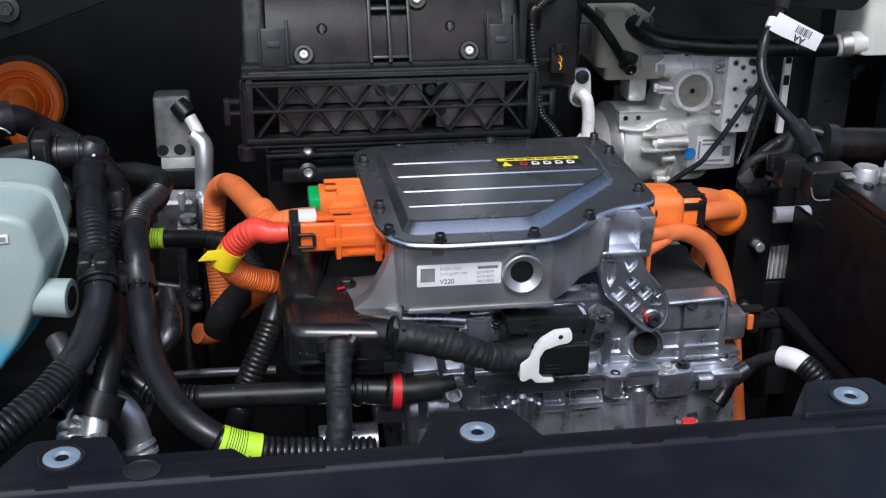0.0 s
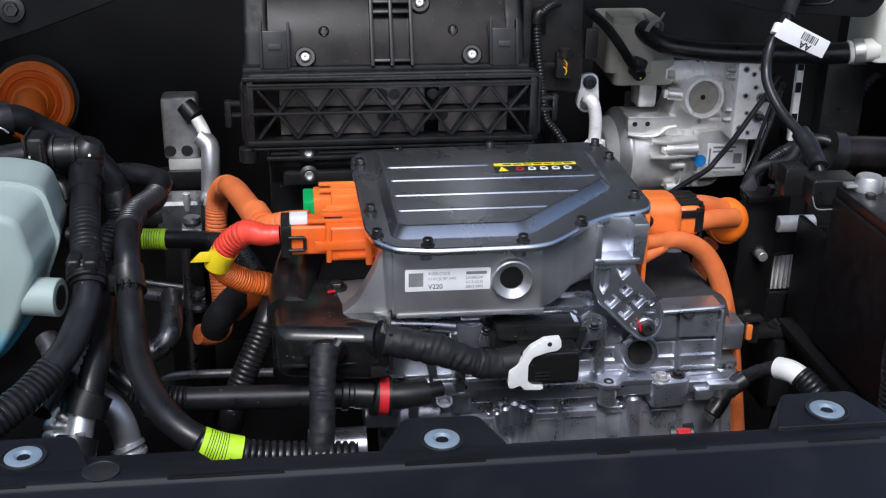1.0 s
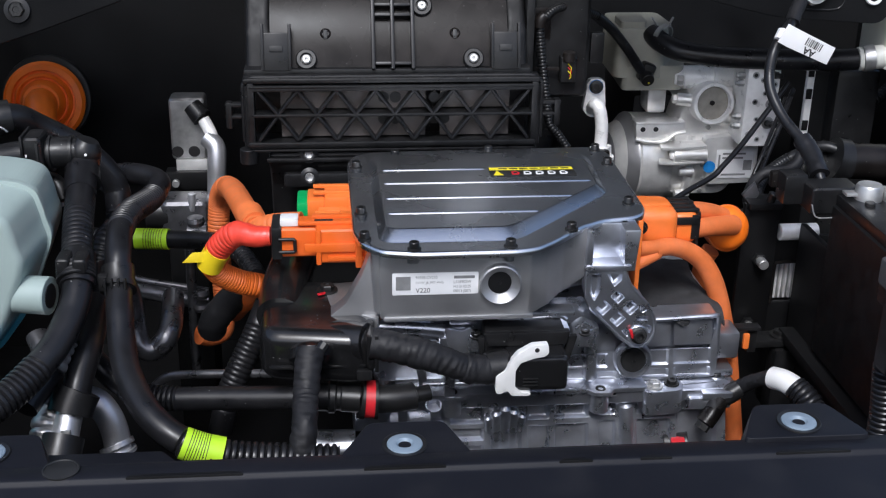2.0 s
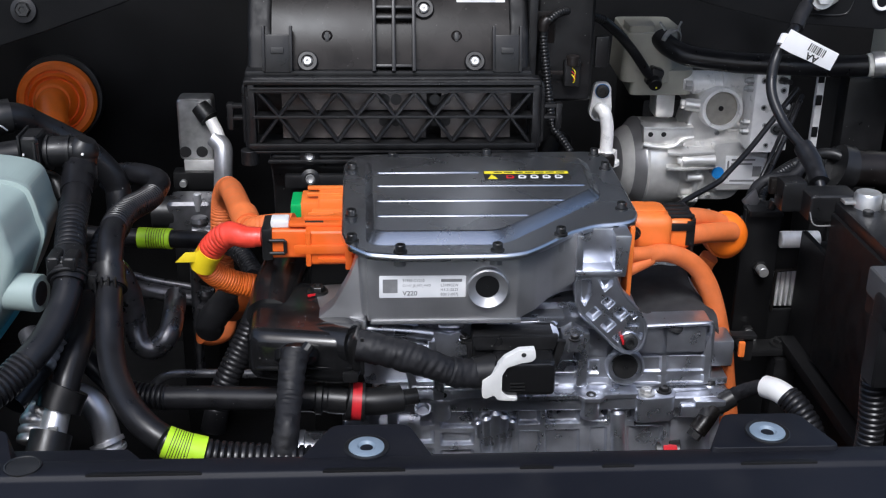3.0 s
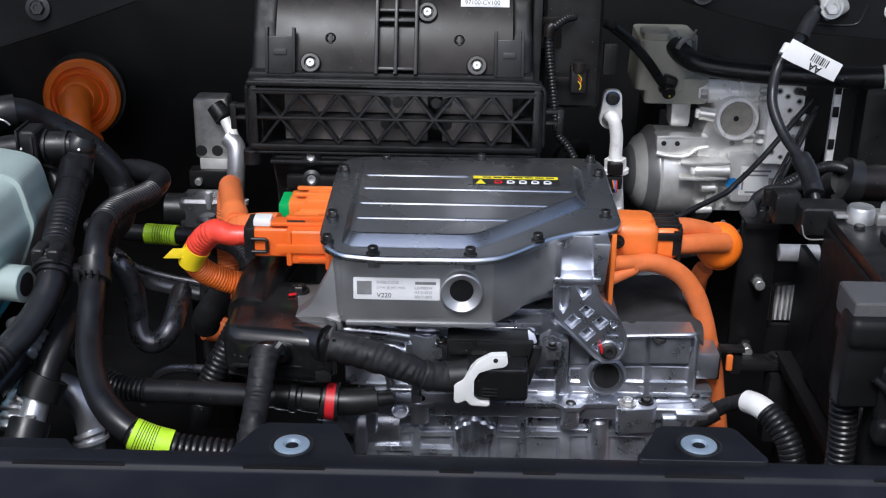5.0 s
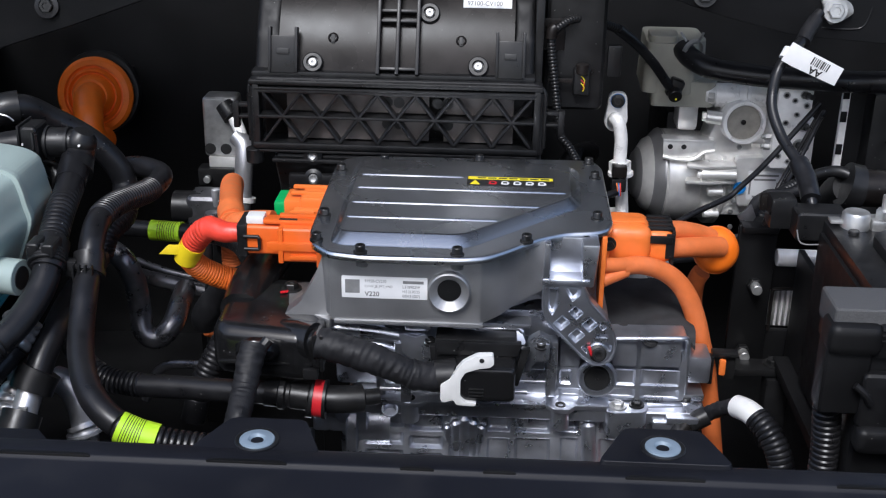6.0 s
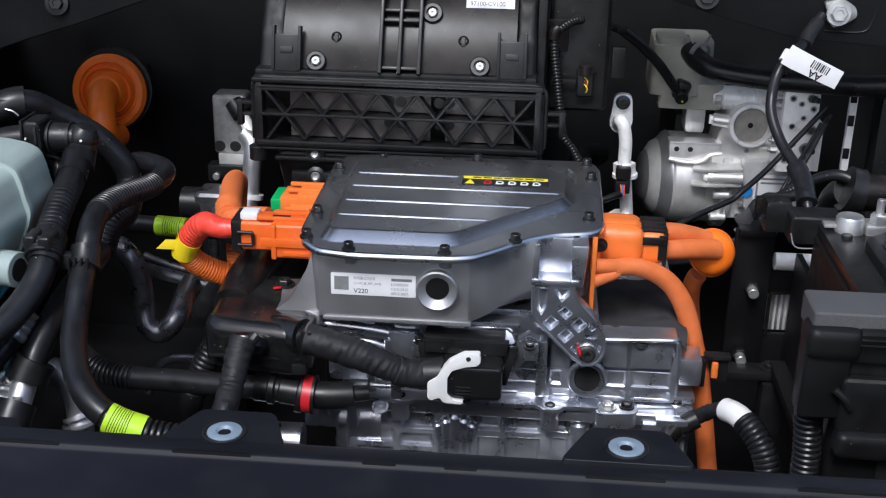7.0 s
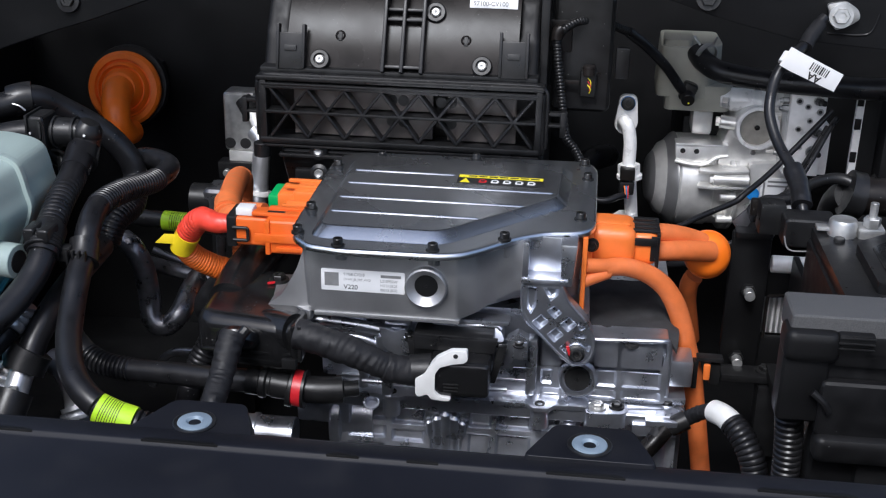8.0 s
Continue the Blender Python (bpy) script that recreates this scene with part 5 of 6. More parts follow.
part("strap", box((0.405, 1.608, 1.047), (0.035, 0.003, 0.006), 0.001), GREYP, act)
whole("heater_wiring", tube([(0.4327, 1.57, 0.9403), (0.4212, 1.585, 0.9564), (0.4086, 1.588, 0.972), (0.4019, 1.588, 1.0092), (0.3961, 1.59, 1.0493), (0.3902, 1.59, 1.0892), (0.3898, 1.59, 1.1128), (0.4017, 1.6, 1.1265), (0.423, 1.62, 1.1323), (0.4547, 1.65, 1.1236), (0.4881, 1.68, 1.1075)], 0.0058, 14, ribs=((0, 1),), pitch=0.005, depth=0.001), BLACK, "black corrugated wiring loom beside the heater box", "wiring loom")
whole("loom_tie", tube([(0.3882, 1.588, 1.1116), (0.3885, 1.588, 1.121), (0.3931, 1.59, 1.1253)], 0.0085, 14), GREYP, "grey tie round the wiring loom", "cable tie")
whole("sensor_lead", tube([(0.4881, 1.68, 1.1075), (0.5175, 1.7, 1.0829), (0.5503, 1.73, 1.0468), (0.5735, 1.74, 1.0159), (0.584, 1.745, 1.0041)], 0.0075, 14), RUBBER, "black lead running to the fluid reservoir", "cable")
sl = thing("level_sensor", "black level sensor plug on the reservoir", "sensor", (0.588, 1.745, 0.995))
part("plug", box((0.588, 1.748, 1.006), (0.022, 0.022, 0.030), 0.006, 3, turn=(0, 20, 0)), BLACK, sl)
part("collar", rod((0.587, 1.742, 1.000), (0.5875, 1.730, 0.996), 0.0115, 0.010), BLACK, sl)
part("tip", rod((0.5885, 1.731, 0.993), (0.5885, 1.7290, 0.992), 0.0016), YELLAB, sl, "yellow tip")

# refrigerant fitting with a bolted flange
rf = thing("refrigerant_fitting", "bright aluminium pipe with a bolted flange and sensor", "pipe fitting", (0.5, 1.69, 0.82))
part("flange", front(rounded([(0.484, 1.010), (0.510, 1.010), (0.512, 0.985), (0.514, 0.965), (0.505, 0.950), (0.488, 0.950), (0.478, 0.962), (0.482, 0.985)], 0.010, 4), 1.692, 1.704, 0.002), BRIGHT, rf)
part("blue_ring", spin([(0.004, 0), (0.0108, 0), (0.0108, 0.002), (0.004, 0.002)], (0.497, 1.692, 0.998), (0, -1, 0.1)), BLUE, rf, "blue anodised ring")
cap_bolt((0.497, 1.6895, 0.998), (0, -1, 0.1), 0.0088, 0.005, BOLTB, "bolt", rf, 1.15)
part("pipe", tube([(0.4925, 1.69, 0.9647), (0.4927, 1.672, 0.976), (0.4981, 1.665, 0.9702), (0.5032, 1.665, 0.9459), (0.5037, 1.665, 0.9149), (0.5061, 1.665, 0.8926), (0.5097, 1.67, 0.8638), (0.5199, 1.68, 0.7765)], 0.0098, 20), BRIGHT, rf)
part("hex_nut", tube([(0.5038, 1.665, 0.9123), (0.505, 1.665, 0.8962)], 0.0165, 6), BRIGHT, rf)
part("collar", tube([(0.5057, 1.664, 0.8966), (0.506, 1.664, 0.8912)], 0.019, 24), BRIGHT, rf)
part("sensor", box((0.502, 1.648, 0.903), (0.022, 0.02, 0.018), 0.003), GREYP, rf)
part("sensor_plug", box((0.502, 1.648, 0.882), (0.022, 0.02, 0.020), 0.003), BLACK, rf)
for i, m_ in enumerate((ORANGE, BLUE, RED)):
    part("wire", tube([(0.498 + 0.003 * i, 1.640, 0.888), (0.500 + 0.002 * i, 1.634, 0.880), (0.501 + 0.002 * i, 1.636, 0.868)], 0.0011, 8), m_, rf)
part("sensor_lead", tube([(0.502, 1.64, 0.872), (0.49, 1.63, 0.872), (0.47, 1.62, 0.868), (0.44, 1.62, 0.87)], 0.005, 12), RUBBER, rf)
part("lower_nut", tube([(0.5033, 1.67, 0.8316), (0.5052, 1.67, 0.8188)], 0.018, 6), BRIGHT, rf)
whole("rear_pipe", tube([(0.4195, 1.8, 0.8258), (0.4453, 1.85, 0.85), (0.4592, 1.88, 0.8511), (0.4799, 1.95, 0.8353)], 0.020, 20), RUBBER, "dark rubber pipe at the firewall", "pipe")

# ---- brake actuator and its reservoir ----
br = thing("brake_actuator", "bright cast aluminium electric brake actuator", "brake actuator", (0.66, 1.78, 0.78))
AX = (1, 0.10, -0.02)
part("motor", spin([(0, 0.0), (0.040, 0.0), (0.056, 0.010), (0.070, 0.036), (0.0735, 0.039), (0.0735, 0.088), (0.071, 0.090), (0.071, 0.115), (0.064, 0.120), (0.064, 0.155), (0, 0.155)], (0.545, 1.800, 0.850), AX, 44), SATIN, br)
part("motor_cap", spin([(0, -0.004), (0.033, -0.004), (0.036, -0.0025), (0.0735, 0.0325), (0.0748, 0.036), (0.070, 0.0375)], (0.543, 1.7995, 0.850), AX, 44), BOXAL, br, "grey end cap")
part("joint_ring", spin([(0.060, 0.110), (0.078, 0.112), (0.0795, 0.114), (0.0795, 0.119), (0.077, 0.1195), (0.077, 0.121), (0.0795, 0.1215), (0.0795, 0.127), (0.060, 0.129)], (0.545, 1.800, 0.850), AX, 44), SATIN, br)
for k in range(6):
    a = -2.15 + 0.55 * k
    part("ring_boss", rod((0.650, 1.811 + 0.080 * math.sin(a), 0.848 + 0.080 * math.cos(a)), (0.674, 1.813 + 0.080 * math.sin(a), 0.848 + 0.080 * math.cos(a)), 0.0065, n=14), SATIN, br)
for z_ in (0.8895, 0.8650):
    part("lug_web", prism(rounded([(0.612, 1.716), (0.640, 1.713), (0.690, 1.722), (0.690, 1.755), (0.620, 1.750)], 0.004, 3), z_ - 0.0022, z_ + 0.0022, 0.0012), SATIN, br)
part("plate_lip", tube([(0.577, 1.737, 0.899), (0.600, 1.736, 0.895), (0.625, 1.736, 0.897), (0.640, 1.737, 0.907), (0.657, 1.738, 0.910)], 0.0030, 10), SATIN, br)
part("bracket_plate", join(front(rounded([(0.576, 0.923), (0.656, 0.925), (0.656, 0.911), (0.638, 0.907), (0.626, 0.897), (0.579, 0.897)], 0.003, 3), 1.739, 1.756, 0.0025), box((0.616, 1.752, 0.925), (0.080, 0.030, 0.004), 0.0015)), SATIN, br)
for x in (0.588, 0.609):
    part("bracket_hole", rod((x, 1.7375, 0.915), (x, 1.7395, 0.915), 0.0040), INK_SHADE, br)
part("lug", join(rod((0.640, 1.722, 0.877), (0.690, 1.724, 0.877), 0.0095), spin([(0.0045, 0), (0.0105, 0), (0.0115, 0.003), (0.0115, 0.01), (0.0045, 0.01)], (0.636, 1.722, 0.877), (1, 0.04, 0), 24)), SATIN, br)
part("lug_pin", rod((0.631, 1.722, 0.877), (0.642, 1.722, 0.877), 0.0055), BRIGHT, br)
for k in range(7):
    part("flange_bolt", rod((0.694, 1.742 + 0.010 * (k % 2), 0.785 + 0.022 * k), (0.694, 1.738 + 0.010 * (k % 2), 0.785 + 0.022 * k), 0.0042, n=6), ZINC, br)
part("gear_case", front(rounded([(0.640, 0.80), (0.735, 0.80), (0.755, 0.84), (0.755, 0.91), (0.728, 0.990), (0.668, 0.985), (0.645, 0.92)], 0.018), 1.752, 1.86, 0.010, 3), SATIN, br)
part("port", spin([(0, 0.012), (0.0268, 0.012), (0.0268, -0.008), (0.0276, -0.0095), (0.0322, -0.0095), (0.0332, -0.008), (0.0332, 0.03)], (0.695, 1.7360, 0.958), (-0.05, 1, -0.12), 40), BRIGHT, br, "bright machined port")
part("port_disc", spin([(0, -0.001), (0.0266, -0.001), (0.0266, 0.0), (0, 0.0)], (0.695, 1.7370, 0.958), (-0.05, 1, -0.12), 36), mat("grey_brown_disc", (0.32, 0.30, 0.26), 0.5, 0.4), br, "grey-brown port disc")
part("disc_dimple", spin([(0, -0.0025), (0.004, -0.002), (0.004, 0), (0, 0)], (0.695, 1.7362, 0.958), (-0.05, 1, -0.12), 14), GREYP, br)
part("master_cylinder", join(rod((0.640, 1.775, 0.990), (0.745, 1.765, 0.992), 0.0155, n=28), rod((0.655, 1.775, 0.990), (0.690, 1.772, 0.991), 0.0185, n=28), rod((0.700, 1.770, 0.991), (0.706, 1.770, 0.991), 0.019, n=28)), BRIGHT, br)
part("side_port", join(rod((0.640, 1.748, 0.962), (0.664, 1.745, 0.960), 0.010, n=20), rod((0.634, 1.749, 0.962), (0.643, 1.748, 0.962), 0.0075, n=6)), SATIN, br)
part("port_shoulder", join(box((0.735, 1.775, 0.955), (0.040, 0.05, 0.055), 0.008, 3), rod((0.715, 1.76, 0.925), (0.765, 1.755, 0.925), 0.013, n=22), rod((0.700, 1.765, 0.938), (0.760, 1.76, 0.940), 0.010, n=20)), SATIN, br)
part("reservoir_neck", box((0.617, 1.80, 0.965), (0.032, 0.05, 0.07), 0.008), SATIN, br)
hyd = part("valve_block", join(box((0.7575, 1.735, 0.963), (0.052, 0.09, 0.126), 0.003), box((0.790, 1.752, 0.930), (0.024, 0.06, 0.075), 0.003)), BRIGHT, br)
for x, z, r_ in ((0.744, 1.014, 0.0042), (0.757, 1.006, 0.0036), (0.770, 1.015, 0.0052), (0.775, 0.999, 0.0040), (0.762, 0.985, 0.0034), (0.747, 0.972, 0.0036), (0.773, 0.968, 0.0072), (0.752, 0.944, 0.0032), (0.771, 0.938, 0.0078), (0.742, 0.920, 0.0040), (0.757, 0.912, 0.0032)):
    ring_ = part("valve_port", spin([(r_ * 0.6, 0.0004), (r_ * 0.8, 0.0016), (r_ * 1.2, 0.0016), (r_ * 1.25, 0)], (x, 1.690, z), (0, -1, 0), 16), ZINC, hyd)
    part("port_hole", spin([(0, 0.0009), (r_ * 0.8, 0.0009), (r_ * 0.8, 0.0003), (0, 0.0003)], (x, 1.690, z), (0, -1, 0), 16), INK_SHADE, ring_)
for z in (1.010, 0.998, 0.945, 0.930):
    part("block_nut", join(rod((0.722, 1.705, z), (0.733, 1.705, z), 0.0055, n=6), rod((0.718, 1.705, z), (0.723, 1.705, z), 0.0035, n=12)), ZINC, hyd)
for x, z in ((0.773, 0.968), (0.771, 0.938), (0.770, 1.015)):
    part("pipe_union", join(rod((x, 1.690, z), (x + 0.003, 1.678, z + 0.001), 0.0056, n=6), rod((x + 0.003, 1.679, z + 0.001), (x + 0.006, 1.668, z + 0.002), 0.0042, n=12)), BOLTB, hyd)
part("lower_tray", front(rounded([(0.690, 0.900), (0.745, 0.905), (0.778, 0.895), (0.780, 0.825), (0.700, 0.822)], 0.006), 1.734, 1.765, 0.003), SATIN, br)
stick = part("printed_label", front(rounded([(0.7115, 0.881), (0.773, 0.878), (0.773, 0.832), (0.7115, 0.834)], 0.0015, 2), 1.7325, 1.7342, 0.0002), WHITE, br, "white printed label")
for i, w in enumerate((0.038, 0.034, 0.0, 0.0, 0.0, 0.040)):
    if w:
        part("text_bar", box((0.7205 + w / 2, 1.7322, 0.8745 - 0.0070 * i), (w, 0.0004, 0.003), 0), GREYINK, stick)
part("side_bar", box((0.7155, 1.7322, 0.858), (0.003, 0.0004, 0.030), 0), GREYINK, stick)
part("code_patch", box((0.763, 1.7322, 0.855), (0.014, 0.0004, 0.017), 0), GREYINK, stick)
part("blue_dot", spin([(0, 0), (0.0098, 0), (0.0098, 0.0012), (0, 0.0012)], (0.700, 1.7325, 0.853), (0, -1, 0)), BLUE, br, "blue inspection dot")
part("mount", box((0.68, 1.93, 0.88), (0.18, 0.22, 0.14), 0.01), DARK, br)

rs = thing("fluid_reservoir", "milky translucent plastic brake fluid reservoir", "reservoir", (0.61, 1.80, 0.99))
part("tank", prism(rounded([(0.540, 1.765), (0.615, 1.757), (0.642, 1.80), (0.640, 1.90), (0.545, 1.90)], 0.015, 4), 0.992, 1.070, 0.010, 3, 0.06), NATURAL, rs)
part("lower_tank", prism(rounded([(0.555, 1.762), (0.652, 1.762), (0.662, 1.80), (0.655, 1.86), (0.560, 1.86)], 0.012, 4), 0.972, 1.012, 0.008, 3), NATURAL, rs)
part("fill_neck", prism(rounded([(0.548, 1.77), (0.590, 1.77), (0.595, 1.83), (0.550, 1.83)], 0.010), 1.055, 1.080, 0.006, 3), NATURAL, rs)
part("nut", rod((0.642, 1.760, 0.990), (0.652, 1.758, 0.990), 0.008, n=6), ZINC, rs)
fh = [(0.5974, 1.77, 1.0619), (0.6083, 1.745, 1.0528), (0.6341, 1.72, 1.0443), (0.698, 1.7, 1.0397), (0.7734, 1.67, 1.0429), (0.8257, 1.63, 1.0511), (0.8760, 1.604, 1.0590)]
hs = thing("filler_hose", "black rubber filler hose held by spring clamps", "hose", (0.75, 1.68, 1.02))
part("hose", tube(fh, 0.0158, 20), RUBBER, hs)
cp = part("spring_clamp", spin([(0.0165, -0.004), (0.0185, -0.004), (0.0185, 0.004), (0.0165, 0.004)], (0.6105, 1.752, 1.062), (0.55, -0.8, -0.25)), ZINC, hs, "bright spring clamp")
for dx in (-0.009, 0.009):
    part("clamp_ear", rod((0.608 + dx, 1.748, 1.078), (0.606 + dx * 1.9, 1.746, 1.092), 0.0018, n=8), ZINC, cp)
e2 = thing("filler_bottle", "milky plastic filler bottle at the bay's corner", "bottle", (0.97, 1.58, 1.0))
part("bottle", prism(rounded([(0.893, 1.585), (1.045, 1.585), (1.045, 1.70), (0.900, 1.70)], 0.015, 4), 1.046, 1.21, 0.012, 3), MILKY, e2)
part("stand", box((1.01, 1.60, 0.74), (0.08, 0.10, 0.60), 0.004), DARK, e2, "dark steel stand")
part("spout", rod((0.862, 1.607, 1.0580), (0.905, 1.600, 1.0640), 0.0172), MILKY, e2)
part("spring_clamp", rod((0.868, 1.606, 1.0588), (0.884, 1.6035, 1.0610), 0.0192), ZINC, e2)

# ---- far left ----
od = thing("cable_grommet", "round orange rubber grommet with a cable on the firewall", "grommet", (-0.374, 1.93, 0.87))
part("flange", spin([(0, 0.0), (0.063, 0.0), (0.066, 0.004), (0.066, 0.010), (0.061, 0.016), (0.052, 0.017), (0.050, 0.012), (0.047, 0.012), (0.045, 0.020), (0.042, 0.024), (0.039, 0.018), (0.037, 0.018), (0.034, 0.028), (0.029, 0.036), (0, 0.036)], (-0.377, 1.930, 0.919), (0.02, -1, 0.20), 56), DISC, od)
part("spigot", tube([(-0.377, 1.915, 0.922), (-0.375, 1.885, 0.922), (-0.369, 1.858, 0.908), (-0.362, 1.843, 0.880), (-0.358, 1.860, 0.858), (-0.358, 1.890, 0.852)], 0.0265, 26, shape=lambda f: 1.05 - 0.22 * min(1, f * 1.6) + 0.03 * (0.42 < f < 0.5)), DISC, od)
part("mount_plate", box((-0.372, 1.993, 0.915), (0.07, 0.086, 0.07), 0.01), DARK, od)
part("backing_ring", spin([(0, 0), (0.073, 0), (0.071, 0.012), (0, 0.012)], (-0.376, 1.945, 0.92), (0.02, -1, 0.20), 48), BLACK, od)
vb = thing("expansion_valve", "bright metal valve block with a capped service pipe", "valve block", (-0.14, 1.82, 0.82))
part("block", box((-0.130, 1.815, 0.908), (0.056, 0.045, 0.100), 0.008, 3), ZINC, vb)
for dx in (-0.014, 0.012):
    part("port", rod((-0.134 + dx, 1.791, 0.872), (-0.134 + dx, 1.7935, 0.872), 0.0092), INK_SHADE, vb)
part("lower_plate", box((-0.125, 1.80, 0.848), (0.055, 0.012, 0.020), 0.003), SATIN, vb)
part("service_pipe", tube([(-0.0971, 1.765, 0.9026), (-0.0836, 1.755, 0.89), (-0.0837, 1.745, 0.8577), (-0.086, 1.74, 0.8167), (-0.0884, 1.73, 0.7916), (-0.0917, 1.72, 0.752)], 0.0145, 22), STEEL, vb, "bright aluminium pipe")
part("stem", tube([(-0.1026, 1.775, 0.9301), (-0.0934, 1.768, 0.9138), (-0.0875, 1.76, 0.8996)], 0.0098, 18), BRIGHT, vb)
part("cap", tube([(-0.1202, 1.785, 0.9492), (-0.1119, 1.78, 0.9397), (-0.1043, 1.775, 0.932)], 0.0155, 18, shape=lambda f: 0.92 + 0.12 * f), BLACK, vb, "black valve cap")
part("foot_plate", box((-0.13, 1.80, 0.825), (0.08, 0.03, 0.03), 0.004), DARK, vb)
part("screw", rod((-0.153, 1.775, 0.823), (-0.153, 1.785, 0.823), 0.006), ZINC, vb)
part("collar", tube([(-0.0864, 1.74, 0.81), (-0.0875, 1.738, 0.8012)], 0.021, 24), BRIGHT, vb)
gf = thing("pipe_manifold", "grey cast pipe manifold with hose stubs", "manifold", (-0.14, 1.70, 0.76))
part("cast_body", box((-0.130, 1.715, 0.800), (0.075, 0.06, 0.050), 0.012, 3), PIPEDK, gf)
part("stub", rod((-0.19, 1.71, 0.800), (-0.155, 1.71, 0.800), 0.026), BLACK, gf)
part("spigot", rod((-0.118, 1.69, 0.81), (-0.118, 1.69, 0.838), 0.006), STEEL, gf)
part("ring", rod((-0.128, 1.68, 0.775), (-0.098, 1.68, 0.772), 0.018), PIPEDK, gf)
part("bore", rod((-0.092, 1.672, 0.775), (-0.089, 1.668, 0.775), 0.008), INK_SHADE, gf)
part("base", box((-0.13, 1.75, 0.6), (0.06, 0.1, 0.38), 0.005), DARK, gf)
gh = [(-0.2749, 1.58, 0.8189), (-0.2312, 1.57, 0.8173), (-0.1795, 1.56, 0.8184), (-0.1202, 1.55, 0.8197), (-0.0757, 1.53, 0.824), (-0.0388, 1.5, 0.8238), (-0.0136, 1.46, 0.8113), (-0.0022, 1.43, 0.7953)]
g1 = thing("labelled_hose", "black hose with a lime green printed label", "hose", (-0.12, 1.55, 0.80))
part("hose", tube(gh, 0.0130, 18, ribs=((0.62, 1.0),), pitch=0.005), RUBBER, g1)
gl1 = [(-0.1833, 1.559, 0.8188), (-0.1592, 1.557, 0.8186), (-0.1355, 1.553, 0.8192)]
gb1 = part("lime_label", tube(gl1, 0.0150, 22, step=0.002), LIME, g1, "lime green printed label")
for s in (0.28, 0.36, 0.44, 0.52, 0.60, 0.68, 0.76, 0.84):
    part("print_bar", band(gl1, s, 0.001, 0.01508), INK_SHADE, gb1)
for i, (a, r) in enumerate((([(-0.2403, 1.62, 0.7203), (-0.2104, 1.65, 0.6978), (-0.1434, 1.66, 0.6776), (-0.0994, 1.66, 0.6704)], 0.0120), ([(-0.2455, 1.66, 0.7265), (-0.1969, 1.67, 0.7036), (-0.1312, 1.67, 0.6899), (-0.1004, 1.67, 0.6834)], 0.0055))):
    whole("steel_pipe", tube(a, r, 18), PIPEDK, "dark steel pipe crossing low in the bay", "pipe")
whole("bent_hose", tube([(-0.2125, 1.47, 0.8212), (-0.1938, 1.46, 0.8114), (-0.1812, 1.46, 0.7793), (-0.1771, 1.46, 0.7361), (-0.171, 1.45, 0.706), (-0.1519, 1.45, 0.6974), (-0.1331, 1.46, 0.7148), (-0.1308, 1.5, 0.7309), (-0.1364, 1.55, 0.7301)], 0.0155, 18), PIPEDK, "dark sheathed pipe bent in a loop low in the bay", "hose")
whole("thin_pipe", tube([(-0.1676, 1.42, 0.6149), (-0.1543, 1.42, 0.6511), (-0.1316, 1.42, 0.671), (-0.0862, 1.41, 0.6788), (-0.03, 1.4, 0.6832), (0.0101, 1.39, 0.6875)], 0.0062, 14), PIPEDK, "thin dark pipe bent near the bay floor", "pipe")
dr = thing("drain_tube", "upright thin tube with bulged joints", "tube", (-0.115, 1.65, 0.5))
part("tube", tube([(-0.117, 1.62, 0.7928), (-0.1187, 1.62, 0.7012), (-0.1199, 1.62, 0.6251), (-0.1197, 1.62, 0.5662)], 0.0075, 14), PIPEDK, dr)
for y in (452, 478, 575, 598):
    part("bulge", spin([(0, -0.008), (0.012, -0.006), (0.014, 0), (0.012, 0.006), (0, 0.008)], (-0.106 - 0.0000 * y, 1.62, 0.82 - (y - 452) * 0.00095), (0, 0, 1), 18), PIPEDK, dr)
whole("corrugated_duct", tube([(0.0246, 1.3, 0.8569), (0.0126, 1.27, 0.8378), (0.0011, 1.25, 0.8146), (-0.0174, 1.23, 0.781), (-0.031, 1.22, 0.7495), (-0.041, 1.21, 0.7099)], 0.0148, 18, ribs=((0.3, 0.85),), pitch=0.006), RUBBER, "black corrugated hose behind the manifold", "hose")

# wing edges over the bay
we = thing("wing_panel", "dark painted body panel at the top edge of the bay", "body panel", (-0.33, 1.62, 1.03))
part("panel", front(rounded([(-0.62, 0.99), (-0.371, 1.080), (-0.29, 1.106), (-0.169, 1.150), (-0.09, 1.20), (-0.09, 1.45), (-0.62, 1.45)], 0.02), 1.60, 1.66, 0.012, 3), PAINT, we)
hex_bolt((-0.317, 1.60, 1.135), (0, -1, 0.2), 0.010, 0.009, BOLTB, "bolt", we)
part("rubber_ring", spin([(0.010, 0), (0.018, 0), (0.017, 0.004), (0.011, 0.005)], (-0.317, 1.600, 1.135), (0, -1, 0.2)), RUBBER, we)
wp = thing("wing_panel", "dark painted body panel with a ground bolt above the brake unit", "body panel", (0.70, 1.54, 1.12))
part("panel", front(rounded([(0.44, 1.205), (0.53, 1.182), (0.60, 1.160), (0.70, 1.136), (0.848, 1.126), (0.866, 1.150), (0.870, 1.45), (0.44, 1.45)], 0.02), 1.525, 1.58, 0.010, 3), PAINT, wp)
hex_bolt((0.581, 1.525, 1.186), (0, -1, 0.2), 0.011, 0.008, BOLTB, "bolt", wp)
part("pressed_line", tube([(0.735, 1.525, 1.147), (0.775, 1.525, 1.146), (0.79, 1.525, 1.152), (0.797, 1.525, 1.175)], 0.0016, 8), PAINT, wp)
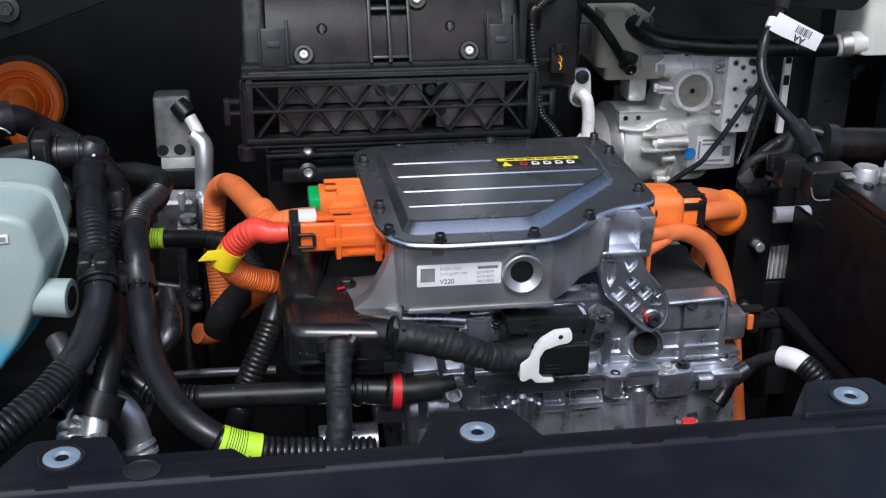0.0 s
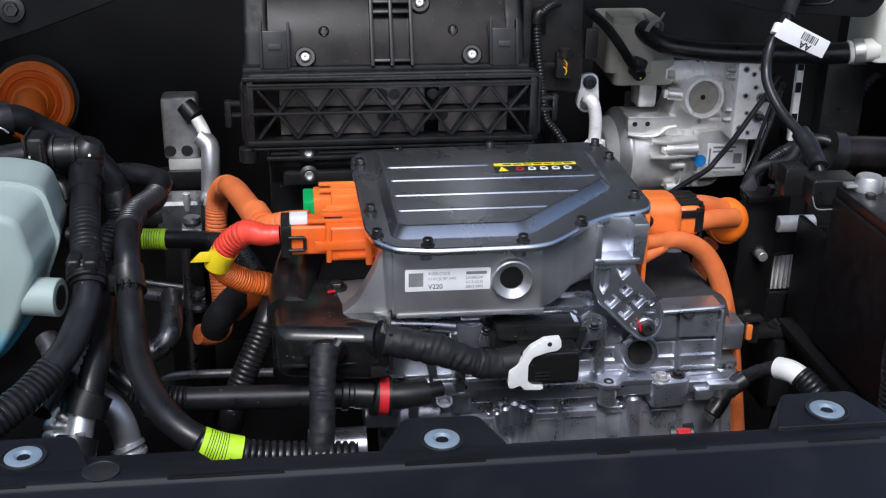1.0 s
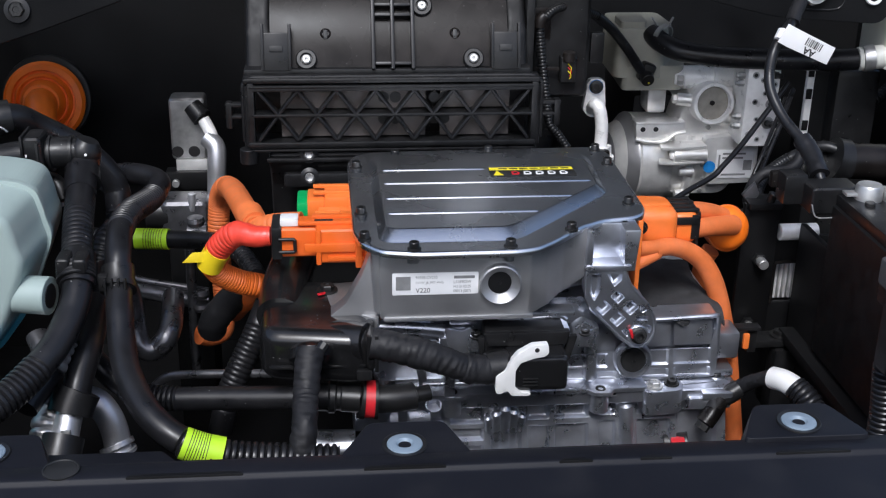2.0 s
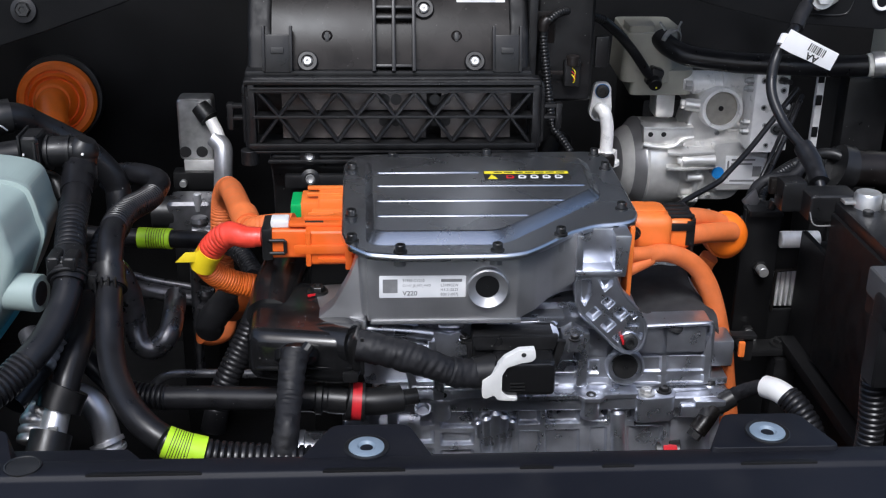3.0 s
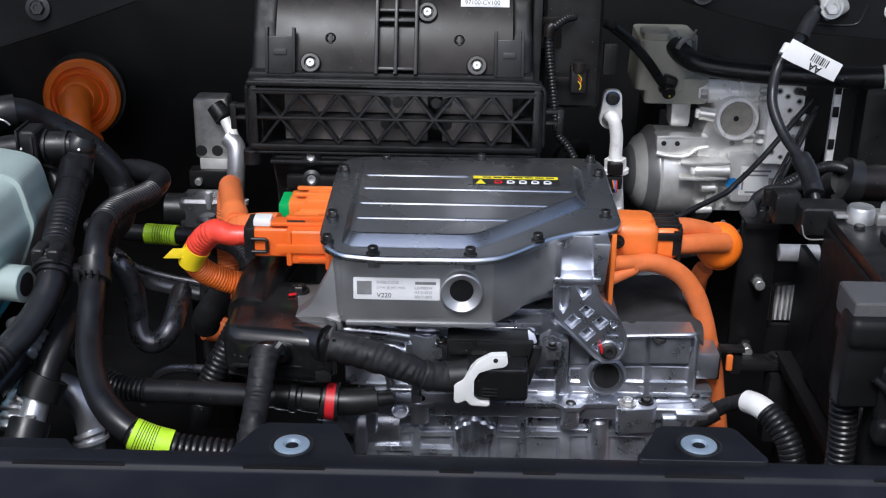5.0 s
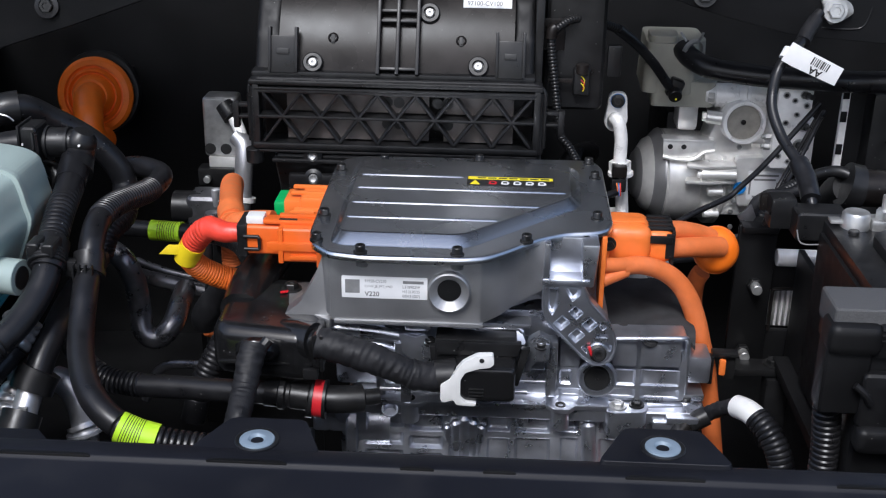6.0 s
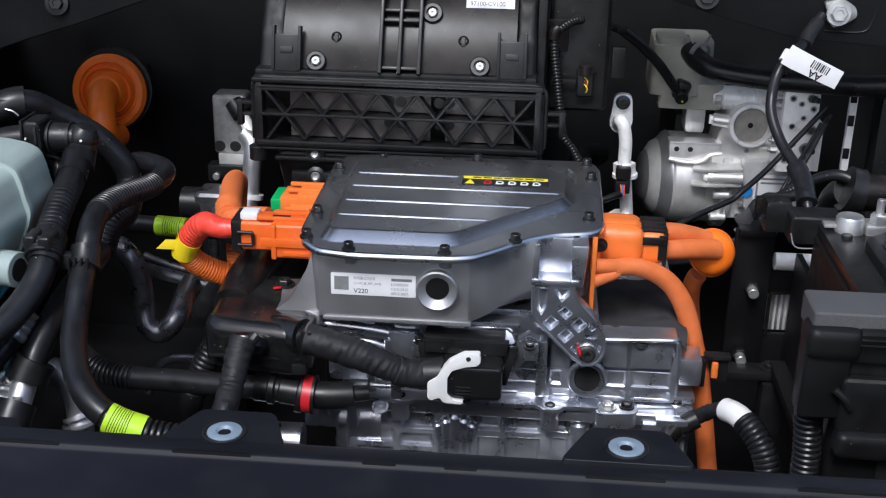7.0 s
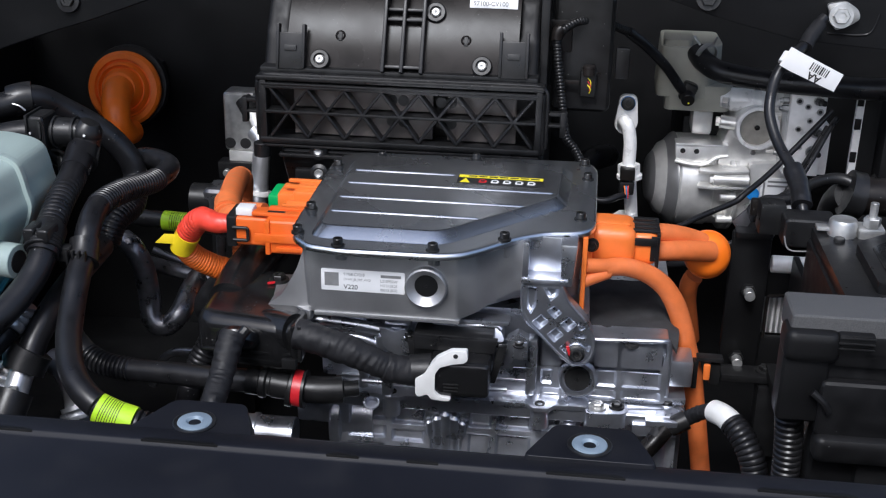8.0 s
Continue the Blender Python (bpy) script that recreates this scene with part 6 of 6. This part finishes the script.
part("white_ring", spin([(0.008, 0), (0.013, 0), (0.012, 0.003), (0.008, 0.003)], (0.832, 1.524, 1.165), (0, -1, 0.2)), WHITEP, wp)

# ---- ground cable with its tag ----
gc = thing("ground_cable", "black ground cable with a white printed flag tag", "cable", (0.69, 1.40, 1.0))
line = [(0.7242, 1.5, 1.1717), (0.7133, 1.49, 1.1604), (0.7015, 1.468, 1.1466), (0.6762, 1.435, 1.1318), (0.661, 1.42, 1.1136), (0.6552, 1.41, 1.0874), (0.6553, 1.395, 1.0662), (0.665, 1.37, 1.041), (0.68, 1.335, 1.0198), (0.6854, 1.305, 1.005), (0.6861, 1.285, 0.9908), (0.6901, 1.28, 0.975)]
part("cable", tube(line, 0.0066, 16), RUBBER, gc)
part("upper_sleeve", tube([(0.7171, 1.49, 1.164), (0.7056, 1.475, 1.1524), (0.6969, 1.46, 1.1417)], 0.0092, 18, wrinkle=0.001), CLOTH, gc)
part("lower_sleeve", tube([(0.6781, 1.335, 1.0234), (0.6842, 1.312, 1.0097), (0.685, 1.285, 0.9943)], 0.0115, 18, wrinkle=0.001), RUBBER, gc)
ter = part("terminal", front(rounded([(0.728, 1.185), (0.752, 1.190), (0.768, 1.180), (0.772, 1.168), (0.758, 1.158), (0.742, 1.152)], 0.005), 1.516, 1.5245, 0.0008), ZINC, gc, "bright ring terminal")
hex_bolt((0.747, 1.516, 1.171), (0, -1, 0.15), 0.0105, 0.010, ZINC, "terminal_bolt", ter)
ft = [(0.6722, 1.412, 1.1516), (0.6885, 1.412, 1.1434), (0.7373, 1.408, 1.1204), (0.7284, 1.408, 1.099), (0.6741, 1.41, 1.1219), (0.6604, 1.412, 1.129)]
flag = part("flag_tag", front([(p[0], p[2]) for p in ft], 1.4085, 1.4097, 0.0003), WHITE, gc, "white printed flag tag")
part("tag_wrap", tube([(0.6749, 1.428, 1.1383), (0.6683, 1.422, 1.1275)], 0.0082, 18), WHITE, gc)
tilt = math.degrees(math.atan2(ft[2][2] - ft[1][2], ft[2][0] - ft[1][0]))
mid = Vector([(0.7049, 1.408, 1.1221)][0])
TAGM = Matrix.Translation((mid.x, 1.4082, mid.z)) @ pose(0, 0, 0, 90, 0, 0) @ pose(0, 0, 0, 0, 0, tilt)
for i, w in enumerate((0.0016, 0.0008, 0.0012, 0.0018, 0.0008, 0.0022, 0.0012, 0.0008, 0.0016)):
    part("bar", moved(box((-0.009 + 0.0027 * i, 0.004, 0), (w, 0.010, 0.0003), 0), TAGM), INK_SHADE, flag)
writing("AA", 0.0125, TAGM @ Matrix.Translation((0.009, -0.003, 0)) @ pose(0, 0, 0, 0, 0, 180), INK_SHADE, flag, bold=0.0003)

# brake lines and thin wires
for pts, r in (([(0.5548, 1.5, 0.8702), (0.5988, 1.53, 0.8839), (0.6479, 1.56, 0.8975), (0.6636, 1.57, 0.9079), (0.7021, 1.6, 0.9343), (0.7561, 1.64, 0.9827), (0.7848, 1.66, 1.01)], 0.0042),
               ([(0.7135, 1.55, 0.9003), (0.7347, 1.58, 0.9243), (0.7592, 1.61, 0.9576), (0.7804, 1.64, 0.9874), (0.793, 1.66, 0.999)], 0.0038),
               ([(0.7066, 1.56, 0.8923), (0.7266, 1.58, 0.9241), (0.7542, 1.62, 0.9544), (0.7789, 1.65, 0.9888)], 0.0030)):
    whole("brake_line", tube(pts, r, 12), RUBBER, "thin black line crossing in front of the brake unit", "line", group="brake lines")
whole("wiring_loom", tube([(0.6587, 1.4, 0.9064), (0.6636, 1.42, 0.9263), (0.6862, 1.45, 0.9395), (0.7201, 1.47, 0.9529), (0.7451, 1.46, 0.9701), (0.7636, 1.45, 0.976), (0.7835, 1.44, 0.9702)], 0.0075, 14, ribs=((0, 0.6),), pitch=0.005, depth=0.001), BLACK, "black corrugated loom by the battery clamp", "wiring loom")
whole("rear_loom", tube([(0.842, 1.66, 0.89), (0.8867, 1.7, 0.909), (0.9387, 1.74, 0.9338), (1.0109, 1.78, 0.9738)], 0.010, 14, ribs=((0, 1),), pitch=0.007), BLACK, "dark corrugated loom along the wing", "wiring loom")
whole("looped_wire", tube([(0.644, 1.40, 0.915), (0.645, 1.40, 0.935), (0.652, 1.40, 0.950), (0.664, 1.40, 0.958), (0.682, 1.40, 0.960), (0.700, 1.40, 0.966), (0.712, 1.41, 0.978)], 0.0072, 14, wrinkle=0.0008), CLOTH, "black taped wire looped over the battery clamp", "wire")
for pts in ([(0.560, 1.50, 0.842), (0.596, 1.46, 0.862), (0.640, 1.45, 0.880), (0.672, 1.44, 0.892)], [(0.560, 1.49, 0.826), (0.594, 1.46, 0.845), (0.640, 1.45, 0.866), (0.668, 1.44, 0.878)]):
    whole("brake_line", tube(pts, 0.0045, 12), RUBBER, "thin black line crossing in front of the brake unit", "line", group="brake lines")
bp = thing("intake_pipe", "dark smooth pipe behind the battery", "pipe", (0.85, 1.44, 0.95))
part("pipe", tube([(0.7779, 1.44, 0.9577), (0.8076, 1.44, 0.9581), (0.8526, 1.44, 0.9556), (0.9131, 1.44, 0.9501)], 0.0245, 24), GREYP, bp)
part("collar", tube([(0.7683, 1.44, 0.9622), (0.7792, 1.44, 0.9592), (0.789, 1.44, 0.9578)], 0.030, 24), BLACK, bp)
part("elbow", tube([(0.7779, 1.45, 0.9542), (0.7714, 1.48, 0.9341), (0.7676, 1.5, 0.894)], 0.022, 20), BLACK, bp)
ed = thing("edge_bracket", "dark bracket with a worn bright edge", "bracket", (0.83, 1.68, 0.80))
part("plate", box((0.845, 1.69, 0.965), (0.03, 0.006, 0.16), 0.002), DARK, ed)
part("bright_edge", box((0.8300, 1.690, 0.965), (0.011, 0.010, 0.135), 0.0015), BRIGHT, ed, "worn pale edge")
for z in (0.935, 0.985, 1.02):
    part("edge_notch", box((0.8290, 1.6845, z), (0.009, 0.003, 0.016), 0.001), DARK, ed)
part("foot", box((0.86, 1.72, 0.65), (0.04, 0.08, 0.50), 0.004), DARK, ed)
part("pillar", box((0.90, 1.72, 0.85), (0.07, 0.10, 0.35), 0.01), BLACK, ed)

# ---- orange cables on the right of the box ----
oc = thing("high_voltage_plug", "orange plug with a black latch and twin cables", "connector", (0.48, 1.25, 0.92))
part("shell", join(box((0.470, 1.252, 0.9525), (0.056, 0.062, 0.046), 0.016, 6), box((0.462, 1.252, 0.9525), (0.036, 0.060, 0.047), 0.014, 5)), ORANGE, oc)
part("top_ridge", box((0.468, 1.246, 0.9765), (0.044, 0.018, 0.003), 0.0012), ORANGE, oc)
part("nose", box((0.507, 1.256, 0.9495), (0.032, 0.054, 0.040), 0.012, 5), ORANGE, oc)
part("base_flange", box((0.4445, 1.245, 0.945), (0.008, 0.080, 0.064), 0.003), ORANGE, oc)
lt = part("latch", join(box((0.5225, 1.257, 0.9490), (0.004, 0.056, 0.042), 0.0018), box((0.519, 1.229, 0.9520), (0.010, 0.003, 0.030), 0.001)), BLACK, oc, "black latch frame")
for i in range(4):
    part("latch_finger", box((0.508, 1.237 + 0.0125 * i, 0.9705), (0.032 - 0.006 * (i % 2), 0.0062, 0.004), 0.0012), BLACK, lt)
part("latch_finger", box((0.506, 1.2285, 0.9600), (0.030, 0.004, 0.009), 0.0012), BLACK, lt)
hex_bolt((0.447, 1.206, 0.962), (0.1, -1, 0), 0.0055, 0.008, BOLTB, "bolt", oc)
for pts in ([(0.5195, 1.252, 0.9400), (0.545, 1.266, 0.9370), (0.570, 1.284, 0.9310), (0.590, 1.300, 0.9250)], [(0.5195, 1.270, 0.9560), (0.540, 1.285, 0.9500), (0.562, 1.302, 0.9400), (0.580, 1.314, 0.9300)]):
    part("cable", tube(pts, 0.0122, 20, shape=lambda f: 0.94 + 0.10 * f), SLEEVE, oc)
bend = part("bend_cover", spin([(0, -0.030), (0.014, -0.028), (0.0235, -0.019), (0.0285, -0.006), (0.0285, 0.003), (0.0255, 0.011), (0.0185, 0.018), (0.008, 0.0215), (0, 0.022)], (0.589, 1.318, 0.914), (0.25, -0.85, 0.30), 36), DISC, oc, "glossy orange bend cover")
part("bend_ridge", spin([(0.0280, -0.002), (0.0297, -0.0012), (0.0297, 0.0012), (0.0280, 0.002)], (0.589, 1.318, 0.914), (0.25, -0.85, 0.30), 36), ORANGE, bend)
part("drop_cable", tube([(0.5781, 1.335, 0.8773), (0.5735, 1.34, 0.8635), (0.5758, 1.36, 0.8315), (0.5830, 1.38, 0.7947), (0.5900, 1.40, 0.7600)], 0.0115, 18), SLEEVE, oc)
lc = thing("high_voltage_cable", "orange sleeved cable dropping beside the inverter housing", "cable", (0.57, 1.22, 0.70))
part("branch", tube([(0.4400, 1.188, 0.9438), (0.4530, 1.194, 0.9413), (0.4742, 1.205, 0.938)], 0.0085, 16), SLEEVE, lc)
part("branch", tube([(0.4400, 1.186, 0.9253), (0.4500, 1.19, 0.9285), (0.4675, 1.2, 0.9324)], 0.0075, 16), SLEEVE, lc)
drop = [(0.462, 1.2, 0.9371), (0.4852, 1.212, 0.9351), (0.5112, 1.225, 0.9236), (0.5324, 1.232, 0.9066), (0.5477, 1.235, 0.8838), (0.5593, 1.235, 0.8546), (0.5677, 1.235, 0.8249), (0.5763, 1.235, 0.7946), (0.583, 1.235, 0.7561), (0.5899, 1.235, 0.7167), (0.6019, 1.235, 0.6436)]
part("sleeve", tube(drop, 0.0118, 20, shape=lambda f: 0.86 + 0.14 * min(1, f * 3)), SLEEVE, lc)
part("flange", front([(0.4370, 0.980), (0.4425, 0.980), (0.4425, 0.893), (0.4370, 0.896)], 1.178, 1.215, 0.0015), ORANGE, lc)
hk = thing("cable_clip", "black bracket clip with an orange tab", "clip", (0.59, 1.21, 0.79))
part("bracket", join(box((0.592, 1.218, 0.825), (0.030, 0.014, 0.005), 0.001), box((0.600, 1.222, 0.808), (0.012, 0.010, 0.035), 0.002), box((0.576, 1.214, 0.806), (0.006, 0.012, 0.035), 0.001)), BLACK, hk)
part("orange_tab", box((0.589, 1.209, 0.811), (0.008, 0.006, 0.020), 0.0025), ORANGE, hk, "orange plastic tab")

# ---- white-taped harness at the front ----
wh = thing("sensor_harness", "black harness with white tape and a corrugated end", "wiring harness", (0.57, 1.12, 0.74))
sp = [(0.5297, 1.135, 0.7605), (0.5394, 1.145, 0.7679), (0.5597, 1.16, 0.7713), (0.5726, 1.145, 0.789), (0.5837, 1.125, 0.8064), (0.5945, 1.105, 0.8152), (0.6063, 1.09, 0.8128), (0.6168, 1.075, 0.8036), (0.6259, 1.065, 0.7868), (0.6343, 1.06, 0.7582)]
part("loom", tube(sp, 0.0085, 16, wrinkle=0.0014, step=0.0025, shape=lambda f: 0.95), CLOTH, wh)
part("white_tape", tube([(0.5896, 1.118, 0.8112), (0.5985, 1.103, 0.8143), (0.6084, 1.092, 0.8102)], 0.0128, 22), WHITEP, wh, "white tape band")
part("corrugated_end", tube([(0.6049, 1.094, 0.8132), (0.6164, 1.078, 0.8039), (0.6262, 1.066, 0.7861), (0.6331, 1.06, 0.7582), (0.6422, 1.06, 0.7077)], 0.0135, 20, ribs=((0, 1),), pitch=0.0055), RUBBER, wh)
part("plug", tube([(0.521, 1.13, 0.7471), (0.5301, 1.135, 0.7568), (0.5416, 1.146, 0.7674)], 0.0105, 16), GREYP, wh)
part("plug_face", tube([(0.5161, 1.128, 0.7408), (0.5205, 1.13, 0.7464)], 0.0085, 6), BOLTB, wh)
part("joint", tube([(0.5469, 1.15, 0.768), (0.5658, 1.153, 0.7784)], 0.0112, 12), BLACK, wh)
rc = thing("red_cap_joint", "dark pipe stub with a red cap", "pipe joint", (0.49, 1.15, 0.69))
part("stub", rod((0.485, 1.165, 0.700), (0.513, 1.16, 0.702), 0.016), BLACK, rc)
part("red_cap", rod((0.490, 1.152, 0.702), (0.506, 1.150, 0.702), 0.0135), REDP, rc, "red cap")

# ---- battery, its tray and the fuse box ----
bt = thing("battery", "black twelve-volt battery in a dark tray", "battery", (0.80, 1.14, 0.78))
part("case", box((0.800, 1.145, 0.875), (0.225, 0.20, 0.195), 0.006, 3), SOOT, bt)
part("lid", box((0.803, 1.145, 0.978), (0.226, 0.195, 0.016), 0.004), BLACK, bt)
part("raised_top", prism(rounded([(0.722, 1.06), (0.90, 1.06), (0.90, 1.205), (0.765, 1.205), (0.722, 1.17)], 0.008), 0.984, 0.998, 0.003), BLACK, bt)
part("panel_seam", prism(rounded([(0.735, 1.07), (0.90, 1.07), (0.90, 1.19), (0.775, 1.19), (0.735, 1.155)], 0.006), 0.997, 0.9995, 0.001), GLOSS, bt)
part("fill_plug", rod((0.712, 1.20, 0.984), (0.712, 1.20, 0.990), 0.006), INK_SHADE, bt)
part("fill_plug", rod((0.775, 1.20, 0.984), (0.775, 1.20, 1.0), 0.006), INK_SHADE, bt)
part("terminal_post", spin([(0, 0), (0.016, 0), (0.0155, 0.018), (0.0135, 0.021), (0, 0.021)], (0.719, 1.222, 0.983)), ZINC, bt, "bright terminal post")
clampb = part("terminal_clamp", box((0.748, 1.222, 0.990), (0.028, 0.026, 0.016), 0.003), ZINC, bt, "bright terminal clamp")
part("clamp_stud", rod((0.748, 1.218, 0.998), (0.748, 1.218, 1.026), 0.0045), ZINC, clampb)
part("clamp_nut", rod((0.748, 1.218, 0.998), (0.748, 1.218, 1.009), 0.0095, n=6), ZINC, clampb)
part("clamp_wing", box((0.702, 1.225, 0.992), (0.022, 0.014, 0.004), 0.001), ZINC, clampb)
ps = thing("battery_sensor", "black plastic terminal sensor beside the battery post", "sensor", (0.68, 1.26, 0.95))
part("body", box((0.690, 1.262, 0.975), (0.058, 0.040, 0.034), 0.005, 3), BLACK, ps)
part("plug", box((0.652, 1.285, 0.980), (0.030, 0.030, 0.038), 0.005), BLACK, ps)
part("bracket", box((0.640, 1.30, 0.985), (0.020, 0.012, 0.020), 0.003), GREYP, ps)
part("pale_rim", tube([(0.662, 1.243, 0.972), (0.668, 1.240, 0.957), (0.69, 1.240, 0.956), (0.715, 1.240, 0.956)], 0.0009, 8), GREYINK, ps, "pale sheet edge")
tr = thing("battery_tray", "black painted steel battery tray with studs and openings", "tray", (0.70, 1.33, 0.70))
for c_, s_ in (((0.645, 1.352, 0.835), (0.048, 0.010, 0.20)), ((0.705, 1.362, 0.865), (0.09, 0.008, 0.040)), ((0.705, 1.362, 0.765), (0.09, 0.008, 0.05)), ((0.735, 1.362, 0.82), (0.03, 0.008, 0.06))):
    part("side_plate", box(c_, s_, 0.003), DARK, tr)
part("top_flange", prism(rounded([(0.622, 1.335), (0.668, 1.335), (0.664, 1.375), (0.626, 1.375)], 0.005), 0.93, 0.938, 0.002), DARK, tr)
part("top_stud", rod((0.652, 1.345, 0.938), (0.655, 1.343, 0.950), 0.006), BOLTB, tr)
wg = [(0.6194, 1.36, 0.9427), (0.6351, 1.36, 0.9594), (0.642, 1.36, 0.943), (0.6349, 1.36, 0.9307), (0.6262, 1.36, 0.9329)]
part("grey_wing", front([(p[0], p[2]) for p in wg], 1.358, 1.364, 0.0012), PIPEDK, tr, "grey folded bracket wing")
wg2 = [(0.6482, 1.35, 0.9295), (0.663, 1.35, 0.941), (0.6712, 1.35, 0.9321), (0.6674, 1.35, 0.9229), (0.6546, 1.35, 0.9227)]
part("grey_wing", front([(p[0], p[2]) for p in wg2], 1.348, 1.354, 0.0012), PIPEDK, tr, "grey folded bracket wing")
for x, z in ((0.647, 0.858), (0.642, 0.765)):
    part("stud", rod((x, 1.348, z), (x, 1.325, z), 0.0065), ZINC, tr, "bright stud")
    part("stud_nut", rod((x, 1.348, z), (x, 1.339, z), 0.0095, n=6), BOLTB, tr)
part("bright_strip", rod((0.672, 1.352, 0.893), (0.722, 1.352, 0.893), 0.011), BRIGHT, tr, "bright round bar behind the tray")
grl = part("grille", box((0.700, 1.385, 0.815), (0.055, 0.006, 0.062), 0.002), ZINC, tr, "grey slotted heat sink")
for i in range(7):
    part("grille_bar", box((0.680 + 0.0068 * i, 1.380, 0.812), (0.003, 0.006, 0.050), 0.0008), BRIGHT, grl)
part("grille_rim", tube([(0.674, 1.356, 0.79), (0.674, 1.356, 0.842), (0.680, 1.356, 0.848), (0.73, 1.356, 0.850)], 0.0022, 8), GREYP, tr)
lowb = part("lower_arm", box((0.662, 1.315, 0.757), (0.085, 0.032, 0.010), 0.003), BLACK, tr)
hex_bolt((0.676, 1.315, 0.763), (0, 0, 1), 0.009, 0.007, BOLTB, "bolt", lowb)
part("lower_bracket", box((0.690, 1.31, 0.70), (0.05, 0.03, 0.10), 0.006), BLACK, tr)
part("front_wall", box((0.698, 1.19, 0.67), (0.008, 0.30, 0.48), 0.002), DARK, tr)
part("tray_floor", box((0.80, 1.14, 0.765), (0.25, 0.36, 0.015), 0.003), DARK, tr)
part("tray_post", box((0.80, 1.14, 0.59), (0.14, 0.22, 0.36), 0.003), DARK, tr)

fb = thing("fuse_box", "black plastic fuse box with a grained lid beside the battery", "fuse box", (0.74, 0.98, 0.72))
top = [(0.6165, 0.973, 1.022), (0.725, 0.9904, 1.022), (0.7137, 0.9427, 1.022), (0.6119, 0.922, 1.022)]
tx0, ty1, ty0 = top[0][0], top[0][1], top[3][1]
part("lid_top", prism([(tx0, ty0), (0.95, ty0), (0.95, ty1), (tx0, ty1)], 0.994, 1.022, 0.004, 3), GRAIN, fb, "dark grey grained lid")
part("lid_skirt", box((0.785, (ty0 + ty1) / 2, 0.99), (0.332, ty1 - ty0 + 0.002, 0.03), 0.003), SOOT, fb)
part("body", box((0.80, (ty0 + ty1) / 2 + 0.004, 0.86), (0.30, ty1 - ty0 - 0.004, 0.26), 0.008, 3), SOOT, fb)
lat = [(0.6562, 0.945, 1.0095), (0.687, 0.945, 0.997), (0.6475, 0.945, 0.9917), (0.6129, 0.945, 0.9867), (0.6545, 0.945, 0.9183)]
part("latch", box(((lat[0][0] + lat[1][0]) / 2, ty0 - 0.003, (lat[0][2] + lat[1][2]) / 2), (lat[1][0] - lat[0][0], 0.010, lat[0][2] - lat[1][2]), 0.003), SOOT, fb)
for i in range(3):
    part("latch_line", box(((lat[0][0] + lat[1][0]) / 2, ty0 - 0.0085, lat[0][2] - 0.003 - 0.005 * i), (0.030, 0.002, 0.0015), 0.0005), BLACK, fb)
part("column", box(((lat[3][0] + lat[4][0]) / 2, ty0 + 0.012, (lat[3][2] + lat[4][2]) / 2), (lat[4][0] - lat[3][0], 0.03, lat[3][2] - lat[4][2]), 0.006, 3), DARK, fb)
part("shoulder", box(((lat[3][0] + lat[4][0]) / 2 + 0.002, ty0 + 0.008, lat[3][2] + 0.008), (lat[4][0] - lat[3][0] + 0.006, 0.036, 0.030), 0.010, 4), DARK, fb)
part("shoulder_hook", tube([(lat[4][0] - 0.014, ty0 - 0.008, 0.952), (lat[4][0] - 0.004, ty0 - 0.010, 0.944), (lat[4][0] + 0.002, ty0 - 0.010, 0.934)], 0.0035, 10), SOOT, fb)
part("front_panel", box((lat[2][0] + 0.10, ty0 - 0.001, 0.935), (0.20, 0.014, 0.055), 0.006, 3), SOOT, fb)
part("mid_ledge", box((lat[2][0] + 0.10, ty0 - 0.005, 0.898), (0.20, 0.024, 0.026), 0.009, 4), SOOT, fb)
part("lower_box", box((0.79, ty0 + 0.014, 0.80), (0.20, 0.03, 0.17), 0.006), DARK, fb)
part("lower_seam", box((0.735, ty0 - 0.002, 0.82), (0.003, 0.004, 0.12), 0.001), GREYP, fb)
cx = [(0.6328, 0.945, 0.9075), (0.6376, 0.945, 0.8534)]
part("corrugated_lead", tube([(cx[0][0], 0.955, cx[0][2] + 0.02), (cx[0][0], 0.955, cx[0][2]), (cx[1][0] - 0.001, 0.953, cx[1][2]), (cx[1][0] - 0.002, 0.95, 0.75)], 0.0128, 20, ribs=((0.08, 1),), pitch=0.006), RUBBER, fb)
part("strap", tube([(0.668, ty0 - 0.006, 0.86), (0.668, ty0 - 0.008, 0.82), (0.664, ty0 - 0.006, 0.77)], 0.0022, 8), GREYP, fb)
part("base_post", box((0.80, (ty0 + ty1) / 2, 0.58), (0.10, 0.05, 0.36), 0.004), DARK, fb)
oval = [(0.758 + 0.024 * math.cos(a * 0.35), (ty0 + ty1) / 2 + 0.011 * math.sin(a * 0.35), 1.0225) for a in range(18)]
part("red_oval", tube(oval + oval[:1], 0.0016, 8, step=0.003), REDP, fb, "red oval mark")
part("oval_bar", box((0.758, (ty0 + ty1) / 2, 1.0223), (0.030, 0.005, 0.001), 0), REDP, fb)
